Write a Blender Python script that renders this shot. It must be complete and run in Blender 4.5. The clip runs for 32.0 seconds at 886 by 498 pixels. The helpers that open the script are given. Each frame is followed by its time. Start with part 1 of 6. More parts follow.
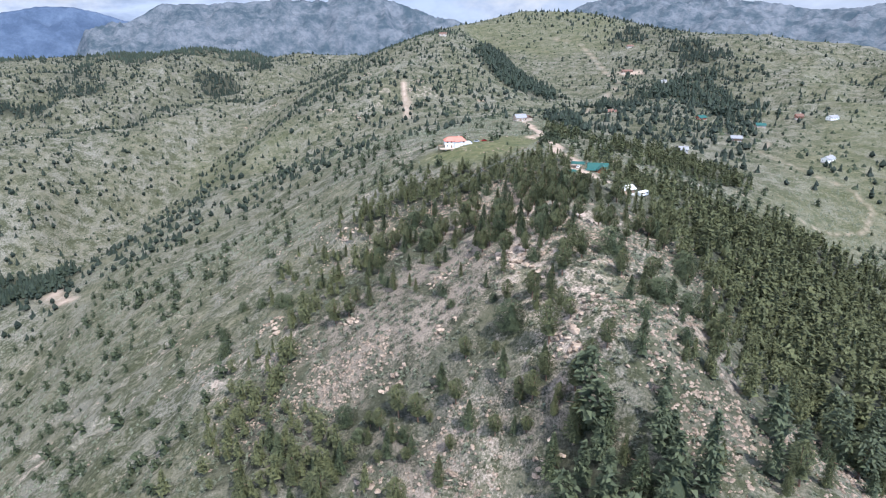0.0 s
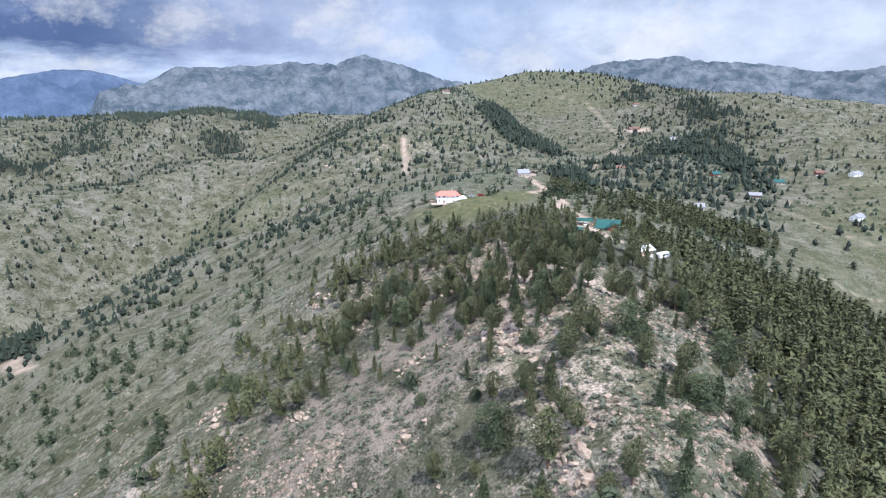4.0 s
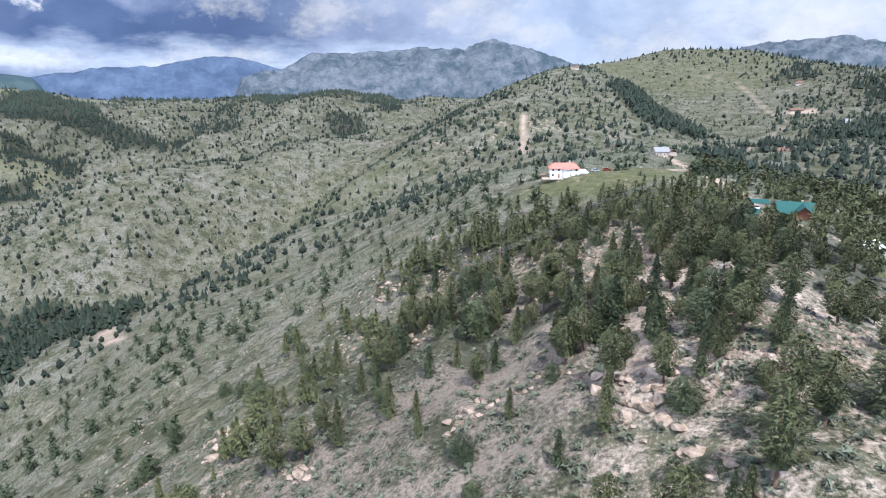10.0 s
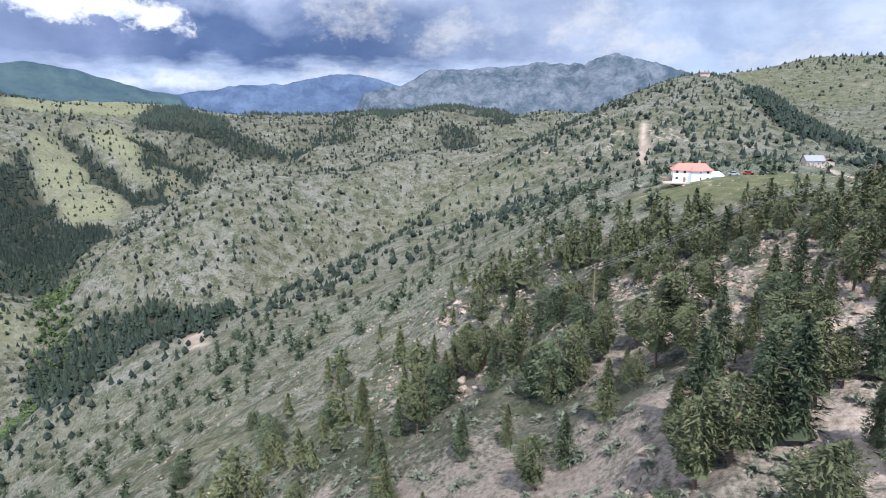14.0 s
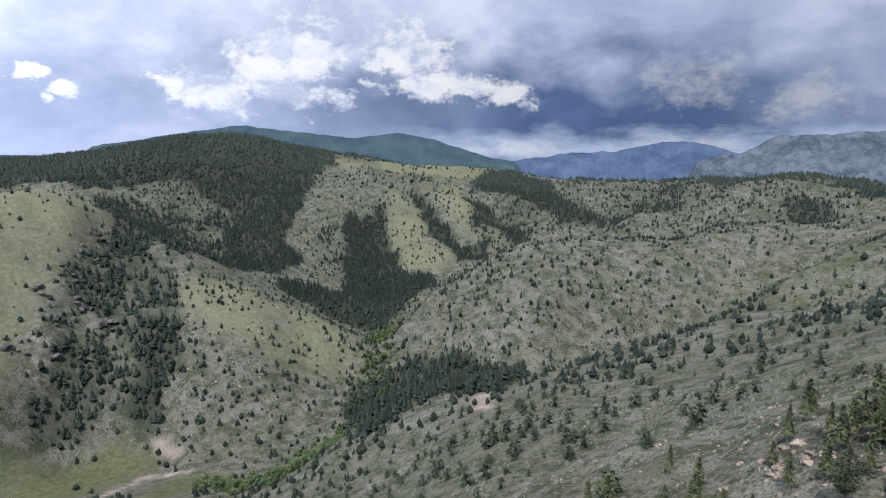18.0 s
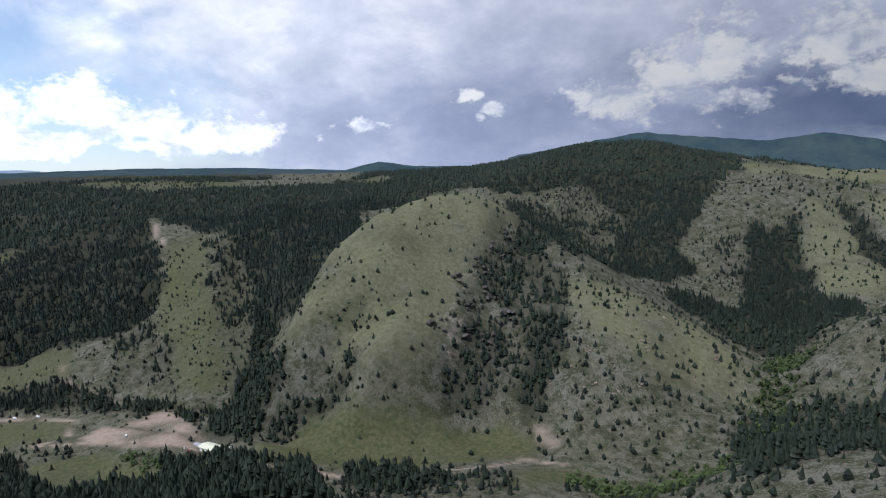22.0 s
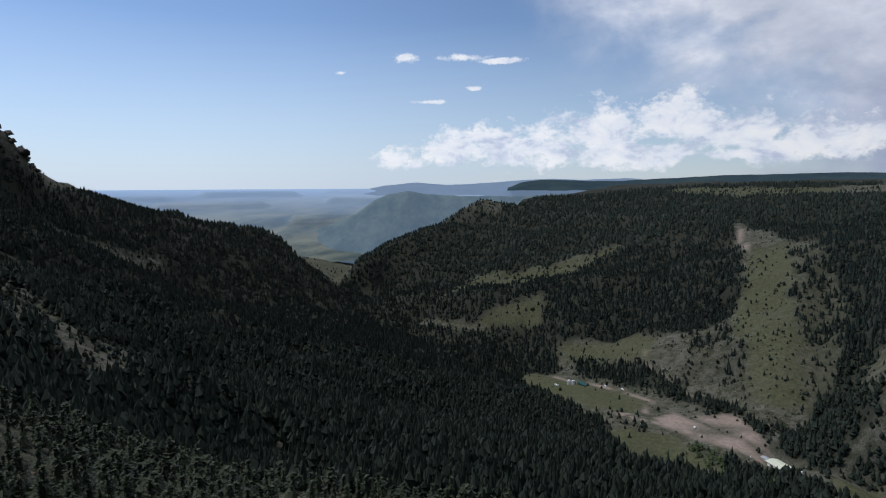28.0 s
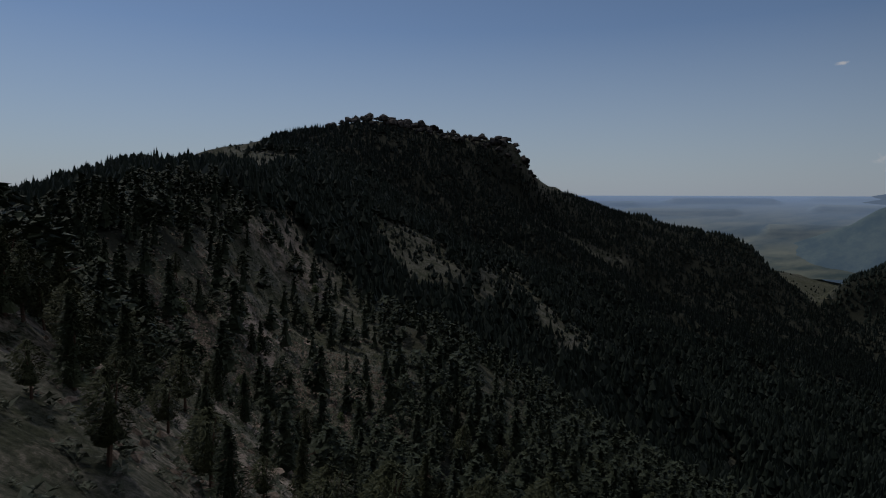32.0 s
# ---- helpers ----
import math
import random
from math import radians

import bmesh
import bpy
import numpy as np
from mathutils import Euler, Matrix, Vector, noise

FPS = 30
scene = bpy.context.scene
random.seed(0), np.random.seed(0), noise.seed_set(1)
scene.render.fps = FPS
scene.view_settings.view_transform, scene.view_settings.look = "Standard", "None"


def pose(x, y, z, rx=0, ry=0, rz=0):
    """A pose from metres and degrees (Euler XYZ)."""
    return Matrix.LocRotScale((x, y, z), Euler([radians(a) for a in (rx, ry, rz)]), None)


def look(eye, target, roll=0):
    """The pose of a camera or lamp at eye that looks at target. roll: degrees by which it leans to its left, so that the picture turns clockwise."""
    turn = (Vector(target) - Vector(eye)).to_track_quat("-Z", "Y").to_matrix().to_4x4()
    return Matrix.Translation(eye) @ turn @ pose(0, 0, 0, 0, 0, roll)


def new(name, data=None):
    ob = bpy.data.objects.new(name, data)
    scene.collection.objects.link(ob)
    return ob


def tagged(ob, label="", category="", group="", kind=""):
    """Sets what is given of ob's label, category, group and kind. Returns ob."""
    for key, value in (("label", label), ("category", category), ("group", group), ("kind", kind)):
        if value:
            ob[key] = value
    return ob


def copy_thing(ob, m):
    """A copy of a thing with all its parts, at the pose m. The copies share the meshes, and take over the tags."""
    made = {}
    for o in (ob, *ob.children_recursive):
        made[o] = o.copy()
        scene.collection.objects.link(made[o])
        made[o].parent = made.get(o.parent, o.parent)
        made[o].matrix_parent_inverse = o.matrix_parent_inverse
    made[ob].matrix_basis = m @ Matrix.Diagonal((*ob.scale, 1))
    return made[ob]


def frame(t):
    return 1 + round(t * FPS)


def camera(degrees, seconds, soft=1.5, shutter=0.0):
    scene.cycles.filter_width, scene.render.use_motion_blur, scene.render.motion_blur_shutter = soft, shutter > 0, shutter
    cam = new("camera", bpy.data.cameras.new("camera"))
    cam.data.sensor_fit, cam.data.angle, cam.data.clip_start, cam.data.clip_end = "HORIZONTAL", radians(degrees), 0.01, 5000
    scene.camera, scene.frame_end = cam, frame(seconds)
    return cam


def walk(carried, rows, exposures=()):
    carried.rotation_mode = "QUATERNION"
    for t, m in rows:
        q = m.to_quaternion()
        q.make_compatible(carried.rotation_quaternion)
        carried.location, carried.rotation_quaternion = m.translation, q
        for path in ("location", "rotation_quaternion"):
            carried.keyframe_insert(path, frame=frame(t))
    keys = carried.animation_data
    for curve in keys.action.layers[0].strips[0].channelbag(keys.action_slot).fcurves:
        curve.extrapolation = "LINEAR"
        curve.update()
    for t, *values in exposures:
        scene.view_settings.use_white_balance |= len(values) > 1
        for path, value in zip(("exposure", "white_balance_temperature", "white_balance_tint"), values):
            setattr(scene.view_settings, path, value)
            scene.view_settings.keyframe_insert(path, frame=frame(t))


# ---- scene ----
# The flight: seconds, place, tilt, heading, lean.
PATH = [
    (0, 0.0, 0.0, 500.0, 70.93, 0.00, -0.07),
    (0.5, 1.5, 6.6, 498.6, 73.00, -0.03, -0.09),
    (1, 2.9, 13.1, 497.3, 75.15, -0.06, -0.09),
    (1.5, 4.4, 19.6, 496.0, 76.65, -0.06, -0.07),
    (2, 5.8, 25.9, 494.5, 76.57, -0.09, -0.08),
    (2.5, 7.2, 32.2, 493.0, 76.51, -0.12, -0.09),
    (4.5, 12.9, 57.6, 487.0, 76.16, 1.99, -0.05),
    (5, 14.3, 64.1, 485.5, 76.02, 4.10, -0.05),
    (6, 15.9, 76.9, 482.1, 75.79, 7.00, -0.01),
    (7, 16.7, 89.7, 478.4, 75.59, 9.22, -0.02),
    (8, 16.8, 102.8, 474.5, 75.54, 10.10, 0.05),
    (9, 16.7, 116.2, 470.4, 75.45, 10.99, 0.12),
    (10, 16.6, 129.3, 466.6, 75.31, 12.23, -0.07),
    (10.5, 16.4, 135.9, 464.6, 75.54, 12.60, -0.21),
    (11, 16.2, 142.6, 462.7, 76.09, 12.68, -0.30),
    (11.5, 16.0, 149.2, 460.7, 77.27, 12.72, -0.23),
    (12, 15.9, 155.8, 458.6, 77.17, 12.77, -0.35),
    (13, 15.5, 168.8, 455.0, 77.00, 13.19, -0.39),
    (13.5, 15.1, 175.6, 453.2, 76.97, 17.59, -0.34),
    (14, 14.6, 182.6, 451.4, 76.91, 22.78, -0.24),
    (14.5, 13.2, 189.4, 449.8, 76.81, 26.96, -0.08),
    (16.5, 3.6, 215.6, 446.9, 77.97, 38.58, 0.55),
    (17, 0.7, 220.9, 446.0, 79.66, 42.63, 0.60),
    (17.5, -2.5, 225.6, 445.0, 81.33, 47.04, 0.60),
    (18, -5.8, 229.6, 443.9, 82.86, 51.68, 0.58),
    (18.5, -9.2, 233.2, 443.0, 83.60, 56.27, 0.47),
    (19, -12.5, 236.2, 442.6, 83.61, 61.30, 0.37),
    (20, -16.8, 239.6, 441.8, 83.73, 69.70, 0.49),
    (21, -17.9, 240.6, 440.6, 83.51, 77.25, 0.34),
    (22, -17.9, 241.2, 439.1, 83.33, 86.95, 0.12),
    (23, -18.1, 241.0, 438.3, 83.32, 96.68, -0.14),
    (24, -17.9, 240.6, 437.1, 83.42, 105.85, -0.28),
    (24.5, -17.8, 240.2, 436.3, 83.50, 110.38, -0.35),
    (26.5, -17.2, 237.7, 432.6, 83.78, 120.92, -0.39),
    (27, -17.2, 237.1, 431.4, 83.91, 125.41, -0.37),
    (27.5, -17.3, 236.7, 430.2, 84.02, 130.69, -0.35),
    (28, -17.6, 236.4, 428.9, 84.12, 137.15, -0.29),
    (28.5, -17.9, 236.4, 427.6, 84.25, 143.34, -0.29),
    (29, -18.0, 236.5, 426.3, 84.35, 148.21, -0.25),
    (30, -18.3, 236.4, 424.1, 84.57, 158.13, -0.16),
    (31, -18.3, 236.4, 422.0, 84.74, 167.63, -0.06),
    (32, -18.3, 236.5, 419.5, 84.87, 178.18, 0.09),
]
cam = camera(70.73, 32.0, 1.15)
walk(cam, [(t, look((x, y, z), Vector((x, y, z)) + pose(0, 0, 0, tilt, 0, head).to_3x3() @ Vector((0, 0, -100)), lean))
           for t, x, y, z, tilt, head, lean in PATH],
     exposures=[(0, 0.70, 5980, 12), (2, 0.62, 5980, 12), (6, 0.64, 5980, 12), (13, 0.68, 5980, 12), (17, 0.36, 5980, 12), (19, -0.25, 6100, 12), (21, -0.5, 6080, 12), (23, -0.8, 6080, 12), (26, -1.12, 6020, 12),
                (28, -1.27, 6080, 12), (30, -1.22, 6150, 12), (31, -1.2, 6200, 12), (31.5, -1.4, 6300, 12), (32, -2.45, 6300, 12)])

# ---------------------------------------------------------------- light
SUN_AZ = Vector((0.62, -0.785))
SUN_EL = radians(55)
sun_dir = Vector((SUN_AZ.x * math.cos(SUN_EL), SUN_AZ.y * math.cos(SUN_EL), math.sin(SUN_EL)))
sun_data = bpy.data.lights.new("sun", "SUN")
sun_data.energy, sun_data.angle, sun_data.color = 4.6, radians(0.6), (1.0, 0.95, 0.87)
sun = new("sun", sun_data)
sun.rotation_mode = "QUATERNION"
sun.rotation_quaternion = sun_dir.to_track_quat("Z", "Y")
# ---------------------------------------------------------------- sky
def sky():
    world = bpy.data.worlds.new("sky")
    scene.world = world
    world.use_nodes = True
    nt = world.node_tree
    nt.nodes.clear()
    N, L = nt.nodes.new, nt.links.new

    def math_node(op, a, b=0.0, clamp=False):
        n = N("ShaderNodeMath")
        n.operation, n.use_clamp = op, clamp
        for k, v in ((0, a), (1, b)):
            if hasattr(v, "is_output"):
                L(v, n.inputs[k])
            else:
                n.inputs[k].default_value = v
        return n.outputs[0]

    def ramp(fac, stops):
        n = N("ShaderNodeValToRGB")
        while len(n.color_ramp.elements) < len(stops):
            n.color_ramp.elements.new(0.5)
        for e, (p, c) in zip(n.color_ramp.elements, stops):
            e.position, e.color = p, (*c, 1)
        L(fac, n.inputs[0])
        return n.outputs[0]

    def mix(fac, a, b):
        n = N("ShaderNodeMix")
        n.data_type = "RGBA"
        for k, v in ((0, fac), (6, a), (7, b)):
            if hasattr(v, "is_output"):
                L(v, n.inputs[k])
            else:
                n.inputs[k].default_value = (*v, 1) if k else v
        return n.outputs[2]

    out, bg = N("ShaderNodeOutputWorld"), N("ShaderNodeBackground")
    air = N("ShaderNodeTexSky")
    air.sky_type, air.sun_disc = "NISHITA", False
    air.sun_elevation, air.sun_rotation = SUN_EL, math.atan2(SUN_AZ.x, SUN_AZ.y)
    air.altitude, air.dust_density, air.ozone_density = 2000, 0.6, 1.5
    co = N("ShaderNodeTexCoord")
    sep = N("ShaderNodeSeparateXYZ")
    L(co.outputs["Generated"], sep.inputs[0])
    x, y, z = sep.outputs
    # heading (0 at -70 degrees, 1 at 230, to the left of +y) and height of a direction, in degrees
    head = math_node("MODULO", math_node("ADD", math_node("MULTIPLY", math_node("ARCTAN2", math_node("MULTIPLY", x, -1.0), y), 180 / math.pi), 430.0), 360.0)
    high = math_node("MULTIPLY", math_node("ARCSINE", z), 180 / math.pi)
    dome = N("ShaderNodeCombineXYZ")
    L(head, dome.inputs[0]), L(high, dome.inputs[1])

    def cloud_noise(scale, detail, rough, offset, stretch=1.0, distort=0.0):
        m = N("ShaderNodeMapping")
        m.inputs["Location"].default_value, m.inputs["Scale"].default_value = offset, (1, stretch, 1)
        L(dome.outputs[0], m.inputs[0])
        n = N("ShaderNodeTexNoise")
        n.inputs["Scale"].default_value, n.inputs["Detail"].default_value = scale, detail
        n.inputs["Roughness"].default_value, n.inputs["Distortion"].default_value = rough, distort
        L(m.outputs[0], n.inputs["Vector"])
        return n.outputs[0]

    def centred(n, k):
        return math_node("MULTIPLY", math_node("SUBTRACT", n, 0.5), k)

    billow = cloud_noise(0.16, 8, 0.56, (3.1, 7.7, 0.4), 1.5, 0.2)
    soft = cloud_noise(0.055, 6, 0.5, (13.0, 2.0, 3.0), 1.9, 0.3)
    warped = math_node("ADD", head, math_node("ADD", centred(soft, 26.0), centred(billow, 6.0)))
    h01, plain_h = math_node("DIVIDE", warped, 300.0), math_node("DIVIDE", head, 300.0)

    def by_heading(*stops, of=None):
        return ramp(of or h01, [((q + 70) / 300, (v, v, v)) for q, v in stops])

    def tint(*stops):
        return ramp(h01, [((q + 70) / 300, v) for q, v in stops])

    # the overcast: dark and blue under the storm, pale lilac beside it, white towards its edge
    upper = tint((-70, (0.36, 0.40, 0.48)), (-22, (0.40, 0.46, 0.57)), (-8, (0.24, 0.31, 0.45)), (10, (0.36, 0.40, 0.50)), (24, (0.42, 0.47, 0.59)), (38, (0.46, 0.51, 0.65)), (50, (0.58, 0.63, 0.75)),
                 (66, (0.66, 0.70, 0.82)), (82, (0.78, 0.83, 0.98)), (100, (1.18, 1.24, 1.38)), (125, (1.75, 1.78, 1.85)))
    lower = tint((-70, (0.40, 0.44, 0.52)), (-16, (0.40, 0.45, 0.54)), (0, (0.30, 0.37, 0.50)), (14, (0.30, 0.35, 0.47)), (26, (0.095, 0.14, 0.25)), (44, (0.085, 0.13, 0.25)), (54, (0.22, 0.27, 0.41)),
                 (70, (0.40, 0.46, 0.63)), (86, (0.62, 0.69, 0.92)), (104, (0.85, 0.95, 1.18)), (125, (1.3, 1.45, 1.7)))
    climb = math_node("ADD", math_node("DIVIDE", math_node("SUBTRACT", high, 6.0), 7.0), centred(billow, 1.8), True)
    deck_colour = mix(climb, lower, upper)
    lump = ramp(cloud_noise(0.11, 9, 0.6, (41.0, 5.0, 1.0), 1.7, 0.15), [(0.36, (0.80, 0.83, 0.88)), (0.5, (0.97, 0.98, 1.0)), (0.64, (1.25, 1.22, 1.18))])
    toned = N("ShaderNodeVectorMath")
    toned.operation = "MULTIPLY"
    L(deck_colour, toned.inputs[0]), L(lump, toned.inputs[1])
    deck_colour = toned.outputs[0]
    # bright gap between the storm and the far mountains
    gap_h = math_node("SUBTRACT", 1.0, math_node("DIVIDE", math_node("ABSOLUTE", math_node("SUBTRACT", math_node("ADD", high, centred(cloud_noise(0.22, 7, 0.6, (7, 3, 1), 3.0), 5.0)), 1.9)), 2.2), True)
    gap_a = by_heading((-70, 0.0), (2, 0.2), (16, 0.8), (52, 0.75), (60, 0.0))
    deck_colour = mix(math_node("MULTIPLY", gap_h, gap_a), deck_colour, (0.50, 0.58, 0.72))
    body = N("ShaderNodeVectorMath")
    body.operation = "SCALE"
    L(air.outputs[0], body.inputs[0])
    L(by_heading((-70, 0.10), (60, 0.13), (120, 0.24), (150, 0.30), (230, 0.31), of=plain_h), body.inputs["Scale"])
    c = body.outputs[0]
    # pale air near the skyline
    haze = math_node("SUBTRACT", 1.0, math_node("DIVIDE", math_node("ABSOLUTE", high), 14.0), True)
    pale = N("ShaderNodeVectorMath")
    pale.operation = "SCALE"
    pale.inputs[0].default_value = (0.80, 0.93, 1.08)
    L(by_heading((-70, 0.62), (25, 0.50), (45, 0.45), (80, 0.8), (120, 1.35), (160, 1.7), (230, 1.7), of=plain_h), pale.inputs["Scale"])
    c = mix(math_node("MULTIPLY", haze, by_heading((-70, 0.30), (60, 0.35), (110, 0.55), (140, 0.85), (230, 0.85), of=plain_h)), c, pale.outputs[0])
    # the overcast thins out to clear sky past its ragged, slanting edge
    reach = math_node("SUBTRACT", math_node("ADD", 104.0 + 70.0, math_node("MULTIPLY", high, 1.5)), warped)
    deck = math_node("MULTIPLY", math_node("ADD", math_node("DIVIDE", reach, 16.0), math_node("ADD", 0.5, centred(billow, 1.6))), 1.0, True)
    deck = math_node("MULTIPLY", deck, deck)
    c = mix(deck, c, deck_colour)

    def heaped(rows, edge, gain):
        """Nearness to the nearest of some clouds: heading, height, half width, half height in degrees."""
        best = None
        rough = math_node("ADD", centred(cloud_noise(0.30, 9, 0.60, (2, 9, 4), 1.4, 0.2), 4.2), centred(cloud_noise(1.3, 7, 0.62, (8, 1, 2), 1.4), 2.0))
        for q, e, rq, re in rows:
            off, size, far = N("ShaderNodeVectorMath"), N("ShaderNodeVectorMath"), N("ShaderNodeVectorMath")
            off.operation, size.operation, far.operation = "SUBTRACT", "MULTIPLY", "LENGTH"
            off.inputs[1].default_value, size.inputs[1].default_value = (q + 70, e, 0), (1 / rq, 1 / re, 0)
            L(dome.outputs[0], off.inputs[0]), L(off.outputs[0], size.inputs[0]), L(size.outputs[0], far.inputs[0])
            near = math_node("SUBTRACT", 1.0, far.outputs["Value"])
            best = math_node("MAXIMUM", best, near) if best else near
        return math_node("MULTIPLY", math_node("ADD", best, math_node("MULTIPLY", rough, edge)), gain, True)

    HEAPS = [(71.1, 6.56, 4.93, 1.97), (67.6, 8.32, 3.11, 2.34), (63.3, 9.57, 3.11, 3.63), (65.6, 6.64, 5.71, 1.35), (55.2, 10, 3.89, 3.11), (52.4, 7.55, 6.23, 1.35), (46.1, 6.66, 2.59, 1.35), (129.5, 3.26, 6.75, 2.08), (122.9, 4.38, 5.71, 2.49), (115.5, 5.09, 5.71, 2.08), (120.1, 2.64, 8.3, 1.3), (110, 2.8, 4.15, 1.25), (105, 2.5, 2.08, 0.73), (141.5, 2.3, 3.11, 0.83), (136.3, 3.02, 4.67, 1.25), (129.7, 3.9, 5.71, 1.66), (123.3, 4.79, 4.67, 2.34), (116.8, 5.47, 5.19, 2.18), (112.4, 4.26, 5.71, 2.59), (106, 3.36, 5.71, 1.87), (119.9, 2.79, 3.11, 1.14)]
    STORM_HEAPS = [(30.4, 7.62, 4.665, 2.73), (7.5, 5.07, 5.445, 2.34), (9.9, 6.48, 4.665, 2.34), (4.5, 4.34, 3.51, 1.395), (-16.7, 4.83, 7.005, 3.51), (-14.1, 3.9, 4.665, 1.71), (21.2, 5.97, 5.445, 2.025), (31.3, 7.69, 3.12, 1.56), (45.2, 1.9, 5.445, 0.93), (30.8, 2.37, 6.225, 0.93), (34.9, 1.63, 3.12, 0.78), (-6, 3.1, 5.445, 1.71), (-14.4, 4.4, 5.445, 3.12), (-18.5, 4.35, 3.885, 2.34)]
    PUFFS = [(84.6, 7.11, 1.76, 0.78), (82.6, 5.88, 1.35, 0.73), (93.9, 4.53, 2.85, 0.67), (83.5, 5.25, 0.73, 0.42), (105, 2.7, 0.93, 0.93), (111.9, 2.44, 3.11, 0.62), (140.3, 11.12, 1.35, 0.42), (135.3, 11.18, 2.39, 0.42), (132.1, 10.81, 2.08, 0.26), (138.4, 7.36, 1.45, 0.21), (134.1, 8.48, 0.73, 0.21), (146.1, 9.82, 0.73, 0.21), (104.9, 3.11, 1.14, 0.83)]
    for rows, edge, gain, cover in ((STORM_HEAPS, 0.75, 1.0, 0.55), (HEAPS, 0.80, 1.9, 0.93), (PUFFS, 0.75, 2.0, 0.9)):
        heap = heaped(rows, edge, gain)
        inner = cloud_noise(0.30, 10, 0.62, (6.7, 1.9, 5.2), 1.6, 0.3)
        puff = ramp(inner, [(0.36, (0.60, 0.66, 0.80)), (0.47, (0.90, 0.93, 0.98)), (0.60, (1.05, 1.04, 1.02))])
        lit = N("ShaderNodeVectorMath")
        lit.operation = "SCALE"
        L(puff, lit.inputs[0])
        L(by_heading((-70, 0.60), (30, 0.56), (56, 0.86), (72, 0.95), (98, 1.75), (130, 2.05), (230, 2.1), of=plain_h), lit.inputs["Scale"])
        c = mix(math_node("MULTIPLY", heap, cover), c, lit.outputs[0])
    L(c, bg.inputs[0])
    bg.inputs[1].default_value = 1.0
    L(bg.outputs[0], out.inputs[0])


sky()

# ---------------------------------------------------------------- materials
def shader(name):
    m = bpy.data.materials.new(name)
    m.use_nodes = True
    nt = m.node_tree
    b = nt.nodes["Principled BSDF"]
    b.inputs["Specular IOR Level"].default_value = 0.25
    b.inputs["Roughness"].default_value = 0.9
    return m, nt, b


def plain(name, colour, rough=0.85, metal=0.0, vary=0.12, scale=3.0, bump=0.0):
    m, nt, b = shader(name)
    N, L = nt.nodes.new, nt.links.new
    co = N("ShaderNodeTexCoord")
    n1, n2 = N("ShaderNodeTexNoise"), N("ShaderNodeTexNoise")
    for n, s in ((n1, scale), (n2, scale * 9)):
        n.inputs["Scale"].default_value, n.inputs["Detail"].default_value = s, 5
        L(co.outputs["Object"], n.inputs["Vector"])
    add = N("ShaderNodeMath")
    add.operation = "ADD"
    L(n1.outputs[0], add.inputs[0]), L(n2.outputs[0], add.inputs[1])
    r = N("ShaderNodeValToRGB")
    r.color_ramp.elements[0].position, r.color_ramp.elements[1].position = 0.3, 0.7
    r.color_ramp.elements[0].color = (*[c * (1 - vary) for c in colour], 1)
    r.color_ramp.elements[1].color = (*[min(1, c * (1 + vary)) for c in colour], 1)
    half = N("ShaderNodeMath")
    half.operation = "MULTIPLY"
    half.inputs[1].default_value = 0.5
    L(add.outputs[0], half.inputs[0]), L(half.outputs[0], r.inputs[0]), L(r.outputs[0], b.inputs["Base Color"])
    b.inputs["Roughness"].default_value, b.inputs["Metallic"].default_value = rough, metal
    if bump:
        bp = N("ShaderNodeBump")
        bp.inputs["Strength"].default_value, bp.inputs["Distance"].default_value = bump, 0.1
        L(n2.outputs[0], bp.inputs["Height"]), L(bp.outputs[0], b.inputs["Normal"])
    return m


def leafy(name, dark, light, island=True):
    """Foliage: each tuft and each tree its own shade of green."""
    m, nt, b = shader(name)
    N, L = nt.nodes.new, nt.links.new
    oi, geo = N("ShaderNodeObjectInfo"), N("ShaderNodeNewGeometry")
    mixr = N("ShaderNodeMath")
    mixr.operation = "MULTIPLY_ADD"
    mixr.inputs[1].default_value, mixr.inputs[2].default_value = 0.6, 0.0
    L(geo.outputs["Random Per Island"], mixr.inputs[0])
    add = N("ShaderNodeMath")
    add.operation = "MULTIPLY_ADD"
    add.inputs[1].default_value = 0.4
    L(oi.outputs["Random"], add.inputs[0]), L(mixr.outputs[0], add.inputs[2])
    r = N("ShaderNodeValToRGB")
    r.color_ramp.elements[0].color, r.color_ramp.elements[1].color = (*dark, 1), (*light, 1)
    L(add.outputs[0], r.inputs[0])
    L(r.outputs[0], b.inputs["Base Color"])
    b.inputs["Roughness"].default_value = 0.75
    return m


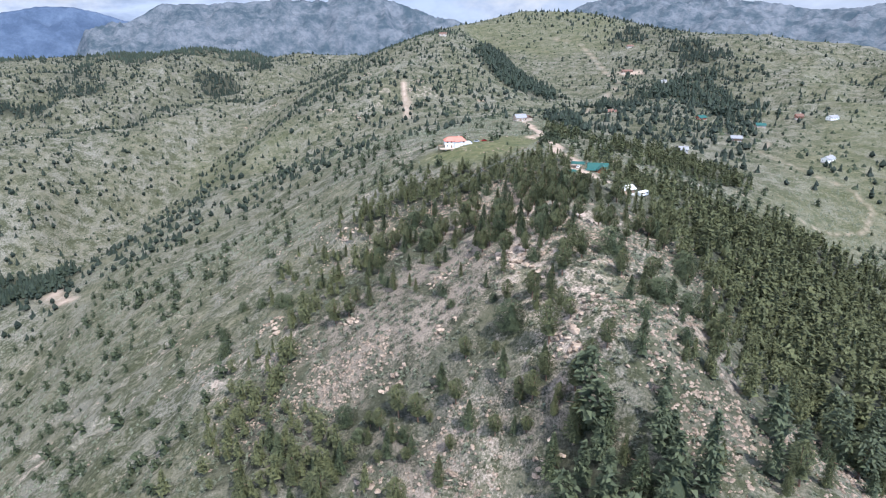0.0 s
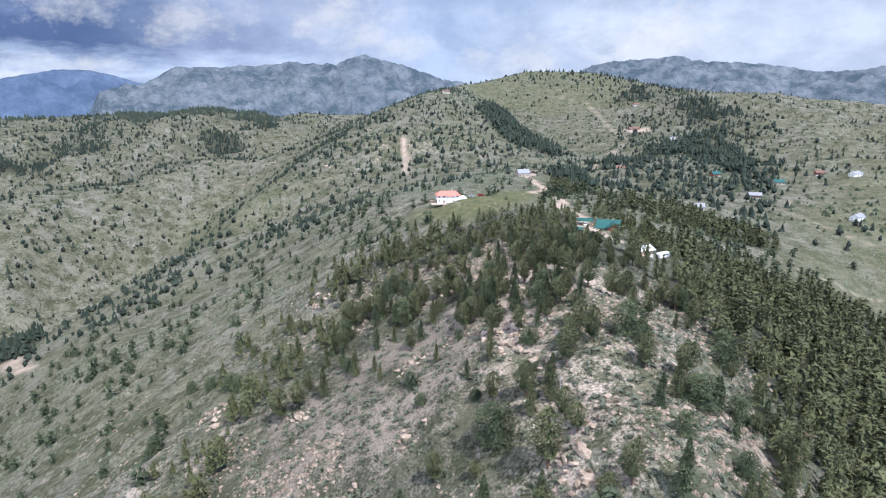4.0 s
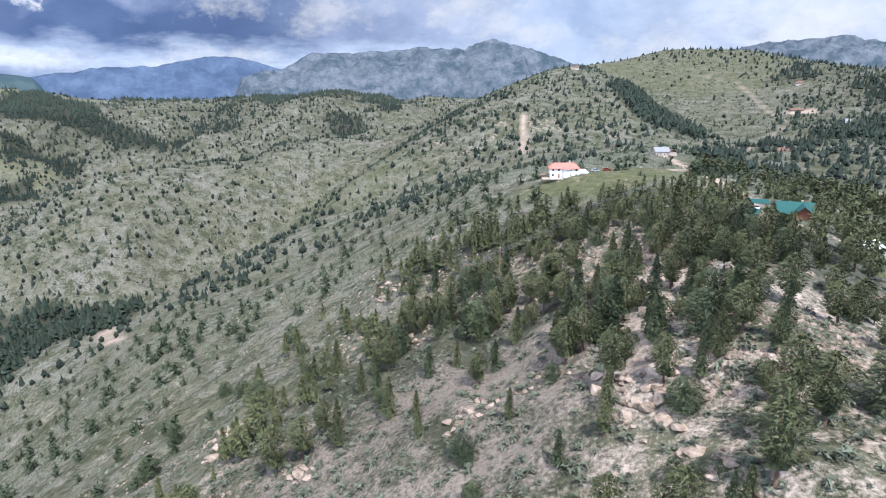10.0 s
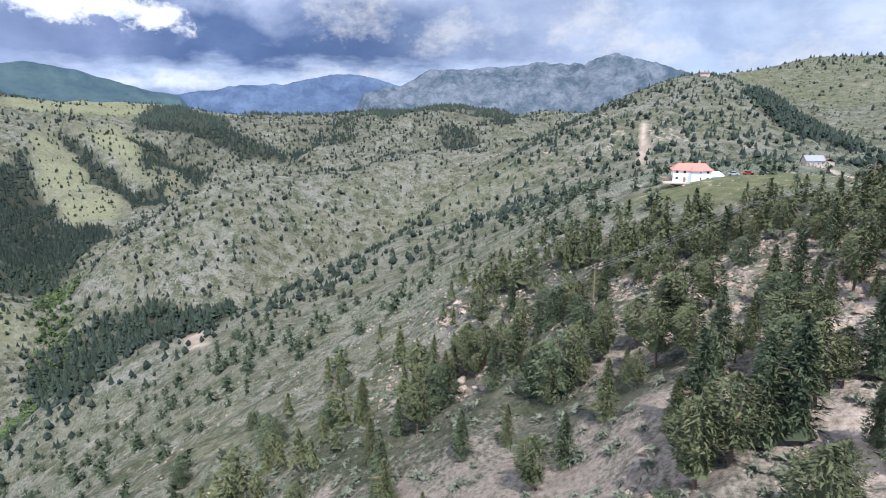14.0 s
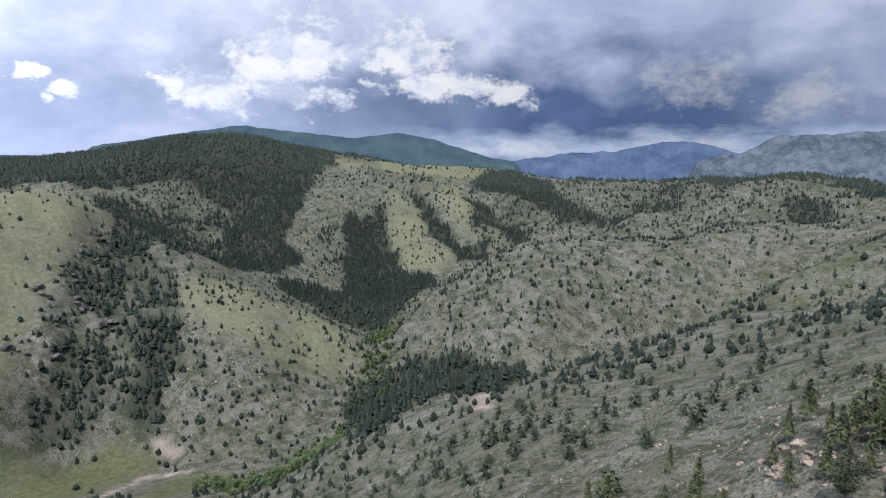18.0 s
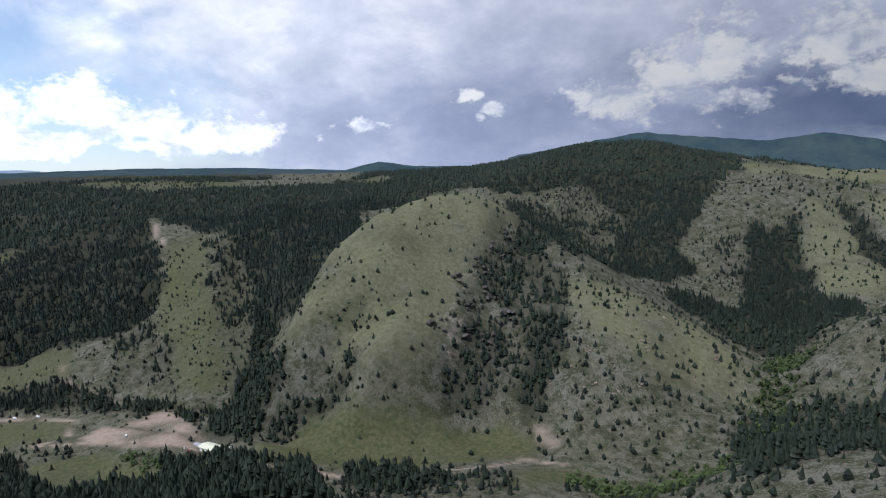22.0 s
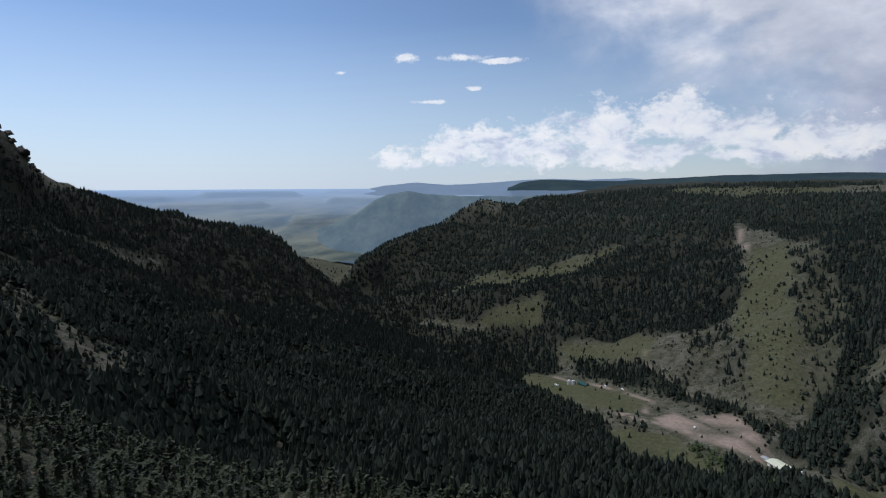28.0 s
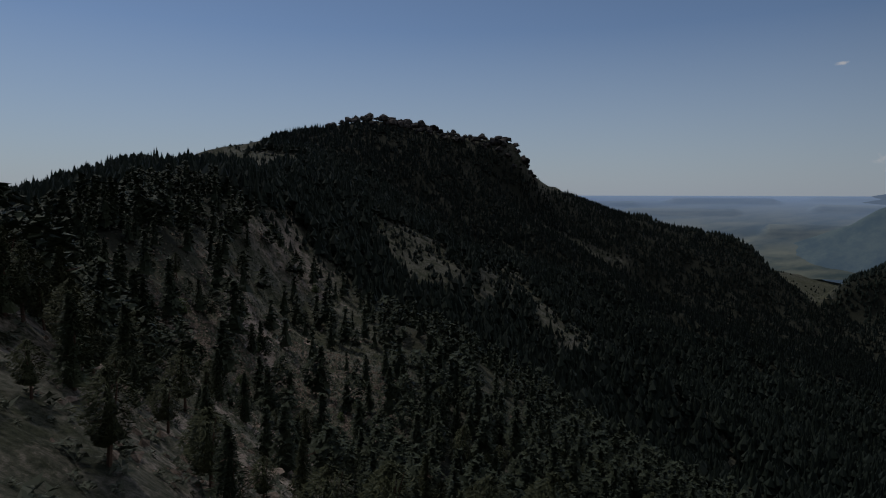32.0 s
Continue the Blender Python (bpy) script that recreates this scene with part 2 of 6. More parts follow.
def ground_material():
    m, nt, b = shader("hillside_ground")
    N, L = nt.nodes.new, nt.links.new
    co = N("ShaderNodeTexCoord")

    def tex(scale, detail=6, rough=0.6, kind="ShaderNodeTexNoise"):
        n = N(kind)
        n.inputs["Scale"].default_value = scale
        if kind == "ShaderNodeTexNoise":
            n.inputs["Detail"].default_value, n.inputs["Roughness"].default_value = detail, rough
        L(co.outputs["Object"], n.inputs["Vector"])
        return n.outputs[0]

    def ramp(fac, *stops):
        n = N("ShaderNodeValToRGB")
        while len(n.color_ramp.elements) < len(stops):
            n.color_ramp.elements.new(0.5)
        for e, (p, c) in zip(n.color_ramp.elements, stops):
            e.position, e.color = p, (*c, 1)
        L(fac, n.inputs[0])
        return n.outputs[0]

    def mixc(fac, a, c):
        n = N("ShaderNodeMix")
        n.data_type = "RGBA"
        L(fac, n.inputs[0]), L(a, n.inputs[6]), L(c, n.inputs[7])
        return n.outputs[2]

    def attr(name):
        n = N("ShaderNodeAttribute")
        n.attribute_name = name
        return n.outputs["Fac"]

    def op(kind, a, c, clamp=True):
        n = N("ShaderNodeMath")
        n.operation, n.use_clamp = kind, clamp
        for k, v in ((0, a), (1, c)):
            if hasattr(v, "is_output"):
                L(v, n.inputs[k])
            else:
                n.inputs[k].default_value = v
        return n.outputs[0]

    fine, mid, wide, patch = tex(1.3, 9, 0.72), tex(0.16, 7, 0.62), tex(0.011, 6, 0.6), tex(0.045, 6, 0.65)
    grass = ramp(op("ADD", op("MULTIPLY", mid, 0.55), op("MULTIPLY", fine, 0.45)), (0.36, (0.062, 0.066, 0.042)), (0.5, (0.104, 0.100, 0.066)), (0.62, (0.165, 0.150, 0.108)))
    sage = ramp(fine, (0.36, (0.042, 0.048, 0.039)), (0.47, (0.118, 0.116, 0.092)), (0.60, (0.235, 0.212, 0.180)))
    base = mixc(op("MULTIPLY", op("SUBTRACT", op("ADD", op("MULTIPLY", wide, 0.6), op("MULTIPLY", patch, 0.5)), 0.45), 5.0), grass, sage)
    meadow = ramp(mid, (0.35, (0.052, 0.063, 0.028)), (0.65, (0.112, 0.109, 0.056)))
    brush = ramp(fine, (0.35, (0.018, 0.023, 0.012)), (0.65, (0.075, 0.078, 0.044)))
    clumps = op("ADD", op("MULTIPLY", tex(0.42, 8, 0.75), 0.55, False), op("MULTIPLY", tex(0.06, 5, 0.7), 0.45, False), False)
    base = mixc(op("MULTIPLY", op("SUBTRACT", clumps, 0.466, False), 13.0), base, brush)
    base = mixc(op("MULTIPLY", attr("meadow"), op("ADD", op("MULTIPLY", patch, 0.5, False), 0.75)), base, meadow)
    straw = ramp(op("ADD", op("MULTIPLY", mid, 0.5), op("MULTIPLY", fine, 0.5)), (0.36, (0.076, 0.080, 0.042)), (0.5, (0.138, 0.136, 0.078)), (0.62, (0.195, 0.182, 0.118)))
    base = mixc(attr("straw"), base, straw)
    rock = ramp(fine, (0.30, (0.135, 0.108, 0.088)), (0.47, (0.285, 0.230, 0.190)), (0.64, (0.42, 0.350, 0.295)))
    broken = op("ADD", op("MULTIPLY", patch, 0.55, False), op("ADD", op("MULTIPLY", mid, 0.55, False), op("MULTIPLY", fine, 0.45, False), False), False)
    rocky = op("MULTIPLY", op("SUBTRACT", op("ADD", broken, op("MULTIPLY", attr("rock"), 0.42, False), False), 0.97, False), 7.0)
    base = mixc(rocky, base, rock)
    soil = ramp(mid, (0.3, (0.25, 0.185, 0.14)), (0.7, (0.38, 0.305, 0.25)))
    base = mixc(attr("soil"), base, soil)
    # needle duff under the trees, its colour darkened further for canopy shade
    shaded_duff = ramp(fine, (0.3, (0.016, 0.019, 0.013)), (0.7, (0.048, 0.049, 0.034)))
    base = mixc(attr("shade_floor"), base, shaded_duff)
    L(base, b.inputs["Base Color"])
    bp = N("ShaderNodeBump")
    bp.inputs["Strength"].default_value, bp.inputs["Distance"].default_value = 0.45, 1.0
    L(op("ADD", op("MULTIPLY", fine, 0.5, False), op("MULTIPLY", mid, 1.2, False), False), bp.inputs["Height"]), L(bp.outputs[0], b.inputs["Normal"])
    b.inputs["Specular IOR Level"].default_value = 0.1
    return m


GROUND = ground_material()
PINE = leafy("pine_needles", (0.030, 0.037, 0.015), (0.098, 0.104, 0.046))
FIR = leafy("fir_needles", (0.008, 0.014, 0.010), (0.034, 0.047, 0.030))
JUNIPER = leafy("juniper_leaves", (0.016, 0.024, 0.012), (0.055, 0.068, 0.034))
SHRUB = leafy("shrub_leaves", (0.040, 0.050, 0.030), (0.16, 0.17, 0.12))
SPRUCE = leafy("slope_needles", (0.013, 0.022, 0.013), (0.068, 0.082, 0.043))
# lighter copy of the fir needles, with sunlight put into the tone
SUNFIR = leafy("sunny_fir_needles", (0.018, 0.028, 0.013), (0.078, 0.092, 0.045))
BRIGHT = leafy("cottonwood_leaves", (0.035, 0.058, 0.016), (0.10, 0.135, 0.045))
BARK = plain("bark", (0.16, 0.10, 0.07), 0.95, 0, 0.35, 6, 0.4)

# ---------------------------------------------------------------- the land
CENTRE = np.array((0.0, 215.0))


def lattice(ix, iy, seed):
    h = (ix * 374761393 + iy * 668265263 + seed * 1442695041) & 0xFFFFFFFF
    h = ((h ^ (h >> 13)) * 1274126177) & 0xFFFFFFFF
    return ((h ^ (h >> 16)) & 0xFFFF) / 65535.0


def value_noise(x, y, seed=0):
    ix, iy = np.floor(x).astype(np.int64), np.floor(y).astype(np.int64)
    fx, fy = x - ix, y - iy
    fx, fy = fx * fx * (3 - 2 * fx), fy * fy * (3 - 2 * fy)
    a, b = lattice(ix, iy, seed), lattice(ix + 1, iy, seed)
    c, d = lattice(ix, iy + 1, seed), lattice(ix + 1, iy + 1, seed)
    return (a + (b - a) * fx) * (1 - fy) + (c + (d - c) * fx) * fy - 0.5


def fbm(x, y, size, octaves, seed=0, gain=0.5):
    out, amp = 0, 1.0
    for k in range(octaves):
        out = out + amp * value_noise(x / size + 17.3 * k, y / size - 9.1 * k, seed + k)
        size, amp = size / 2, amp * gain
    return out


# Crests, spurs, gullies and valley floors of the plan, in metres.
LAND = {
    "crest_home": [(52, 140, 408), (48, 163, 424), (48, 209, 429), (65, 270, 427), (85, 320, 425), (88, 360, 423), (60, 425, 423), (12, 474, 420)],
    "crest_south": [(52, 140, 408), (85, 85, 400), (108, -20, 406), (118, -130, 409), (135, -245, 418), (185, -410, 438), (210, -735, 460), (195, -1000, 495)],
    "crest_cliff": [(195, -1000, 495), (320, -1225, 545), (225, -1345, 580), (110, -1370, 603), (-50, -1415, 575), (-170, -1455, 556), (-262, -1445, 556)],
    "cliff_foot": [(-330, -1490, 450), (-395, -1530, 405), (-324, -1400, 385), (-200, -1330, 430)],
    "crest_north": [(12, 474, 420), (60, 640, 408), (92, 720, 408), (150, 965, 390), (205, 1160, 388)],
    "house_spur": [(12, 474, 420), (-30, 560, 405), (-28, 630, 402)],
    "scar_hill": [(-5, 1355, 497), (-60, 1350, 488), (-120, 1310, 455), (-175, 1240, 430), (-205, 1135, 410), (-220, 1030, 393), (-245, 940, 370), (-265, 880, 352)],
    "scar_hill_east": [(-5, 1355, 497), (55, 1225, 460), (95, 1125, 420), (120, 1020, 398)],
    "east_gully": [(205, 1160, 386), (195, 1315, 398), (190, 1565, 440), (100, 1775, 483)],
    "back_ridge": [(-5, 1355, 497), (30, 1775, 513), (135, 1975, 533), (245, 2115, 566), (360, 2095, 562), (460, 2025, 556), (550, 1795, 517), (615, 1615, 493), (750, 1500, 490)],
    "back_fall": [(100, 2700, 420), (600, 2500, 420), (1100, 1700, 440), (1500, 900, 400)],
    "east_side": [(400, 1525, 448), (410, 1420, 433), (430, 1255, 410), (345, 860, 392), (425, 1045, 385), (555, 1205, 410)],
    "east_side_low": [(504, 816, 394), (560, 700, 385), (360, 710, 375), (325, 560, 360), (300, 450, 345), (240, 505, 375), (170, 450, 398)],
    "east_vale": [(360, 480, 335), (300, 380, 325), (270, 290, 310), (250, 180, 300), (240, 60, 300), (260, -100, 320)],
    "east_flank": [(150, 255, 378), (130, 190, 376), (120, 145, 376), (165, 330, 385), (190, 385, 380), (140, 60, 375)],
    "east_far": [(700, 300, 380), (800, -200, 420), (900, -700, 430), (1400, 200, 420), (1600, -1200, 450)],
    "west_upper": [(-32, 299, 391), (-46, 310, 386), (-60, 373, 384), (-62, 345, 370), (-83, 333, 363), (-76, 290, 368)],
    "home_dip": [(6, 192, 396), (0, 206, 397), (14, 168, 391)],
    "west_front": [(-15, 150, 370), (-80, 160, 352), (-78, 274, 369)],
    "front_foot": [(30, 140, 386), (12, 130, 368), (10, 80, 345)],
    "west_slope": [(-117, 478, 353), (-177, 504, 330), (-182, 483, 328), (-235, 460, 303), (-304, 478, 271), (-343, 458, 229)],
    "west_slope_low": [(-384, 561, 248), (-511, 559, 215), (-575, 547, 153), (-577, 469, 137), (-430, 380, 175), (-300, 300, 235)],
    "north_bowl": [(-198, 543, 316), (-221, 837, 322), (-301, 881, 313), (-140, 660, 352), (-380, 760, 270)],
    "scree_spur": [(-790, 765, 200), (-780, 825, 258), (-745, 915, 300), (-735, 985, 333), (-660, 1050, 328), (-595, 1120, 328), (-550, 1230, 343), (-505, 1365, 362)],
    "scree_face": [(-605, 874, 277), (-640, 765, 195), (-555, 780, 198), (-680, 860, 268)],
    "scree_gully": [(-480, 800, 190), (-500, 900, 200), (-470, 990, 222), (-450, 1100, 258), (-380, 1250, 315)],
    "valley_up": [(-590, 500, 132), (-640, 620, 140), (-730, 700, 150), (-850, 770, 160), (-1000, 900, 180), (-1230, 1075, 205), (-1150, 1350, 235), (-1065, 1610, 262), (-700, 1500, 275)],
    "valley_down": [(-560, 430, 134), (-635, 330, 134), (-650, 191, 128), (-803, -16, 100), (-1026, -308, 47), (-1196, -600, -5), (-1300, -900, 0), (-1290, -1350, 20), (-1300, -1750, 45)],
    "valley_south": [(-1196, -1562, 87), (-1370, -1867, 57), (-1493, -2144, 59), (-1606, -2426, 72)],
    "hill_a": [(-850, 735, 178), (-925, 650, 218), (-1050, 615, 248), (-1160, 590, 280), (-1235, 490, 340), (-1311, 400, 392), (-1311, 333, 402), (-1270, 240, 385)],
    "hill_a_south": [(-1270, 240, 385), (-1210, 170, 363), (-1105, 105, 313), (-948, 60, 230), (-870, 30, 150)],
    "hill_a_face": [(-736, 506, 130), (-858, 488, 190), (-858, 524, 220), (-872, 304, 190), (-858, 182, 225), (-1060, 330, 290)],
    "field": [(-764, 402, 112), (-805, 370, 118), (-800, 250, 104), (-780, 120, 98), (-700, 100, 110)],
    "hill_a_gully": [(-1000, 0, 130), (-1150, 60, 210), (-1290, 150, 280), (-1450, 260, 330), (-1600, 380, 340)],
    "ski_spur": [(-1000, -60, 75), (-1200, -130, 125), (-1435, -150, 190), (-1700, -260, 260), (-1875, -350, 265), (-2063, -580, 290)],
    "fan_ridge": [(-1315, -705, 60), (-1525, -920, 135), (-1681, -1030, 120), (-1915, -875, 205), (-2150, -800, 300)],
    "fan_gully": [(-1150, -400, 50), (-1435, -480, 105), (-1750, -600, 200)],
    "big_forest": [(-2050, -2000, 250), (-2695, -2165, 355), (-2905, -1740, 365), (-2900, -1150, 388), (-2900, -590, 388), (-2700, -55, 388), (-2500, 325, 375)],
    "behind_a": [(-1600, 380, 340), (-1500, 560, 270), (-1400, 700, 225), (-1300, 830, 205), (-1150, 760, 190), (-1000, 760, 165)],
    "left_dark": [(-2245, 720, 493), (-2595, 975, 568), (-2615, 1215, 583), (-2285, 1460, 498), (-2020, 1690, 458), (-1860, 1895, 453), (-1595, 1875, 403), (-1135, 1745, 290)],
    "left_mid": [(-1808, 860, 298), (-1645, 945, 330), (-1780, 1335, 400), (-1330, 1435, 262), (-1366, 918, 203), (-1500, 1150, 280)],
    "mid_hill": [(-1000, 1530, 300), (-1105, 2065, 388), (-1080, 2305, 418), (-935, 2480, 448), (-720, 2455, 428), (-540, 2195, 383), (-685, 2045, 343), (-730, 1805, 293)],
    "mid_vale": [(-600, 1645, 298), (-555, 1980, 313), (-450, 2300, 370), (-200, 1800, 430), (-150, 1550, 440)],
    "north_slope": [(-12, -189, 328), (-99, -83, 276), (-196, -283, 203), (-292, -334, 166), (-421, -391, 150), (-497, -166, 145), (-610, -453, 68), (-851, -545, 40)],
    "north_slope_mid": [(-271, -380, 225), (-267, -582, 214), (-354, -674, 137), (-508, -561, 125), (-646, -633, 90), (-444, -600, 170)],
    "north_slope_far": [(-230, -738, 272), (-104, -984, 300), (-320, -1143, 322), (-612, -1320, 150), (-812, -775, 80), (-900, -1100, 60)],
    "slab_slope": [(106, -241, 402), (94, -437, 394), (71, -163, 336), (30, 14, 331), (35, 28, 334), (18, -76, 332), (-30, 60, 318)],
    "west_of_start": [(-120, 60, 300), (-260, 100, 235), (-420, 150, 175), (-330, -60, 180)],
    "knob_ridge": [(-390, -1525, 418), (-690, -1910, 353), (-788, -1888, 340), (-886, -1861, 302), (-1044, -1810, 278), (-1103, -1780, 247), (-1120, -1725, 188), (-1135, -1670, 152)],
    "far_plain": [(-500, -3000, 80), (-1000, -3400, 60), (-600, -4600, 60), (-1800, -4700, 60)],
    "south_hills_foot": [(-1584, -1964, 58), (-1869, -1996, 115), (-2086, -1937, 186), (-2206, -1816, 240), (-1508, -1383, 73), (-1411, -1056, 106), (-1424, -1584, 40)],
    "mouth_ridge": [(-1160, -1584, 117), (-1273, -1630, 132), (-1426, -1706, 158), (-1616, -1814, 194), (-1851, -1880, 228), (-2058, -1893, 251), (-2302, -1859, 294), (-2690, -1865, 352), (-3081, -1838, 392)],
    "mouth_floor": [(-1362, -1906, 32), (-1485, -1946, 17), (-1649, -2014, 13), (-1850, -2113, 10), (-2099, -2167, 23), (-2321, -2168, 36), (-2582, -2116, 79), (-2989, -2100, 177), (-3396, -2051, 257)],
    "mouth_plain": [(-1660, -2967, 40), (-1782, -2786, 40), (-1969, -2669, 40), (-2292, -2681, 40), (-1432, -3182, 40)],
    "rim_west": [(-3500, -1975, 420), (-3900, -1200, 440), (-4150, -400, 450), (-4100, 500, 470), (-3595, 1100, 480), (-3300, 1800, 460)],
    "rim_north": [(-2500, 2500, 390), (-2000, 3200, 330), (-1200, 3300, 340), (-400, 3400, 350), (600, 3600, 380), (1600, 3200, 400)],
    "rim_east": [(2800, 2400, 430), (3600, 800, 430), (3600, -1200, 430), (2600, -3000, 400), (900, -4200, 300), (500, -2600, 330)],
    "hidden_east": [(700, -1500, 470), (500, -900, 440), (480, -300, 380), (900, -2000, 430)],
}


def densified(points, step=55.0):
    out = []
    for a, b in zip(points, points[1:]):
        a, b = np.array(a, float), np.array(b, float)
        n = max(1, min(8, int(np.linalg.norm(b - a) / step)))
        out += [a + (b - a) * k / n for k in range(n)]
    return out + [np.array(points[-1], float)]


def solve_land():
    pts = np.array([p for line in LAND.values() for p in densified(line)])
    keep = []
    for p in pts:
        if all((p[0] - q[0]) ** 2 + (p[1] - q[1]) ** 2 > 16 ** 2 for q in keep):
            keep.append(p)
    pts = np.array(keep)
    d = np.hypot(pts[:, None, 0] - pts[None, :, 0], pts[:, None, 1] - pts[None, :, 1])
    n = len(pts)
    A = np.zeros((n + 3, n + 3))
    A[:n, :n] = np.sqrt(d * d + 12.0 ** 2) - 8.0 * np.eye(n)
    A[:n, n], A[:n, n + 1], A[:n, n + 2] = 1, pts[:, 0] / 1000, pts[:, 1] / 1000
    A[n:, :n] = A[:n, n:].T
    return pts, np.linalg.solve(A, np.r_[pts[:, 2], 0, 0, 0])


LAND_PTS, LAND_W = solve_land()


def smooth_height(x, y):
    shape, x, y = x.shape, x.ravel(), y.ravel()
    out = np.empty(len(x))
    n = len(LAND_PTS)
    for i in range(0, len(x), 20000):
        s = slice(i, i + 20000)
        d = np.sqrt((x[s, None] - LAND_PTS[None, :, 0]) ** 2 + (y[s, None] - LAND_PTS[None, :, 1]) ** 2 + 144.0)
        out[s] = d @ LAND_W[:n] + LAND_W[n] + LAND_W[n + 1] * x[s] / 1000 + LAND_W[n + 2] * y[s] / 1000
    return out.reshape(shape)


def clear_of_lines(x, y):
    """Metres to the nearest crest or valley line of the plan."""
    shape, x, y = x.shape, x.ravel(), y.ravel()
    out = np.empty(len(x))
    for i in range(0, len(x), 20000):
        s = slice(i, i + 20000)
        out[s] = np.sqrt(((x[s, None] - LAND_PTS[None, :, 0]) ** 2 + (y[s, None] - LAND_PTS[None, :, 1]) ** 2).min(1))
    return out.reshape(shape)


N_TURN, N_RING = 740, 380
ring_r = np.concatenate([np.linspace(0, 40, 16), np.geomspace(42, 4880, N_RING - 16)])
turn_a = np.arange(N_TURN) * 2 * np.pi / N_TURN
GX = CENTRE[0] + ring_r[:, None] * np.cos(turn_a)[None]
GY = CENTRE[1] + ring_r[:, None] * np.sin(turn_a)[None]


def blob(x, y, cx, cy, rx, ry, turn=0.0):
    """1 inside an ellipse of the plan, falling off to 0 at its edge; turn in degrees."""
    c, s = math.cos(radians(turn)), math.sin(radians(turn))
    u, v = ((x - cx) * c + (y - cy) * s) / rx, (-(x - cx) * s + (y - cy) * c) / ry
    return np.clip(1.6 * (1.0 - np.sqrt(u * u + v * v)), 0, 1)


def along(x, y, line, width):
    """1 on a polyline of the plan, 0 beyond its width."""
    best = np.full(x.shape, 1e9)
    for (ax, ay), (bx, by) in zip(line, line[1:]):
        dx, dy = bx - ax, by - ay
        t = np.clip(((x - ax) * dx + (y - ay) * dy) / (dx * dx + dy * dy), 0, 1)
        best = np.minimum(best, np.hypot(x - ax - t * dx, y - ay - t * dy))
    return np.clip(1.5 * (1 - best / width), 0, 1)
VALLEY_LINE = [(-590, 500), (-640, 620), (-850, 770), (-1000, 900), (-1230, 1075)]
FLOOR_LINE = [(-560, 430), (-650, 191), (-803, -16), (-1026, -308), (-1196, -600)]


SIDE_GULLIES = [  # depth, half width, line
    (30, 62, [(-960, 200), (-895, 170), (-860, 145), (-840, 110), (-815, 85)]),
    (34, 75, [(-1220, 460), (-1015, 405), (-895, 365), (-835, 325)]),
    (20, 50, [(-1070, 495), (-925, 465), (-850, 425), (-810, 405)]),
    (24, 80, [(-1570, 1195), (-1480, 1160), (-1255, 1050), (-1060, 925)]),
    (22, 60, [(-1685, 1420), (-1490, 1360), (-1320, 1330), (-1225, 1315)]),
    (22, 60, [(-1625, 1600), (-1465, 1580), (-1300, 1545)]),
    (36, 100, [(-1695, -180), (-1430, -115), (-1160, -50), (-855, 10)]),
    (14, 50, [(-530, 860), (-520, 940), (-480, 1030)]),
    (18, 60, [(-960, 140), (-880, 155), (-845, 135)]),
    (20, 70, [(-600, 1195), (-840, 1815), (-725, 1960), (-630, 2105)]),
    (20, 70, [(-795, 2235), (-635, 2240), (-1155, 4720)]),
    (16, 50, [(95, 1815), (145, 1585), (175, 1385)]),
    (14, 50, [(-1515, -375), (-1290, -335), (-1185, -360)]),
    (22, 80, [(-1555, -860), (-1380, -845), (-1255, -840)]),
    (20, 70, [(-1645, -1380), (-1340, -1250), (-1155, -1195)]),
    (20, 70, [(-1865, -715), (-1500, -570), (-1360, -580)]),
    (20, 70, [(-1985, 1005), (-1755, 880), (-1455, 810)]),
    (18, 60, [(-1800, 1105), (-1560, 935), (-1400, 895)]),
    (14, 45, [(-595, 1020), (-570, 940), (-560, 860)]),
    (12, 40, [(-650, 925), (-620, 860), (-600, 810)]),
]


def relief(x, y, base):
    """Ribs, knolls and crags on the smooth land; flat on the fields and the valley floor."""
    flat = np.maximum.reduce([along(x, y, FLOOR_LINE, 110), blob(x, y, -790, 240, 130, 240, 10), blob(x, y, 30, 470, 80, 60), blob(x, y, 85, 340, 50, 60)])
    d = np.hypot(x - CENTRE[0], y - CENTRE[1])
    free = np.clip(clear_of_lines(x, y) / 110, 0.22, 1)
    ridged = (0.17 - np.abs(fbm(x, y, 360, 4, 11, 0.5))) * 62 * free
    fine = (0.2 - np.abs(fbm(x, y, 42, 4, 21, 0.6))) * np.interp(d, [0, 300, 500, 900], [6.5, 6.0, 3.0, 2.2])
    gullies = (0.15 - np.abs(fbm(x, y, 130, 4, 15, 0.5))) * 44 * free * np.clip((d - 350) / 700, 0, 1)
    smooth = 1 - 0.85 * np.maximum.reduce([blob(x, y, 150, 1750, 800, 800), blob(x, y, 0, -1400, 520, 300), blob(x, y, -2300, -2500, 900, 700), np.clip((d - 2500) / 600, 0, 0.7)])
    calm = np.clip((d - 250) / 1300, 0.0, 1) * smooth
    for depth, width, line in SIDE_GULLIES:
        u = along(x, y, line, width) / 1.5
        base = base - depth * u * u * (3 - 2 * u)
    return base + (ridged * calm + gullies * smooth + fine) * (1 - 0.92 * flat)


GZ = relief(GX, GY, smooth_height(GX, GY))


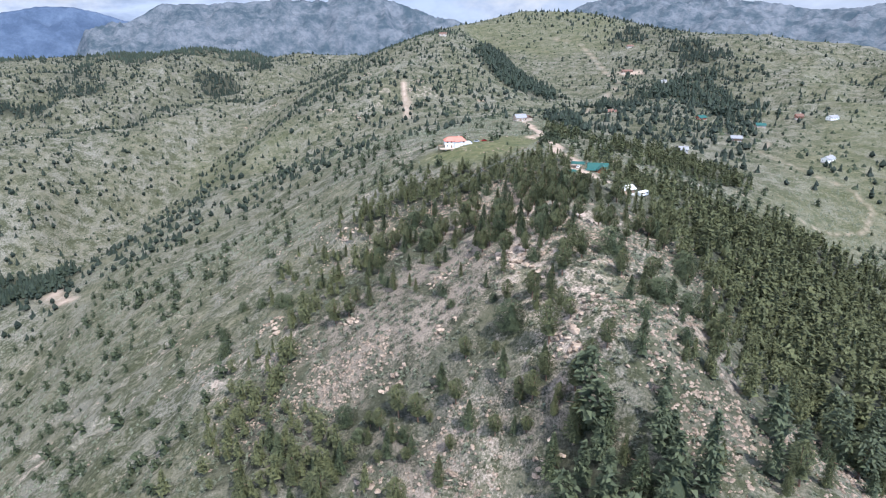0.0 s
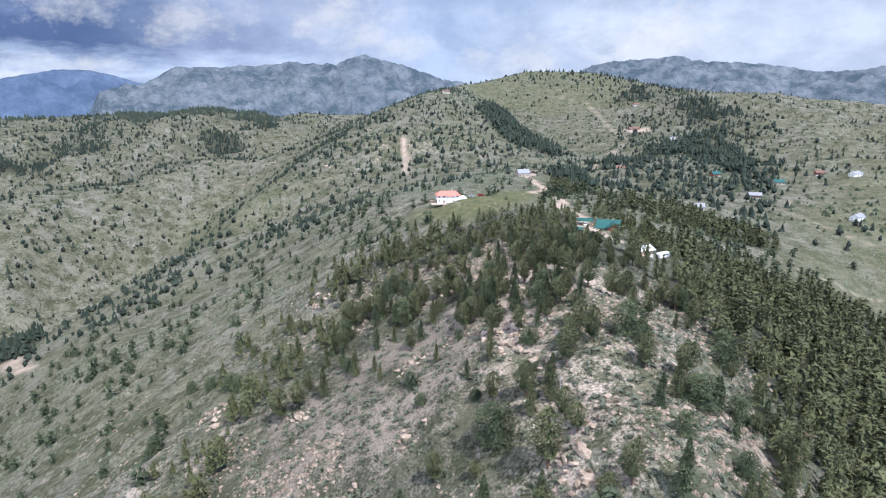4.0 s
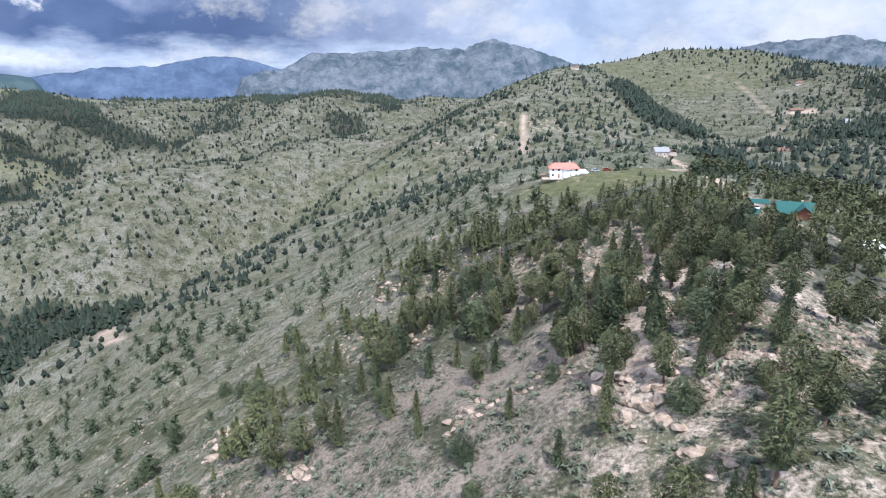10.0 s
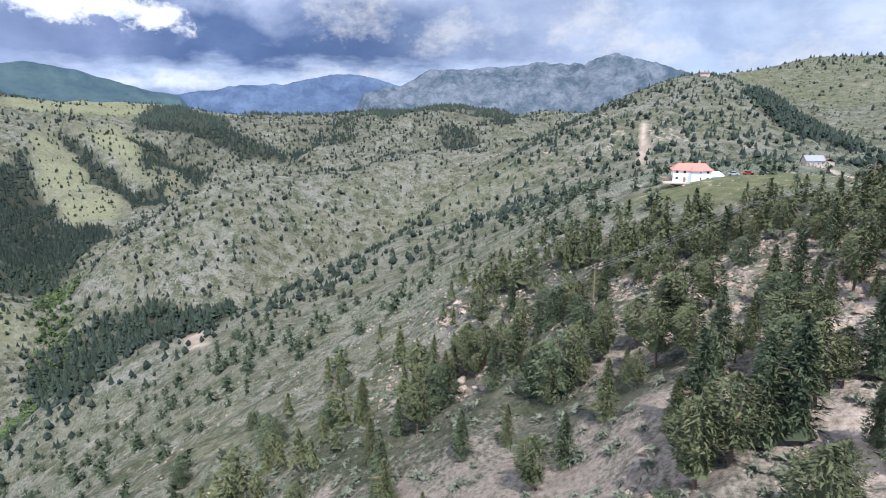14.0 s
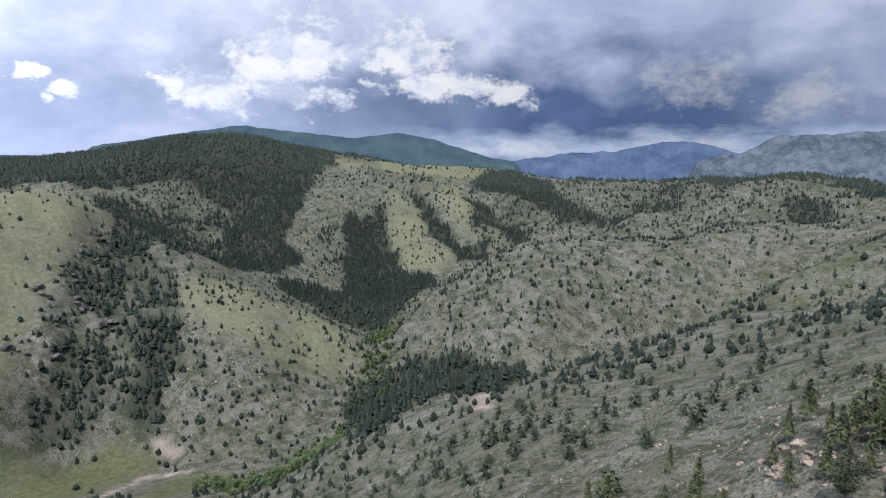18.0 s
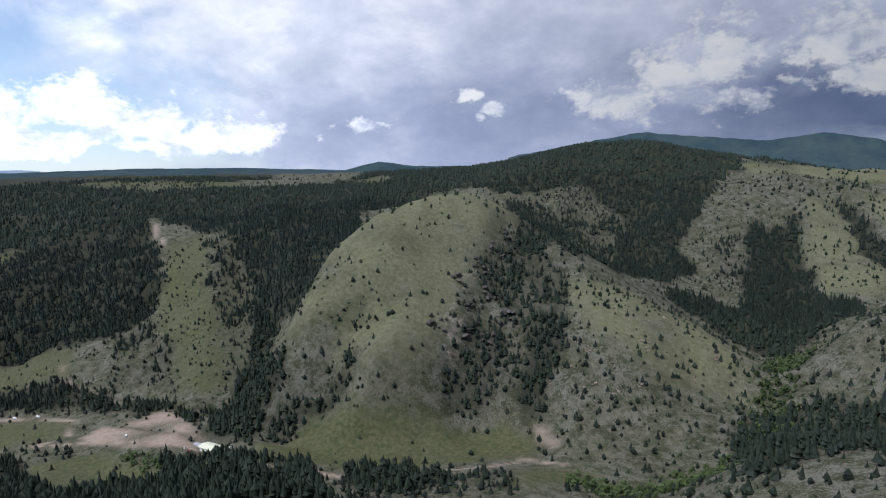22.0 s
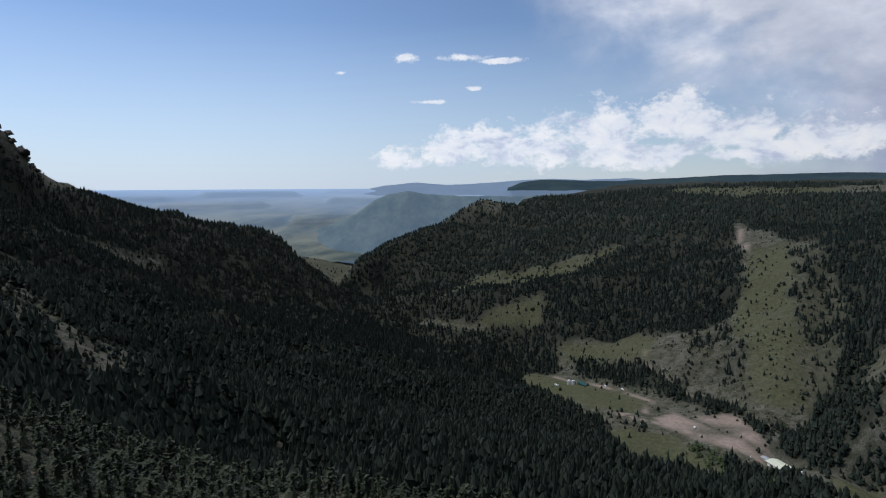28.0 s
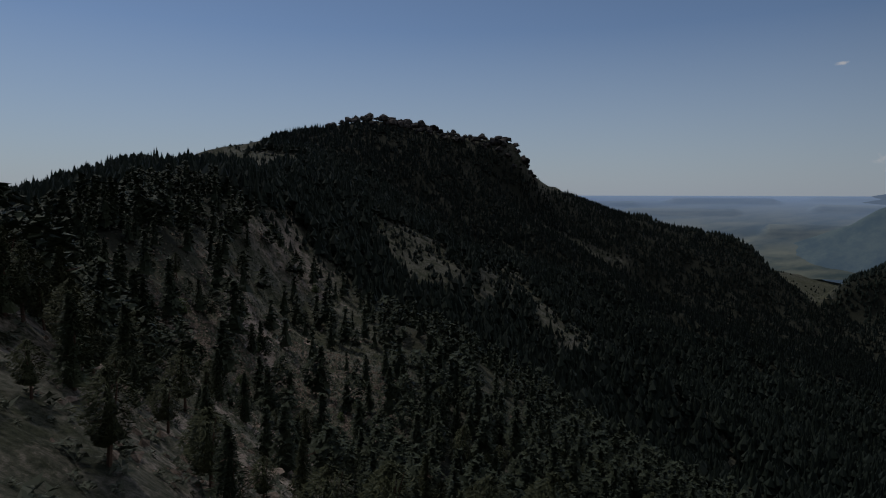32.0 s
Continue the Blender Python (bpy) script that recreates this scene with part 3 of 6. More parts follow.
def ground_z(x, y):
    """Height of the built sheet at places of the plan."""
    x, y = np.asarray(x, float), np.asarray(y, float)
    d, a = np.hypot(x - CENTRE[0], y - CENTRE[1]), np.arctan2(y - CENTRE[1], x - CENTRE[0]) % (2 * np.pi)
    fi = np.interp(d, ring_r, np.arange(N_RING))
    i = np.clip(fi.astype(int), 0, N_RING - 2)
    fj = a / (2 * np.pi) * N_TURN
    j = fj.astype(int) % N_TURN
    u, v, k = fi - i, fj - np.floor(fj), (j + 1) % N_TURN
    return (GZ[i, j] * (1 - v) + GZ[i, k] * v) * (1 - u) + (GZ[i + 1, j] * (1 - v) + GZ[i + 1, k] * v) * u


def slope_at(x, y, e=8.0):
    return np.hypot(ground_z(x + e, y) - ground_z(x - e, y), ground_z(x, y + e) - ground_z(x, y - e)) / (2 * e)


# Woods, fields and bare ground of the plan.
WOODS = {
    "top_pines": (0.32, [(150, 1900), (245, 2150), (480, 2060), (640, 1700), (560, 1480), (420, 1600), (300, 1800)]),
    "west_side": (0.11, [(-470, 570), (-530, 905), (-240, 885), (-90, 825), (-10, 430), (-45, 345), (-80, 290), (-100, 245), (-95, 150), (-300, 140), (-430, 330)]),
    "front_grove": (0.55, [(-80, 170), (-90, 225), (-55, 255), (-20, 220), (10, 175), (10, 140)]),
    "front_right": (0.48, [(35, 130), (80, 195), (155, 255), (85, 120)]),
    "below_knob": (0.95, [(-650, -1595), (-955, -1820), (-1150, -1630), (-1185, -1480), (-895, -1055), (-840, -1365), (-600, -1345)]),
    "cliff_side": (0.95, [(-315, -1430), (-470, -1700), (-715, -1865), (-770, -1680), (-1075, -1720), (-1000, -1405), (-705, -1330), (-420, -1175), (-300, -1340)]),
    "valley_forest": (0.85, [(-1065, -740), (-945, -430), (-800, -245), (-665, -135), (-765, -95), (-745, 25), (-705, 130), (-575, 165), (-560, -35), (-570, -285)]),
    "south_forest": (0.5, [(-2265, -2570), (-2505, -2575), (-2605, -2120), (-1730, -1305), (-1590, -1520), (-1440, -1665), (-1495, -1910), (-1895, -2210)]),
    "mid_ridge": (0.7, [(-980, 2480), (-720, 2470), (-600, 2560), (-900, 2620)]),
    "east_slope": (1.0, [(85, 270), (125, 340), (195, 410), (270, 460), (325, 435), (330, 150), (250, 60), (120, 100), (100, 160), (105, 205)]),
    "ridge_belt": (0.6, [(-85, 400), (-50, 395), (5, 410), (40, 410), (80, 410), (115, 405), (160, 420), (200, 420), (130, 300), (90, 260), (60, 265), (40, 285), (25, 335), (0, 330), (-35, 360), (-60, 365)]),
    "ridge_top": (0.2, [(20, 160), (90, 150), (100, 270), (60, 300), (10, 300), (-5, 230)]),
    "right_pines": (0.36, [(125, 845), (200, 910), (410, 1510), (530, 1615), (600, 1510), (640, 1260), (400, 800), (275, 540), (190, 495), (160, 560), (85, 490)]),
    "house_side": (0.32, [(60, 480), (110, 450), (260, 520), (330, 800), (200, 860), (120, 720)]),
    "back_gully": (0.75, [(55, 1280), (140, 1740), (180, 1390), (215, 1190), (185, 1095), (130, 1090), (80, 1180)]),
    "west_groups": (0.62, [(-45, 190), (-75, 275), (-45, 300), (-20, 330), (10, 320), (32, 265), (25, 220), (20, 180), (5, 165)]),
    "low_wood": (1.0, [(-1355, -1755), (-1250, -1400), (-1150, -965), (-1080, -660), (-790, -290), (-690, -160), (-560, -10), (-480, 40), (-380, -120), (-420, -400)]),
    "valley_line": (0.32, [(-765, -200), (-750, -90), (-690, 25), (-630, 125), (-650, 275), (-575, 290), (-520, 60), (-600, -130)]),
    "slope_wood": (0.95, [(180, -605), (200, -800), (160, -1200), (-195, -1300), (-535, -1500), (-860, -1365), (-1050, -930), (-950, -520), (-785, -300), (-530, -100), (-330, -20), (-250, -200), (-215, -390), (-175, -480), (-170, -900), (-80, -950), (60, -520)]),
    "slope_upper": (0.5, [(170, -470), (60, -850), (-150, -900), (-150, -670), (-190, -380), (-240, -215), (-145, -20), (-40, 130), (20, 110), (0, -20), (30, -270), (45, -335), (110, -255)]),
    "slab_pines": (0.30, [(110, -50), (160, -320), (130, -420), (60, -360), (0, -150), (-60, 20), (30, 90), (90, 60)]),
    "cliff_wood": (0.85, [(330, -1000), (360, -1290), (200, -1390), (0, -1430), (-180, -1470), (-340, -1490), (-420, -1400), (-300, -1150), (-50, -950), (150, -900)]),
    "crest_wood": (0.85, [(60, 110), (120, 60), (160, -100), (220, -400), (180, -600), (110, -400), (100, -150), (60, 20)]),
    "knob_wood": (0.95, [(-400, -1550), (-655, -2250), (-1150, -2330), (-1350, -2230), (-1330, -1900), (-1100, -1500), (-800, -1450)]),
    "rear_slope": (0.45, [(-1155, 1800), (-1185, 2100), (-2080, 4455), (-955, 2160), (-965, 1755)]),
    "near_shade": (0.75, [(2565, -3690), (2315, -3845), (235, -400), (155, -305), (115, -185), (75, -30), (40, 90), (5, 180), (15, 185), (30, 165)]),
    "near_shade_mid": (0.42, [(140, -425), (40, -1075), (-210, -1145), (-245, -740), (-235, -425), (-325, -350), (-170, -120), (-20, 40), (-10, -80), (40, -275)]),
    "mid_hill_dots": (0.3, [(-1165, 1750), (-2375, 4215), (-1775, 4515), (-1075, 4740), (-600, 2130), (-505, 1300), (-595, 1135)]),
    "left_hill_dots": (0.4, [(-1875, 1880), (-1785, 2215), (-1175, 1765), (-1275, 1550), (-1055, 1095)]),
    "spur_dots": (0.22, [(-995, 1040), (-1245, 1420), (-660, 1040), (-575, 1100), (-515, 1020), (-560, 855), (-695, 765)]),
    "mouth_wood": (0.95, [(-1205, -1575), (-1365, -1625), (-1595, -1675), (-1930, -1765), (-2210, -1750), (-2620, -1730), (-3455, -1850), (-2260, -1120), (-1755, -1280), (-1410, -1330), (-1135, -1340)]),
    "hill_gully": (1.0, [(-1860, -295), (-1915, -200), (-1840, 80), (-1130, 155), (-1490, 50), (-1370, 35), (-990, 90), (-1265, -15), (-1220, -30), (-890, 60), (-865, 60), (-850, 35), (-800, 30), (-815, 5), (-850, -40), (-1005, -85), (-1030, -55), (-1095, -65), (-1255, -135), (-1405, -205), (-1735, -310)]),
    "plateau_wood": (1.0, [(-2580, -2060), (-1475, -1095), (-1700, -1185), (-1860, -1040), (-1935, -945), (-1980, -910), (-2055, -745), (-2115, -610), (-1920, -385), (-1860, -295), (-1855, 80), (-1960, 95), (-2250, 315), (-2245, 410), (-1995, 560), (-2035, 620), (-2080, 750), (-2115, 915), (-2200, 1135), (-2020, 1325), (-2245, 1445), (-4310, 2160), (-4485, 1695), (-2650, 885), (-4660, 985), (-4720, 180), (-2935, -60), (-2840, -310), (-2770, -820), (-2880, -1285), (-3135, -1895), (-3040, -2145)]),
    "ski_wood": (0.95, [(-1475, -920), (-1815, -1010), (-1960, -920), (-2035, -740), (-2005, -565), (-1810, -465), (-1560, -390), (-1465, -380), (-1335, -380), (-1345, -495), (-1415, -575), (-1355, -640), (-1310, -670), (-1280, -690), (-1195, -615), (-1060, -660), (-965, -645), (-1345, -985), (-1360, -835)]),
    "ranch_wood": (0.8, [(-1275, -660), (-1265, -465), (-1175, -390), (-1075, -260), (-1030, -140), (-840, -35), (-955, -130), (-1010, -215), (-1090, -405), (-1185, -585)]),
    "ski_bushes": (0.36, [(-1165, -325), (-1315, -385), (-1375, -330), (-1550, -370), (-1735, -415), (-1795, -375), (-1570, -270), (-1315, -240), (-1135, -155), (-1075, -175), (-1155, -285)]),
    "ski_edge": (0.65, [(-1315, -240), (-1335, -180), (-1180, -100), (-1095, -70), (-1100, -120), (-1210, -175)]),
    "fan_bushes": (0.3, [(-1405, -1035), (-1515, -1030), (-1845, -1030), (-1805, -970), (-1560, -915), (-1460, -890), (-1355, -815), (-1345, -985)]),
    "hill_patch": (0.85, [(-955, 165), (-960, 195), (-930, 205), (-905, 190), (-920, 160)]),
    "hill_streak": (0.6, [(-840, 30), (-860, 75), (-865, 140), (-895, 165), (-880, 175), (-845, 155), (-830, 110), (-795, 80), (-785, 50)]),
    "rock_gully": (0.62, [(-1110, 385), (-1225, 450), (-1730, 610), (-1105, 495), (-1045, 510), (-920, 485), (-860, 460), (-830, 430), (-800, 410), (-835, 395), (-870, 410), (-940, 390), (-1015, 365), (-1075, 360)]),
    "rock_gully_low": (0.62, [(-930, 315), (-940, 380), (-875, 375), (-830, 355), (-825, 300), (-840, 280), (-890, 285)]),
    "rock_gully_side": (0.3, [(-980, 305), (-1100, 375), (-930, 420), (-830, 405), (-825, 350), (-910, 315)]),
    "creek_oaks": (0.75, [(-740, 20), (-725, 130), (-615, 150), (-675, 60)]),
    "creek_pines": (0.6, [(-655, 170), (-715, 245), (-585, 255), (-600, 180)]),
    "road_pines": (0.7, [(-865, -275), (-780, -80), (-730, 0), (-635, 55), (-575, 130), (-565, 55), (-700, -55), (-800, -150)]),
    "lane_pines": (0.5, [(-625, 295), (-650, 355), (-585, 350), (-570, 285)]),
    "storm_forest": (1.0, [(-3005, -105), (-3040, 160), (-4710, 255), (-4680, 770), (-4645, 1030), (-4585, 1330), (-4475, 1715), (-4360, 2025), (-2310, 1380), (-2115, 1330), (-1885, 1180), (-1710, 1040), (-1610, 960), (-1540, 910), (-1485, 935), (-1390, 860), (-1295, 790), (-1360, 775), (-1185, 645), (-1160, 590), (-1210, 585), (-1625, 780), (-1810, 865), (-1880, 850), (-2010, 800), (-2075, 725), (-2025, 645), (-2045, 580), (-2045, 545), (-2280, 420), (-2265, 270), (-2150, 165), (-1970, 80), (-1955, 5)]),
    "storm_edge": (0.5, [(-2025, 645), (-2010, 800), (-1880, 850), (-1810, 865), (-1625, 780), (-1210, 585), (-1715, 625), (-1880, 550)]),
    "left_wood": (1.0, [(-1955, 5), (-1930, 80), (-1140, 150), (-1555, 90), (-1570, 50)]),
    "rear_line": (0.9, [(-1925, 535), (-1875, 610), (-1680, 660), (-1185, 580), (-1105, 540), (-1215, 510), (-1835, 540)]),
    "forest_stripe": (0.95, [(-1575, 1120), (-1605, 1255), (-1480, 1195), (-1340, 1140), (-1225, 1070), (-1160, 1110), (-1000, 1005), (-1015, 930), (-955, 875), (-910, 815), (-970, 780), (-1090, 770), (-1170, 735), (-1260, 785), (-1210, 855), (-1115, 860), (-1375, 990), (-1505, 1065)]),
    "stripe_shade": (0.4, [(-1485, 935), (-1580, 1105), (-1365, 1005), (-1225, 910), (-1400, 925)]),
    "thin_stripe": (0.95, [(-1715, 1425), (-1655, 1440), (-1460, 1380), (-1315, 1340), (-1170, 1290), (-1175, 1245), (-1335, 1300), (-1500, 1345)]),
    "third_stripe": (0.9, [(-1660, 1605), (-1515, 1575), (-1285, 1560), (-1285, 1515), (-1430, 1550), (-1555, 1545)]),
    "far_stripe": (0.95, [(-1815, 1925), (-1940, 2200), (-1465, 1875), (-1270, 1795), (-1130, 1755), (-1170, 1725), (-1280, 1715), (-1415, 1720), (-1585, 1665)]),
    "creek_side": (0.6, [(-760, 660), (-755, 685), (-740, 740), (-685, 760), (-600, 780), (-550, 765), (-405, 635), (-425, 615), (-440, 570), (-465, 540), (-440, 510), (-470, 500), (-670, 600)]),
    "mid_pines": (0.3, [(-1165, 1835), (-1215, 2145), (-2080, 4455), (-815, 1885), (-595, 1170), (-625, 1115)]),
    "spur_bushes": (0.28, [(-660, 1020), (-645, 1065), (-600, 1090), (-570, 1090), (-560, 990), (-585, 965), (-625, 980)]),
    "spur_gully": (0.26, [(-535, 855), (-525, 945), (-475, 1045), (-475, 1025), (-510, 930), (-520, 845)]),
    "hill_dots": (0.2, [(-1125, 210), (-1195, 280), (-1985, 455), (-1170, 365), (-1100, 280), (-1025, 210)]),
    "hill_left_wood": (0.7, [(-940, 160), (-960, 180), (-950, 195), (-920, 195), (-920, 170)]),
    "hill_left_low": (0.45, [(-880, 120), (-870, 150), (-850, 170), (-835, 145), (-835, 125)]),
    "front_slope_dots": (0.16, [(-1015, 545), (-1100, 725), (-895, 790), (-645, 770), (-675, 700), (-770, 575), (-755, 460), (-845, 460)]),
    "storm_stripe": (0.95, [(-1860, 1865), (-1870, 2125), (-1415, 1810), (-1160, 1770), (-1145, 1720), (-1340, 1735), (-1460, 1725), (-1545, 1675), (-1600, 1615)]),
    "storm_stripe_low": (0.95, [(-1575, 1595), (-1480, 1605), (-1290, 1565), (-1285, 1525), (-1465, 1550), (-1495, 1515)]),
    "spur_left": (0.8, [(-1335, 1355), (-1275, 1390), (-1155, 1275), (-1210, 1235)]),
    "mid_forest": (0.7, [(-2375, 4215), (-2135, 4345), (-1775, 4515), (-1430, 4640), (-1155, 4720), (-990, 4760), (-990, 4760), (-1315, 4675), (-580, 2185), (-680, 2255), (-830, 2435), (-980, 2370), (-1065, 2180)]),
    "mid_grove": (0.75, [(-845, 2145), (-675, 2125), (-630, 2065), (-650, 1950), (-745, 2000)]),
    "creek_wood": (0.9, [(-690, 760), (-620, 775), (-535, 775), (-375, 580), (-420, 575), (-630, 700)]),
    "gully_shrubs": (0.24, [(-570, 845), (-545, 935), (-510, 1020), (-495, 1075), (-490, 1015), (-515, 900), (-535, 825)]),
    "spur_trees": (0.26, [(-650, 1010), (-635, 1075), (-550, 1105), (-515, 995), (-570, 925)]),
    "scar_trees": (0.16, [(-360, 1365), (-790, 4800), (-265, 4860), (25, 1375), (155, 1285), (110, 1000), (-15, 920), (-160, 910)]),
    "far_side": (0.95, [(-1170, -1555), (-1655, -2025), (-2105, -1950), (-2305, -1835), (-2800, -1795), (-4035, -2205), (-4365, -1545), (-4615, -740), (-3385, -475), (-3000, -650), (-2180, -660), (-1945, -525), (-1585, -365), (-1415, -335), (-1340, -415), (-1335, -550), (-1295, -690), (-1380, -825), (-1325, -1010), (-1295, -1230), (-1020, -1030), (-1170, -1390)]),
    "fan_lower": (0.9, [(-1170, -1390), (-1270, -1200), (-1300, -985), (-1345, -795), (-1285, -680), (-1210, -640), (-1165, -725), (-1100, -835), (-970, -920)]),
    "fan_dots": (0.3, [(-1330, -1015), (-1485, -900), (-1375, -815), (-1335, -910)]),
}
OPEN = {
    "ski_slope": [(-1825, -450), (-1880, -370), (-1675, -290), (-1400, -195), (-1180, -105), (-1100, -75), (-1045, -100), (-1080, -155), (-1225, -220), (-1340, -300), (-1550, -370)],
    "cliff_gap": [(-280, -1310), (-330, -1315), (-585, -1450), (-555, -1390), (-395, -1265), (-295, -1195)],
    "rock_edge": [(-185, -615), (-210, -560), (-330, -695), (-330, -415), (-310, -215), (-300, -140), (-270, -150), (-300, -370), (-235, -405), (-180, -450)],
    "cutline": [(-2125, -620), (-2135, -595), (-1810, -440), (-1780, -440)],
    "plateau_field": [(-2965, -10), (-3070, 150), (-2950, 165), (-2765, 35)],
    "fan_strip": [(-1365, -1250), (-1480, -1135), (-1570, -975), (-1935, -920), (-1950, -950), (-1840, -1085), (-1710, -1240), (-1595, -1360)],
    "fan_meadow": [(-1315, -1045), (-1380, -995), (-1485, -900), (-1375, -810), (-1330, -905)],
    "mouth_meadow": [(-1670, -2090), (-1840, -2060), (-1980, -1975), (-1895, -1955), (-1715, -1980)],
    "ranch_meadow": [(-1280, -695), (-1355, -520), (-1325, -460), (-1205, -405), (-1230, -545), (-1235, -640)],
    "plateau_strip": [(-3055, -1345), (-3130, -955), (-3075, -580), (-2840, -520), (-2745, -810), (-2865, -1220)],
    "high_field": [(-2250, 1400), (-2245, 1500), (-2105, 1550), (-3755, 3075), (-1930, 2015), (-1760, 1790), (-1735, 1615), (-1955, 1580), (-1980, 1350)],
    "field_edge": [(-2950, -100), (-3165, 140), (-2975, 165), (-2880, 15)],
}
MEADOWS = {
    "field_green": [(-775, 45), (-800, 85), (-830, 105), (-830, 145), (-815, 195), (-815, 280), (-810, 370), (-755, 400), (-725, 385), (-695, 270), (-665, 175), (-735, 55)],
    "field_low": [(-810, -255), (-840, -170), (-765, -75), (-720, -40), (-700, -80), (-685, -150)],
    "field_far": [(-1065, -655), (-1185, -720), (-1080, -460), (-1015, -310), (-930, -275), (-915, -350), (-975, -495)],
    "house_lawn": [(-25, 470), (20, 500), (85, 560), (75, 475), (50, 425), (25, 405), (-10, 440)],
    "lane_field": [(-660, 360), (-680, 400), (-645, 435), (-625, 425), (-590, 345)],
}
GRASS = {
    "mouth_grass": [(-1530, -2345), (-1815, -2570), (-1920, -2405), (-1875, -2180), (-1585, -1970), (-1170, -1525), (-1215, -1695)],
    "hill_grass": [(-900, 70), (-1150, 110), (-1300, 260), (-1300, 340), (-1100, 300), (-900, 210)],
    "ski_grass": [(-1050, -110), (-1400, -190), (-1800, -330), (-1860, -290), (-1450, -110), (-1150, -50)],
    "bowl_grass": [(-420, 1020), (-470, 1150), (-330, 1150), (-190, 875), (-290, 830), (-420, 780)],
    "top_grass": [(20, 1800), (245, 2130), (460, 2040), (520, 1800), (380, 1600), (230, 1600)],
    "east_grass": [(300, 420), (420, 520), (560, 700), (620, 900), (700, 1250), (560, 900), (330, 600), (240, 480)],
}
STRAW = {  # dry pale grass
    "hill_straw": [(-1260, -25), (-990, 105), (-1440, 30), (-1855, 80), (-1255, 280), (-1300, 340), (-1935, 545), (-1265, 450), (-1100, 365), (-995, 310), (-895, 280), (-845, 235), (-835, 160), (-875, 175), (-975, 205), (-960, 145), (-920, 65)],
    "front_straw": [(-1050, 495), (-1050, 590), (-1090, 695), (-905, 745), (-780, 680), (-805, 580), (-885, 500)],
    "spur_straw": [(-1715, 1350), (-1735, 1430), (-1445, 1350), (-1290, 1300), (-1170, 1135), (-1255, 1100), (-1460, 1200)],
    "stripe_straw": [(-1700, 1495), (-1690, 1605), (-1435, 1600), (-1305, 1540), (-1220, 1360), (-1410, 1400)],
    "high_straw": [(-2245, 1395), (-2215, 1485), (-2110, 1550), (-3755, 3075), (-1920, 2005), (-1745, 1780), (-1865, 1725), (-1955, 1580), (-1980, 1350)],
    "left_straw": [(-1540, 50), (-1835, 90), (-1195, 195), (-1225, 255), (-2220, 410), (-2035, 465), (-1135, 335), (-995, 245), (-895, 195), (-860, 155), (-875, 130), (-990, 180)],
}
BARE = {
    "yard": [(-910, -235), (-945, -220), (-865, -95), (-825, -30), (-805, -30), (-835, -135), (-875, -205)],
    "pink_bank": [(-415, 585), (-400, 600), (-355, 555), (-375, 555)],
    "cut_bank": [(-945, -195), (-1005, -150), (-955, -115), (-835, -35), (-870, -95)],
    "upper_yard": [(370, 1380), (420, 1375), (415, 1340), (375, 1345)],
    "gully_wash": [(-795, 405), (-785, 415), (-735, 425), (-735, 410), (-760, 400)],
}
ROADS = {
    "scar": (6.0, [(-65, 1040), (-60, 1005), (-55, 975), (-50, 890)]),
    "drive": (5.5, [(75, 330), (82, 385), (88, 410), (78, 440), (90, 480), (75, 540), (95, 600), (95, 690), (90, 725)]),
    "drive_low": (5.0, [(100, 330), (85, 345), (82, 385)]),
    "right_road": (2.2, [(245, 510), (270, 495), (315, 480), (355, 500), (385, 540), (390, 580), (375, 615), (355, 700), (385, 735)]),
    "hill_road": (3.5, [(135, 880), (200, 895), (280, 1125), (350, 1270), (355, 1535), (350, 1675), (290, 1735), (210, 1750)]),
    "valley_road": (5.0, [(-685, 415), (-715, 375), (-655, 295), (-645, 235), (-640, 165), (-660, 140), (-715, 60)]),
    "fan_road": (3.0, [(-1045, -240), (-1175, -390), (-1245, -440)]),
    "cut_line": (9.0, [(-2075, -590), (-1825, -460)]),
    "ranch_road": (5.0, [(-775, 15), (-840, -100), (-885, -220), (-900, -300), (-935, -265), (-1005, -295), (-1065, -390), (-1150, -610)]),
}


def inside(x, y, poly, soft):
    """1 within a polygon of the plan, 0 outside, over soft metres of edge."""
    px, py = np.array(poly, float).T
    out = np.zeros(x.shape)
    box = (x > px.min() - soft) & (x < px.max() + soft) & (y > py.min() - soft) & (y < py.max() + soft)
    if not box.any():
        return out
    u, v = x[box], y[box]
    within, far = np.zeros(u.shape, bool), np.full(u.shape, 1e9)
    for k in range(len(px)):
        ax, ay, bx, by = px[k - 1], py[k - 1], px[k], py[k]
        cross = ((ay > v) != (by > v)) & (u < (bx - ax) * (v - ay) / (by - ay + 1e-9) + ax)
        within ^= cross
        t = np.clip(((u - ax) * (bx - ax) + (v - ay) * (by - ay)) / ((bx - ax) ** 2 + (by - ay) ** 2 + 1e-9), 0, 1)
        far = np.minimum(far, np.hypot(u - ax - t * (bx - ax), v - ay - t * (by - ay)))
    out[box] = np.clip(0.5 + np.where(within, far, -far) / soft, 0, 1)
    return out


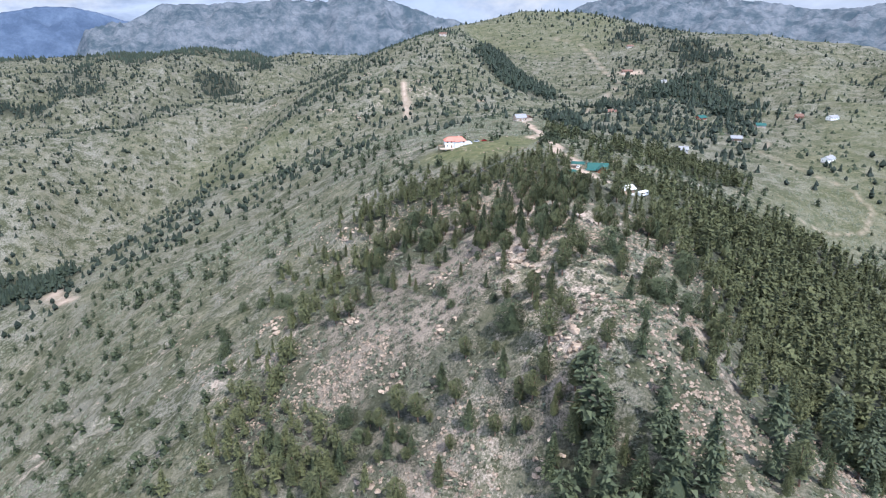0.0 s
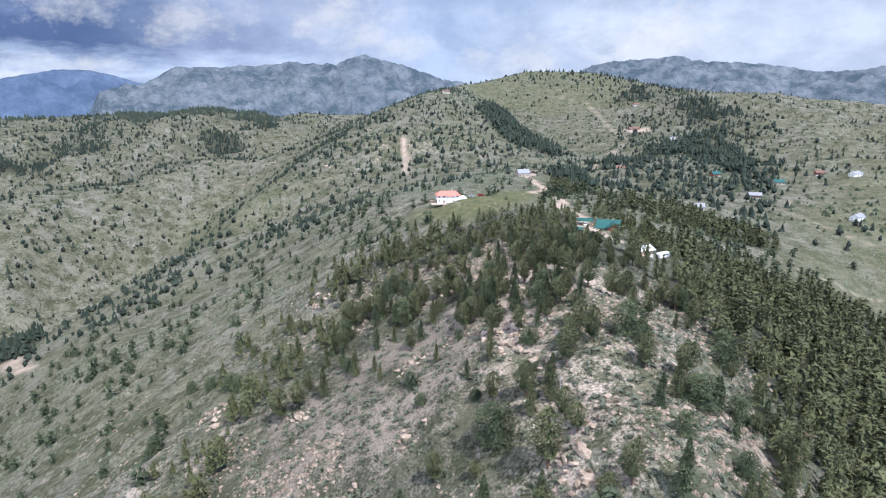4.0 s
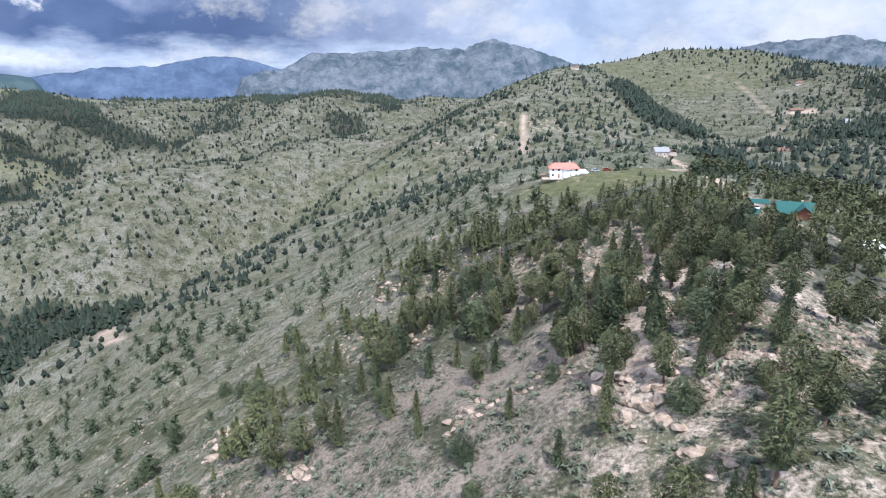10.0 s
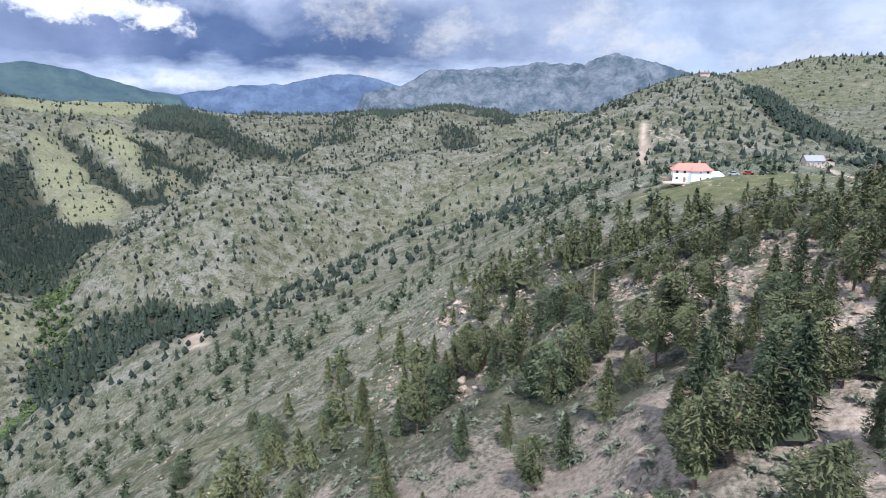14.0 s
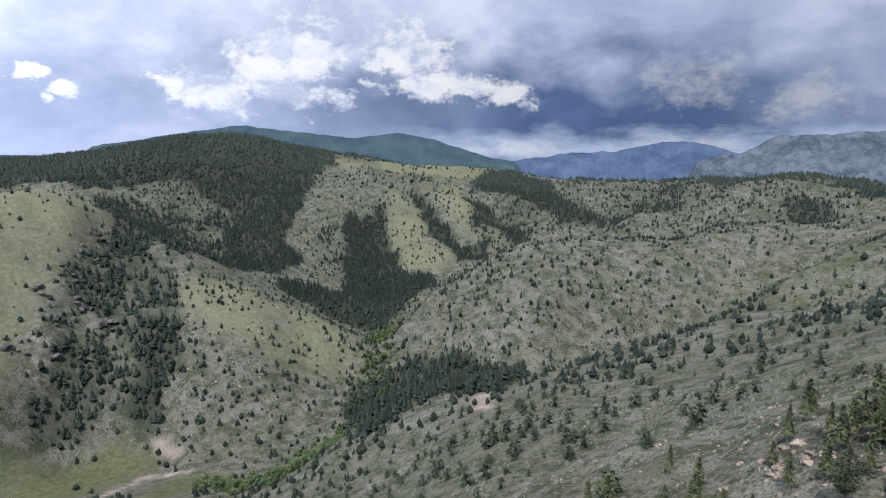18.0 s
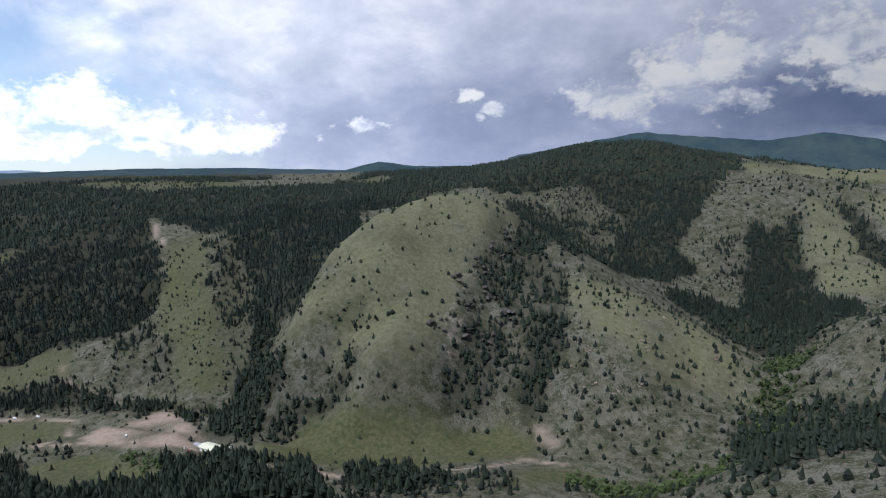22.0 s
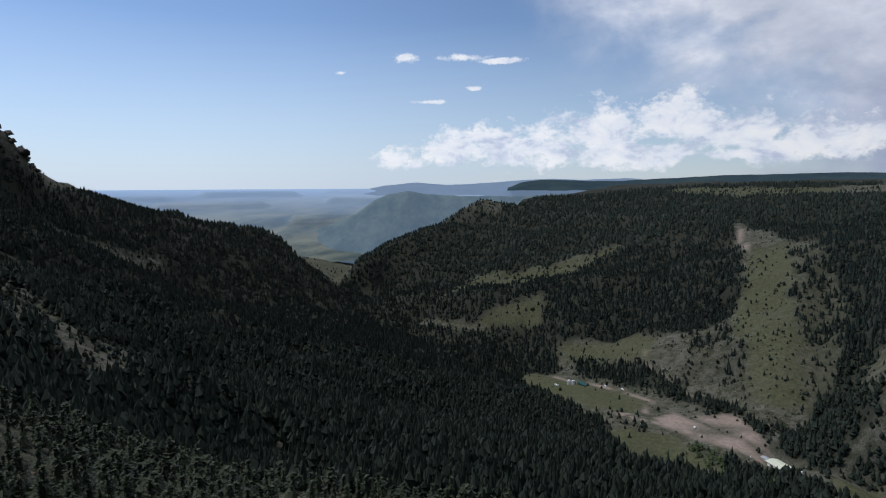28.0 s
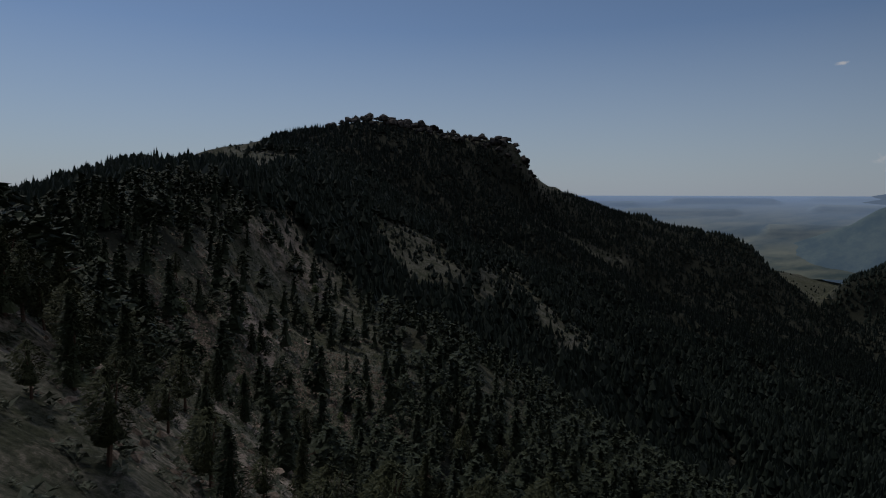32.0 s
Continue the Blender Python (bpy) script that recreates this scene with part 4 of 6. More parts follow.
def wood_density(x, y):
    """0 open, 1 closed forest."""
    jx, jy = x + fbm(x, y, 60, 3, 91) * 26, y + fbm(x, y, 60, 3, 97) * 26
    near = np.clip(np.hypot(x - CENTRE[0], y - CENTRE[1]) / 600, 0.15, 1)
    jx, jy = x + (jx - x) * near, y + (jy - y) * near
    n = fbm(x, y, 110, 4, 41)
    o = np.clip(0.05 + n * 0.20 + 0.06 * np.clip((np.hypot(x, y - 215) - 600) / 400, 0, 1) * (y > 450) * (x < 0), 0.008, 0.36)
    for w, poly in WOODS.values():
        o = np.maximum(o, inside(jx, jy, poly, 22) * np.clip(w + n * np.where(w < 0.5, 1.2 * w, 0.7 * (1.25 - w)), 0, 1))
    far = np.clip((np.hypot(x - CENTRE[0], y - CENTRE[1]) - 2300) / 500, 0, 1) * (y > 900)
    o = np.maximum(o, far * np.clip(0.30 + n * 1.6, 0, 0.85))
    for name, poly in OPEN.items():
        o = o * (1 - (0.6 if name == "rock_edge" else 0.74) * inside(jx, jy, poly, 20))
    o = o * (1 - 0.45 * inside(x, y, SLABS, 14))
    clear = np.zeros(x.shape)
    for poly in (*MEADOWS.values(), *GRASS.values(), *BARE.values()):
        clear = np.maximum(clear, (0.6 if poly in GRASS.values() else 1.0) * inside(x, y, poly, 12))
    for w, line in ROADS.values():
        clear = np.maximum(clear, along(x, y, line, w + 3))
    clear = np.maximum(clear, along(x, y, CREST_LINE, 46))
    for cx, cy, r in CLEARINGS:
        clear = np.maximum(clear, np.clip(2 - np.hypot(x - cx, y - cy) / r, 0, 1))
    return np.clip(o * (1 - clear * np.where(o > 0.3, 0.95, 0.85)), 0, 1)


# round each house: place and radius kept free of trees
CREST_LINE = [(225, -1345), (110, -1370), (-50, -1415), (-170, -1455), (-262, -1445), (-320, -1485)]
CLEARINGS = [(9, 474, 16), (94, 372, 12), (90, 722, 14), (99, 326, 10), (504, 818, 14), (412, 660, 12), (255, 664, 9), (344, 843, 12), (389, 1367, 16), (448, 1570, 14), (0, 1352, 14), (-800, -16, 26), (-1092, -505, 24)]


RIB = [(-1045, 320), (-1135, 395), (-1250, 455), (-1165, 460), (-960, 400), (-875, 370), (-880, 340), (-870, 295), (-910, 280)]
SLABS = [(145, -285), (135, -400), (75, -315), (0, -125), (-10, -15), (-10, 55), (5, 175), (40, 80), (95, 15), (100, -5), (95, -60)]


def make_ground():
    verts = np.stack([GX, GY, GZ], -1).reshape(-1, 3)
    i, j = np.meshgrid(np.arange(N_RING - 1), np.arange(N_TURN), indexing="ij")
    k = (j + 1) % N_TURN
    quads = np.stack([i * N_TURN + j, (i + 1) * N_TURN + j, (i + 1) * N_TURN + k, i * N_TURN + k], -1).reshape(-1, 4)
    me = bpy.data.meshes.new("ground")
    me.vertices.add(len(verts))
    me.vertices.foreach_set("co", verts.ravel())
    me.loops.add(quads.size)
    me.loops.foreach_set("vertex_index", quads.ravel())
    me.polygons.add(len(quads))
    me.polygons.foreach_set("loop_start", np.arange(0, quads.size, 4))
    me.update(calc_edges=True)
    me.polygons.foreach_set("use_smooth", np.ones(len(quads), bool))
    x, y = GX.ravel(), GY.ravel()
    slope = slope_at(x, y)
    wood = wood_density(x, y)
    n = fbm(x, y, 60, 4, 61)
    masks = {
        "rock": np.clip((slope - 0.6) * 0.25 + n * 0.55 + fbm(x, y, 300, 3, 71) * 0.5 + 0.05 - 0.27 * np.clip((np.hypot(x, y - 215) - 420) / 300, 0, 1) - 0.3 * np.maximum.reduce([inside(x, y, OPEN[k], 40) for k in ("fan_strip", "ski_slope", "fan_meadow", "mouth_meadow", "ranch_meadow", "high_field", "plateau_strip", "plateau_field")]) + 0.56 * blob(x, y, 10, 230, 130, 190)
                        + 0.36 * blob(x, y, -110, 1060, 190, 280) + 0.5 * inside(x, y, RIB, 25) + 0.24 * inside(x, y, SLABS, 30) - 0.5 * blob(x, y, 0, -1400, 420, 160) - 0.3 * inside(x, y, WOODS["slope_wood"][1], 40) + 0.5 * along(x, y, [(-605, 862), (-650, 940)], 18) + 0.3 * inside(x, y, [(-735, 790), (-700, 805), (-670, 845), (-640, 805), (-695, 780)], 30), 0, 0.72),
        "meadow": np.maximum.reduce([inside(x, y, p, 25) for p in MEADOWS.values()] + [0.4 * inside(x, y, p, 60) for p in GRASS.values()] + [0.85 * inside(x, y, OPEN[k], 30) for k in ("fan_strip", "ski_slope", "fan_meadow", "mouth_meadow", "ranch_meadow", "high_field", "plateau_strip", "plateau_field")]) * np.clip(1.0 + n * 0.4, 0, 1),
        "straw": np.maximum.reduce([inside(x, y, p, 40) for p in STRAW.values()]) * np.clip(0.85 + n * 0.9, 0, 1),
        "soil": np.clip(np.maximum.reduce([inside(x, y, p, 10) * np.clip(0.62 + n * 1.3, 0, 1) for p in BARE.values()] + [along(x, y, l, w) * (0.45 if w < 4 else 1.0) for w, l in ROADS.values()]) * (0.95 + n * 0.5), 0, 1),
        # forest floor with painted canopy shade, following the wood's density
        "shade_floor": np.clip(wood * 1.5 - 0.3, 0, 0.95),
    }
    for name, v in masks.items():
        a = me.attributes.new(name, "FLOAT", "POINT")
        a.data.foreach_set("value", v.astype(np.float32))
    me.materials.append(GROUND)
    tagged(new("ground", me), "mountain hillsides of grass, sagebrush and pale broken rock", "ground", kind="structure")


make_ground()


def part(name, bm, material, parent, label=""):
    me = bpy.data.meshes.new(name)
    bm.to_mesh(me)
    bm.free()
    me.materials.append(material)
    ob = new(name, me)
    ob.parent = parent
    if label:
        ob["label"] = label
    return ob


def raw_mesh(name, verts, faces_n, idx, material):
    """A mesh from arrays: verts (n,3), idx (m, faces_n)."""
    me = bpy.data.meshes.new(name)
    me.vertices.add(len(verts))
    me.vertices.foreach_set("co", np.asarray(verts, np.float32).ravel())
    me.loops.add(idx.size)
    me.loops.foreach_set("vertex_index", idx.astype(np.int32).ravel())
    me.polygons.add(len(idx))
    me.polygons.foreach_set("loop_start", np.arange(0, idx.size, faces_n, dtype=np.int32))
    me.update(calc_edges=True)
    me.materials.append(material)
    return me


rng = np.random.RandomState(7)


def tuft_template(count, height, radius, kind, seed, size, broad=0.6):
    """A crown as loose triangles: drooping sprays set round a stem. Returns (3n,3) corner places."""
    r = np.random.RandomState(seed)
    if kind == "fir":
        h = r.rand(count) ** 0.85
        reach = radius * (1.02 - h) ** 0.9 * (0.35 + 0.65 * r.rand(count) ** 0.5)
        z = height * (0.10 + 0.90 * h)
    elif kind == "pine":
        h = r.rand(count)
        reach = radius * np.sqrt(np.clip(1 - (2 * np.clip(h, 0, 1) ** 1.15 - 0.85) ** 2, 0.03, 1)) * (0.3 + 0.7 * r.rand(count) ** 0.5)
        z = height * (0.28 + 0.72 * h)
    else:
        h = r.rand(count)
        reach = radius * np.sqrt(np.clip(1 - (h * 1.05 - 0.12) ** 2, 0.05, 1)) * (0.35 + 0.65 * r.rand(count) ** 0.5)
        z = height * (0.04 + 0.9 * h)
    a = r.rand(count) * 2 * np.pi
    lumps = 1 + 0.25 * np.sin(3 * a + 5 * h + r.rand() * 6) * np.cos(2 * a - 9 * h)
    reach = reach * lumps
    c = np.stack([reach * np.cos(a), reach * np.sin(a), z], -1)
    a = a + r.uniform(-0.9, 0.9, count)
    out = np.stack([np.cos(a), np.sin(a), r.uniform(-0.6, 0.65, count)], -1)
    side = np.stack([-np.sin(a), np.cos(a), r.uniform(-0.6, 0.6, count)], -1)
    s = size * (0.7 + 0.7 * r.rand(count))[:, None]
    p0 = c - out * s * 0.8 + side * s * broad
    p1 = c - out * s * 0.8 - side * s * broad + np.array((0, 0, 1)) * s * 0.5 * r.rand(count)[:, None]
    p2 = c + out * s * 1.0
    return np.stack([p0, p1, p2], 1).reshape(-1, 3)


def spire_template(tiers, sides, height, radius, seed, foot=0.12):
    """A conifer as stacked ragged cones. Returns (3n,3) corner places."""
    r = np.random.RandomState(seed)
    tris = []
    for t in range(tiers):
        top = height * (foot + (1 - foot) * (1 - t / tiers) ** 0.9)
        low = height * (foot + (1 - foot) * max(0.0, 1 - (t + 1.5) / tiers) * 0.9)
        reach = radius * ((t + 1) / tiers) ** 0.8
        a = np.arange(sides) * 2 * np.pi / sides + r.rand() * 6
        rad, drop = reach * r.uniform(0.6, 1.2, sides), low - height * 0.06 * r.uniform(-1, 1, sides)
        ring = np.stack([rad * np.cos(a), rad * np.sin(a), drop], -1)
        tip = np.array((r.uniform(-0.1, 0.1), r.uniform(-0.1, 0.1), top))
        for k in range(sides):
            tris += [tip, ring[k], ring[(k + 1) % sides]]
    return np.array(tris)


def crown_template(sides, height, radius, seed, foot=0.1):
    """A rounded pine crown as uneven rings closed by a blunt tip. Returns (3n,3) corner places."""
    r = np.random.RandomState(seed)
    rings = []
    for f, w in ((foot, 0.55), (foot + 0.30, 1.0), (foot + 0.58, 0.72)):
        a = np.arange(sides) * 2 * np.pi / sides + r.rand() * 6
        rad = radius * w * r.uniform(0.6, 1.3, sides)
        rings.append(np.stack([rad * np.cos(a), rad * np.sin(a), height * (f + r.uniform(-0.07, 0.07, sides))], -1))
    tip = np.array((r.uniform(-0.3, 0.3), r.uniform(-0.3, 0.3), height))
    tris = []
    for low, up in zip(rings, rings[1:]):
        for k in range(sides):
            q = (k + 1) % sides
            tris += [low[k], low[q], up[k], up[k], low[q], up[q]]
    for k in range(sides):
        tris += [rings[-1][k], rings[-1][(k + 1) % sides], tip]
    return np.array(tris)


def scatter_mesh(name, templates, x, y, height_scale, material, big=0.0, sink=0.15):
    """Many plants as one mesh: each place takes one of the templates, turned and scaled."""
    z = ground_z(x, y) - sink
    pick = rng.randint(0, len(templates), len(x))
    height_scale = height_scale * (1 + 0.55 * np.clip((170 - y) / 120, 0, 1) * (x > -700) * big)
    turn = rng.rand(len(x)) * 2 * np.pi
    chunks = []
    for k, tpl in enumerate(templates):
        m = pick == k
        c, s, hs = np.cos(turn[m])[:, None], np.sin(turn[m])[:, None], height_scale[m][:, None]
        ws = hs * rng.uniform(0.8, 1.2, len(hs))[:, None]
        px = (tpl[None, :, 0] * c - tpl[None, :, 1] * s) * ws + x[m][:, None]
        py = (tpl[None, :, 0] * s + tpl[None, :, 1] * c) * ws + y[m][:, None]
        pz = tpl[None, :, 2] * hs + z[m][:, None]
        chunks.append(np.stack([px, py, pz], -1).reshape(-1, 3))
    v = np.concatenate(chunks)
    return raw_mesh(name, v, 3, np.arange(len(v)).reshape(-1, 3), material)


def sample_plan(count, rmin, rmax, density, seed, power=1.0, arc=(20, 305)):
    """Places of the plan drawn by density, thinner with distance by the power."""
    r = np.random.RandomState(seed)
    u = r.rand(count)
    d = (rmin ** (2 - power) + u * (rmax ** (2 - power) - rmin ** (2 - power))) ** (1 / (2 - power))
    a = np.radians(r.uniform(*arc, count))
    x, y = CENTRE[0] + d * np.cos(a), CENTRE[1] + d * np.sin(a)
    keep = r.rand(count) < density(x, y)
    return x[keep], y[keep], d[keep]
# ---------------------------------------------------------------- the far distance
def hazed_material(name, colour_a, colour_b, air, haze_glow, scale=0.004):
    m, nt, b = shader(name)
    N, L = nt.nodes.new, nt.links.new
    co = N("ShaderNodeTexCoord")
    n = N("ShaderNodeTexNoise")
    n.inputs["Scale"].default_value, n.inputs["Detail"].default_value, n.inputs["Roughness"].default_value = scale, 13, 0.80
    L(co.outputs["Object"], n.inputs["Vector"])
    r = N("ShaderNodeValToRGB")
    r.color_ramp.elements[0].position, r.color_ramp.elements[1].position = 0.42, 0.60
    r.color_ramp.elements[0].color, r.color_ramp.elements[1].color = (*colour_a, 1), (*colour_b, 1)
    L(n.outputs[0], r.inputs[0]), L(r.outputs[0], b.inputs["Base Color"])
    # distance haze is painted on: an even bluish glow over the whole range
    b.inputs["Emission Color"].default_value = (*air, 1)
    b.inputs["Emission Strength"].default_value = haze_glow
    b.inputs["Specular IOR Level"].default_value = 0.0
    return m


def skyline(profile, az):
    a, z = np.array(profile, float).T
    order = np.argsort(a)
    return np.interp(az, a[order], z[order])


def backdrop_range(name, profile, near, far, foot, material, label, rough=26.0, seed=5):
    """A range of hills on the skyline: heading (degrees left of +y) and crest height."""
    heads = [p[0] for p in profile]
    az = np.arange(min(heads), max(heads), 0.14)
    rows = 30
    s = np.linspace(0, 1, rows)[:, None]
    crest_row = 0.72
    dist = near + (far - near) * s
    x = CENTRE[0] - np.sin(np.radians(az))[None] * dist
    y = CENTRE[1] + np.cos(np.radians(az))[None] * dist
    top = skyline(profile, az)[None] - foot
    ends = np.clip(np.minimum(az - az.min(), az.max() - az) / 1.2, 0, 1)[None]
    lift = np.where(s < crest_row, (s / crest_row) ** 0.8, 1 - 0.8 * (s - crest_row) / (1 - crest_row))
    rib = (0.2 - np.abs(fbm(x, y, 240, 5, seed, 0.58))) * rough * 3.2
    z = foot + top * lift * (0.35 + 0.65 * ends) + rib * np.clip(np.minimum(s * 5, 1.25 - np.abs(s - crest_row) * 0.4), 0.25, 1) * np.where(np.abs(s - crest_row) < 0.06, 0.35, 1)
    n = len(az)
    i, j = np.meshgrid(np.arange(rows - 1), np.arange(n - 1), indexing="ij")
    quads = np.stack([i * n + j + 1, (i + 1) * n + j + 1, (i + 1) * n + j, i * n + j], -1).reshape(-1, 4)
    me = raw_mesh(name, np.stack([x, y, z], -1).reshape(-1, 3), 4, quads, material)
    return tagged(new(name, me), label, "mountains", kind="structure")


# the blue of distance haze sits in these colours and their emission
BLUE = hazed_material("hazy_blue_mountain", (0.030, 0.045, 0.075), (0.070, 0.095, 0.14), (0.11, 0.16, 0.26), 0.24)
GREY = hazed_material("hazed_grey_mountain", (0.030, 0.042, 0.046), (0.110, 0.116, 0.124), (0.10, 0.155, 0.27), 0.22, 0.009)
DARK = hazed_material("hazed_wooded_range", (0.018, 0.030, 0.030), (0.040, 0.058, 0.045), (0.08, 0.13, 0.22), 0.42)
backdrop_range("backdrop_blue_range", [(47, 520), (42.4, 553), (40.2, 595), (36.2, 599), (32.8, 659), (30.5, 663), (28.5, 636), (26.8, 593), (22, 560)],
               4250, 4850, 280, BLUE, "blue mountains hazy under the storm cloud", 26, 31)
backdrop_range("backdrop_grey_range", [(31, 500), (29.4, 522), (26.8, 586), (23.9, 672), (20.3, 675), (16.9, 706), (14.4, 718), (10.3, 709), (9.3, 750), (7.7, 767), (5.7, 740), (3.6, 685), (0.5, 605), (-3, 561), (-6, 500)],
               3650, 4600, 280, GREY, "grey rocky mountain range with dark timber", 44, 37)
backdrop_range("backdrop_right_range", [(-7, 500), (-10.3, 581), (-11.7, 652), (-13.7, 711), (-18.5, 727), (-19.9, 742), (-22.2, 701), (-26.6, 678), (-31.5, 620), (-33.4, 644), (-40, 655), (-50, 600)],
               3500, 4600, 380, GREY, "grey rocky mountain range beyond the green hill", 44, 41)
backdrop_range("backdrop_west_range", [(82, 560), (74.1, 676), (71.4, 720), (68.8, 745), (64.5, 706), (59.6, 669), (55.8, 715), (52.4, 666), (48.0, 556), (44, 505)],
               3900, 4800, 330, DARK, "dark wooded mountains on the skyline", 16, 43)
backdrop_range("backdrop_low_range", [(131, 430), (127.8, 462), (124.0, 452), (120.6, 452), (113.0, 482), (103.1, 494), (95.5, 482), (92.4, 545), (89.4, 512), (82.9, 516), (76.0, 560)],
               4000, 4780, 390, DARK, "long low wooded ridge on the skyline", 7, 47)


# stronger painted haze, so that these two read as farther off
HOGBACK = hazed_material("hazy_green_hogback", (0.030, 0.048, 0.040), (0.100, 0.118, 0.080), (0.22, 0.32, 0.45), 0.80, 0.009)
FAINT = hazed_material("hazed_blue_hills", (0.06, 0.08, 0.10), (0.09, 0.11, 0.13), (0.33, 0.46, 0.66), 0.95, 0.006)
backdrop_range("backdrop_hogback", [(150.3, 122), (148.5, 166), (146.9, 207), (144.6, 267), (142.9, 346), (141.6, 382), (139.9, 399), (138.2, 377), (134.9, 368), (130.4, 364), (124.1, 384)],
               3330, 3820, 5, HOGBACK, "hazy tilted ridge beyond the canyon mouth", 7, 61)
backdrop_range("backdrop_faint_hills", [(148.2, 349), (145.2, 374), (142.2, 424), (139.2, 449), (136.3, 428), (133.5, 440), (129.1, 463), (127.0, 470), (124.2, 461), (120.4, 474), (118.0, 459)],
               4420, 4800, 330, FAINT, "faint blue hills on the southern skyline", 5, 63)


def plains():
    """The plains beyond the canyon mouth, rising to the eye's level at the skyline."""
    m, nt, b = shader("hazy_plains")
    N, L = nt.nodes.new, nt.links.new
    co = N("ShaderNodeTexCoord")
    mp = N("ShaderNodeMapping")
    mp.inputs["Scale"].default_value = (1, 2.2, 6)
    L(co.outputs["Object"], mp.inputs[0])
    n = N("ShaderNodeTexNoise")
    n.inputs["Scale"].default_value, n.inputs["Detail"].default_value, n.inputs["Roughness"].default_value = 0.0022, 8, 0.62
    L(mp.outputs[0], n.inputs["Vector"])
    r = N("ShaderNodeValToRGB")
    for k, (p, c) in enumerate(((0.38, (0.05, 0.075, 0.055)), (0.60, (0.24, 0.24, 0.15)))):
        r.color_ramp.elements[k].position, r.color_ramp.elements[k].color = p, (*c, 1)
    L(n.outputs[0], r.inputs[0])
    # painted haze: towards the skyline the colour turns blue and gives off light
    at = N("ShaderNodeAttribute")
    at.attribute_name = "haze_amount"
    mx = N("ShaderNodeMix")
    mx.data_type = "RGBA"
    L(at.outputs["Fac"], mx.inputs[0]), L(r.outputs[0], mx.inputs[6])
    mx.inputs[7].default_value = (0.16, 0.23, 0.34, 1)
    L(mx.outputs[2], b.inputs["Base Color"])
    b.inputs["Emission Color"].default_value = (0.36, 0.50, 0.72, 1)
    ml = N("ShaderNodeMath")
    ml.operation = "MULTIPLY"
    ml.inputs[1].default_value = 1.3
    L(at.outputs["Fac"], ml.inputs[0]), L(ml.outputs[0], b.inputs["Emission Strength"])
    az = np.arange(133, 212, 0.2)
    rows = 70
    s = np.linspace(0, 1, rows)[:, None]
    dist = 3300 + (4860 - 3300) * s
    x = CENTRE[0] - np.sin(np.radians(az))[None] * dist
    y = CENTRE[1] + np.cos(np.radians(az))[None] * dist
    z = 30 + 372 * (1 - (1 - s) ** 1.5) + 0 * x
    z = z + fbm(x, y, 500, 4, 53) * 26 * (1 - s)
    for a0, a1, s0, s1, h in ((149.3, 158.5, 0.72, 0.80, 26), (152, 162, 0.52, 0.60, 22), (141, 147.5, 0.60, 0.68, 26), (137, 148, 0.80, 0.9, 14), (144, 151, 0.28, 0.38, 34), (160, 172, 0.66, 0.74, 16)):
        ea = np.clip(np.minimum(az - a0, a1 - az) / 0.9 + 0.4 * fbm(az * 60, az * 0, 40, 3, 7), 0, 1)[None]
        es = np.clip(np.minimum(s - s0, (s1 - s) * 2.5) / 0.018, 0, 1)
        z = z + h * ea * es
    cols = len(az)
    i, j = np.meshgrid(np.arange(rows - 1), np.arange(cols - 1), indexing="ij")
    quads = np.stack([i * cols + j + 1, (i + 1) * cols + j + 1, (i + 1) * cols + j, i * cols + j], -1).reshape(-1, 4)
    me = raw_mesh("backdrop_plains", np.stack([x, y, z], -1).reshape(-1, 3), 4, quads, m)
    # share of haze painted in, growing with distance
    a = me.attributes.new("haze_amount", "FLOAT", "POINT")
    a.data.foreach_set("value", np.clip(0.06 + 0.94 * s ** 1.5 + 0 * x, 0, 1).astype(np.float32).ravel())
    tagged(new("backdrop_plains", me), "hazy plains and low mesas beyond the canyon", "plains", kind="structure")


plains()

# ---------------------------------------------------------------- woods and scrub
far_tpl = [spire_template(2, 5, 16.0, 5.0, 100 + k) for k in range(5)]
open_tpl = [spire_template(2, 6, 7.0, 2.7, 110 + k, 0.02) for k in range(3)] + [crown_template(5, 6.0, 2.5, 115 + k, 0.02) for k in range(3)]
x, y, d = sample_plan(400000, 480, 3500, wood_density, 5, 1.0, (15, 312))
lone = wood_density(x, y) < 0.42
thin = np.random.RandomState(31).rand(len(x)) < np.where(lone, 0.72, 0.9)
x, y, d, lone = x[thin], y[thin], d[thin], lone[thin]
last = ~lone & (d > 2200) & (np.random.RandomState(32).rand(len(x)) < 0.6)
deep = ~lone & (d <= 2200)
bushy_tpl = [spire_template(3, 6, 15.0, 4.3, 140 + k) for k in range(3)] + [crown_template(5, 13.0, 3.4, 150 + k) for k in range(4)]
edge_tpl = [spire_template(1, 6, 16.0, 5.6, 130 + k) for k in range(4)]
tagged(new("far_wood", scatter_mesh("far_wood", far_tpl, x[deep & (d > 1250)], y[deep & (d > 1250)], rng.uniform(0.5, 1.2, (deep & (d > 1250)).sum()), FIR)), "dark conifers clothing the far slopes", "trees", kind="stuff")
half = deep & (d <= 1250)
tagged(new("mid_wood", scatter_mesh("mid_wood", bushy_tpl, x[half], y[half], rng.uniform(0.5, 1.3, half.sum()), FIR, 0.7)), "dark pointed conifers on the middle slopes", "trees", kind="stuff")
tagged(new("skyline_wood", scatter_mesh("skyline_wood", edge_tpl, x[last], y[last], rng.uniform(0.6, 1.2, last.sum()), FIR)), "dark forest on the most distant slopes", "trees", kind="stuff")
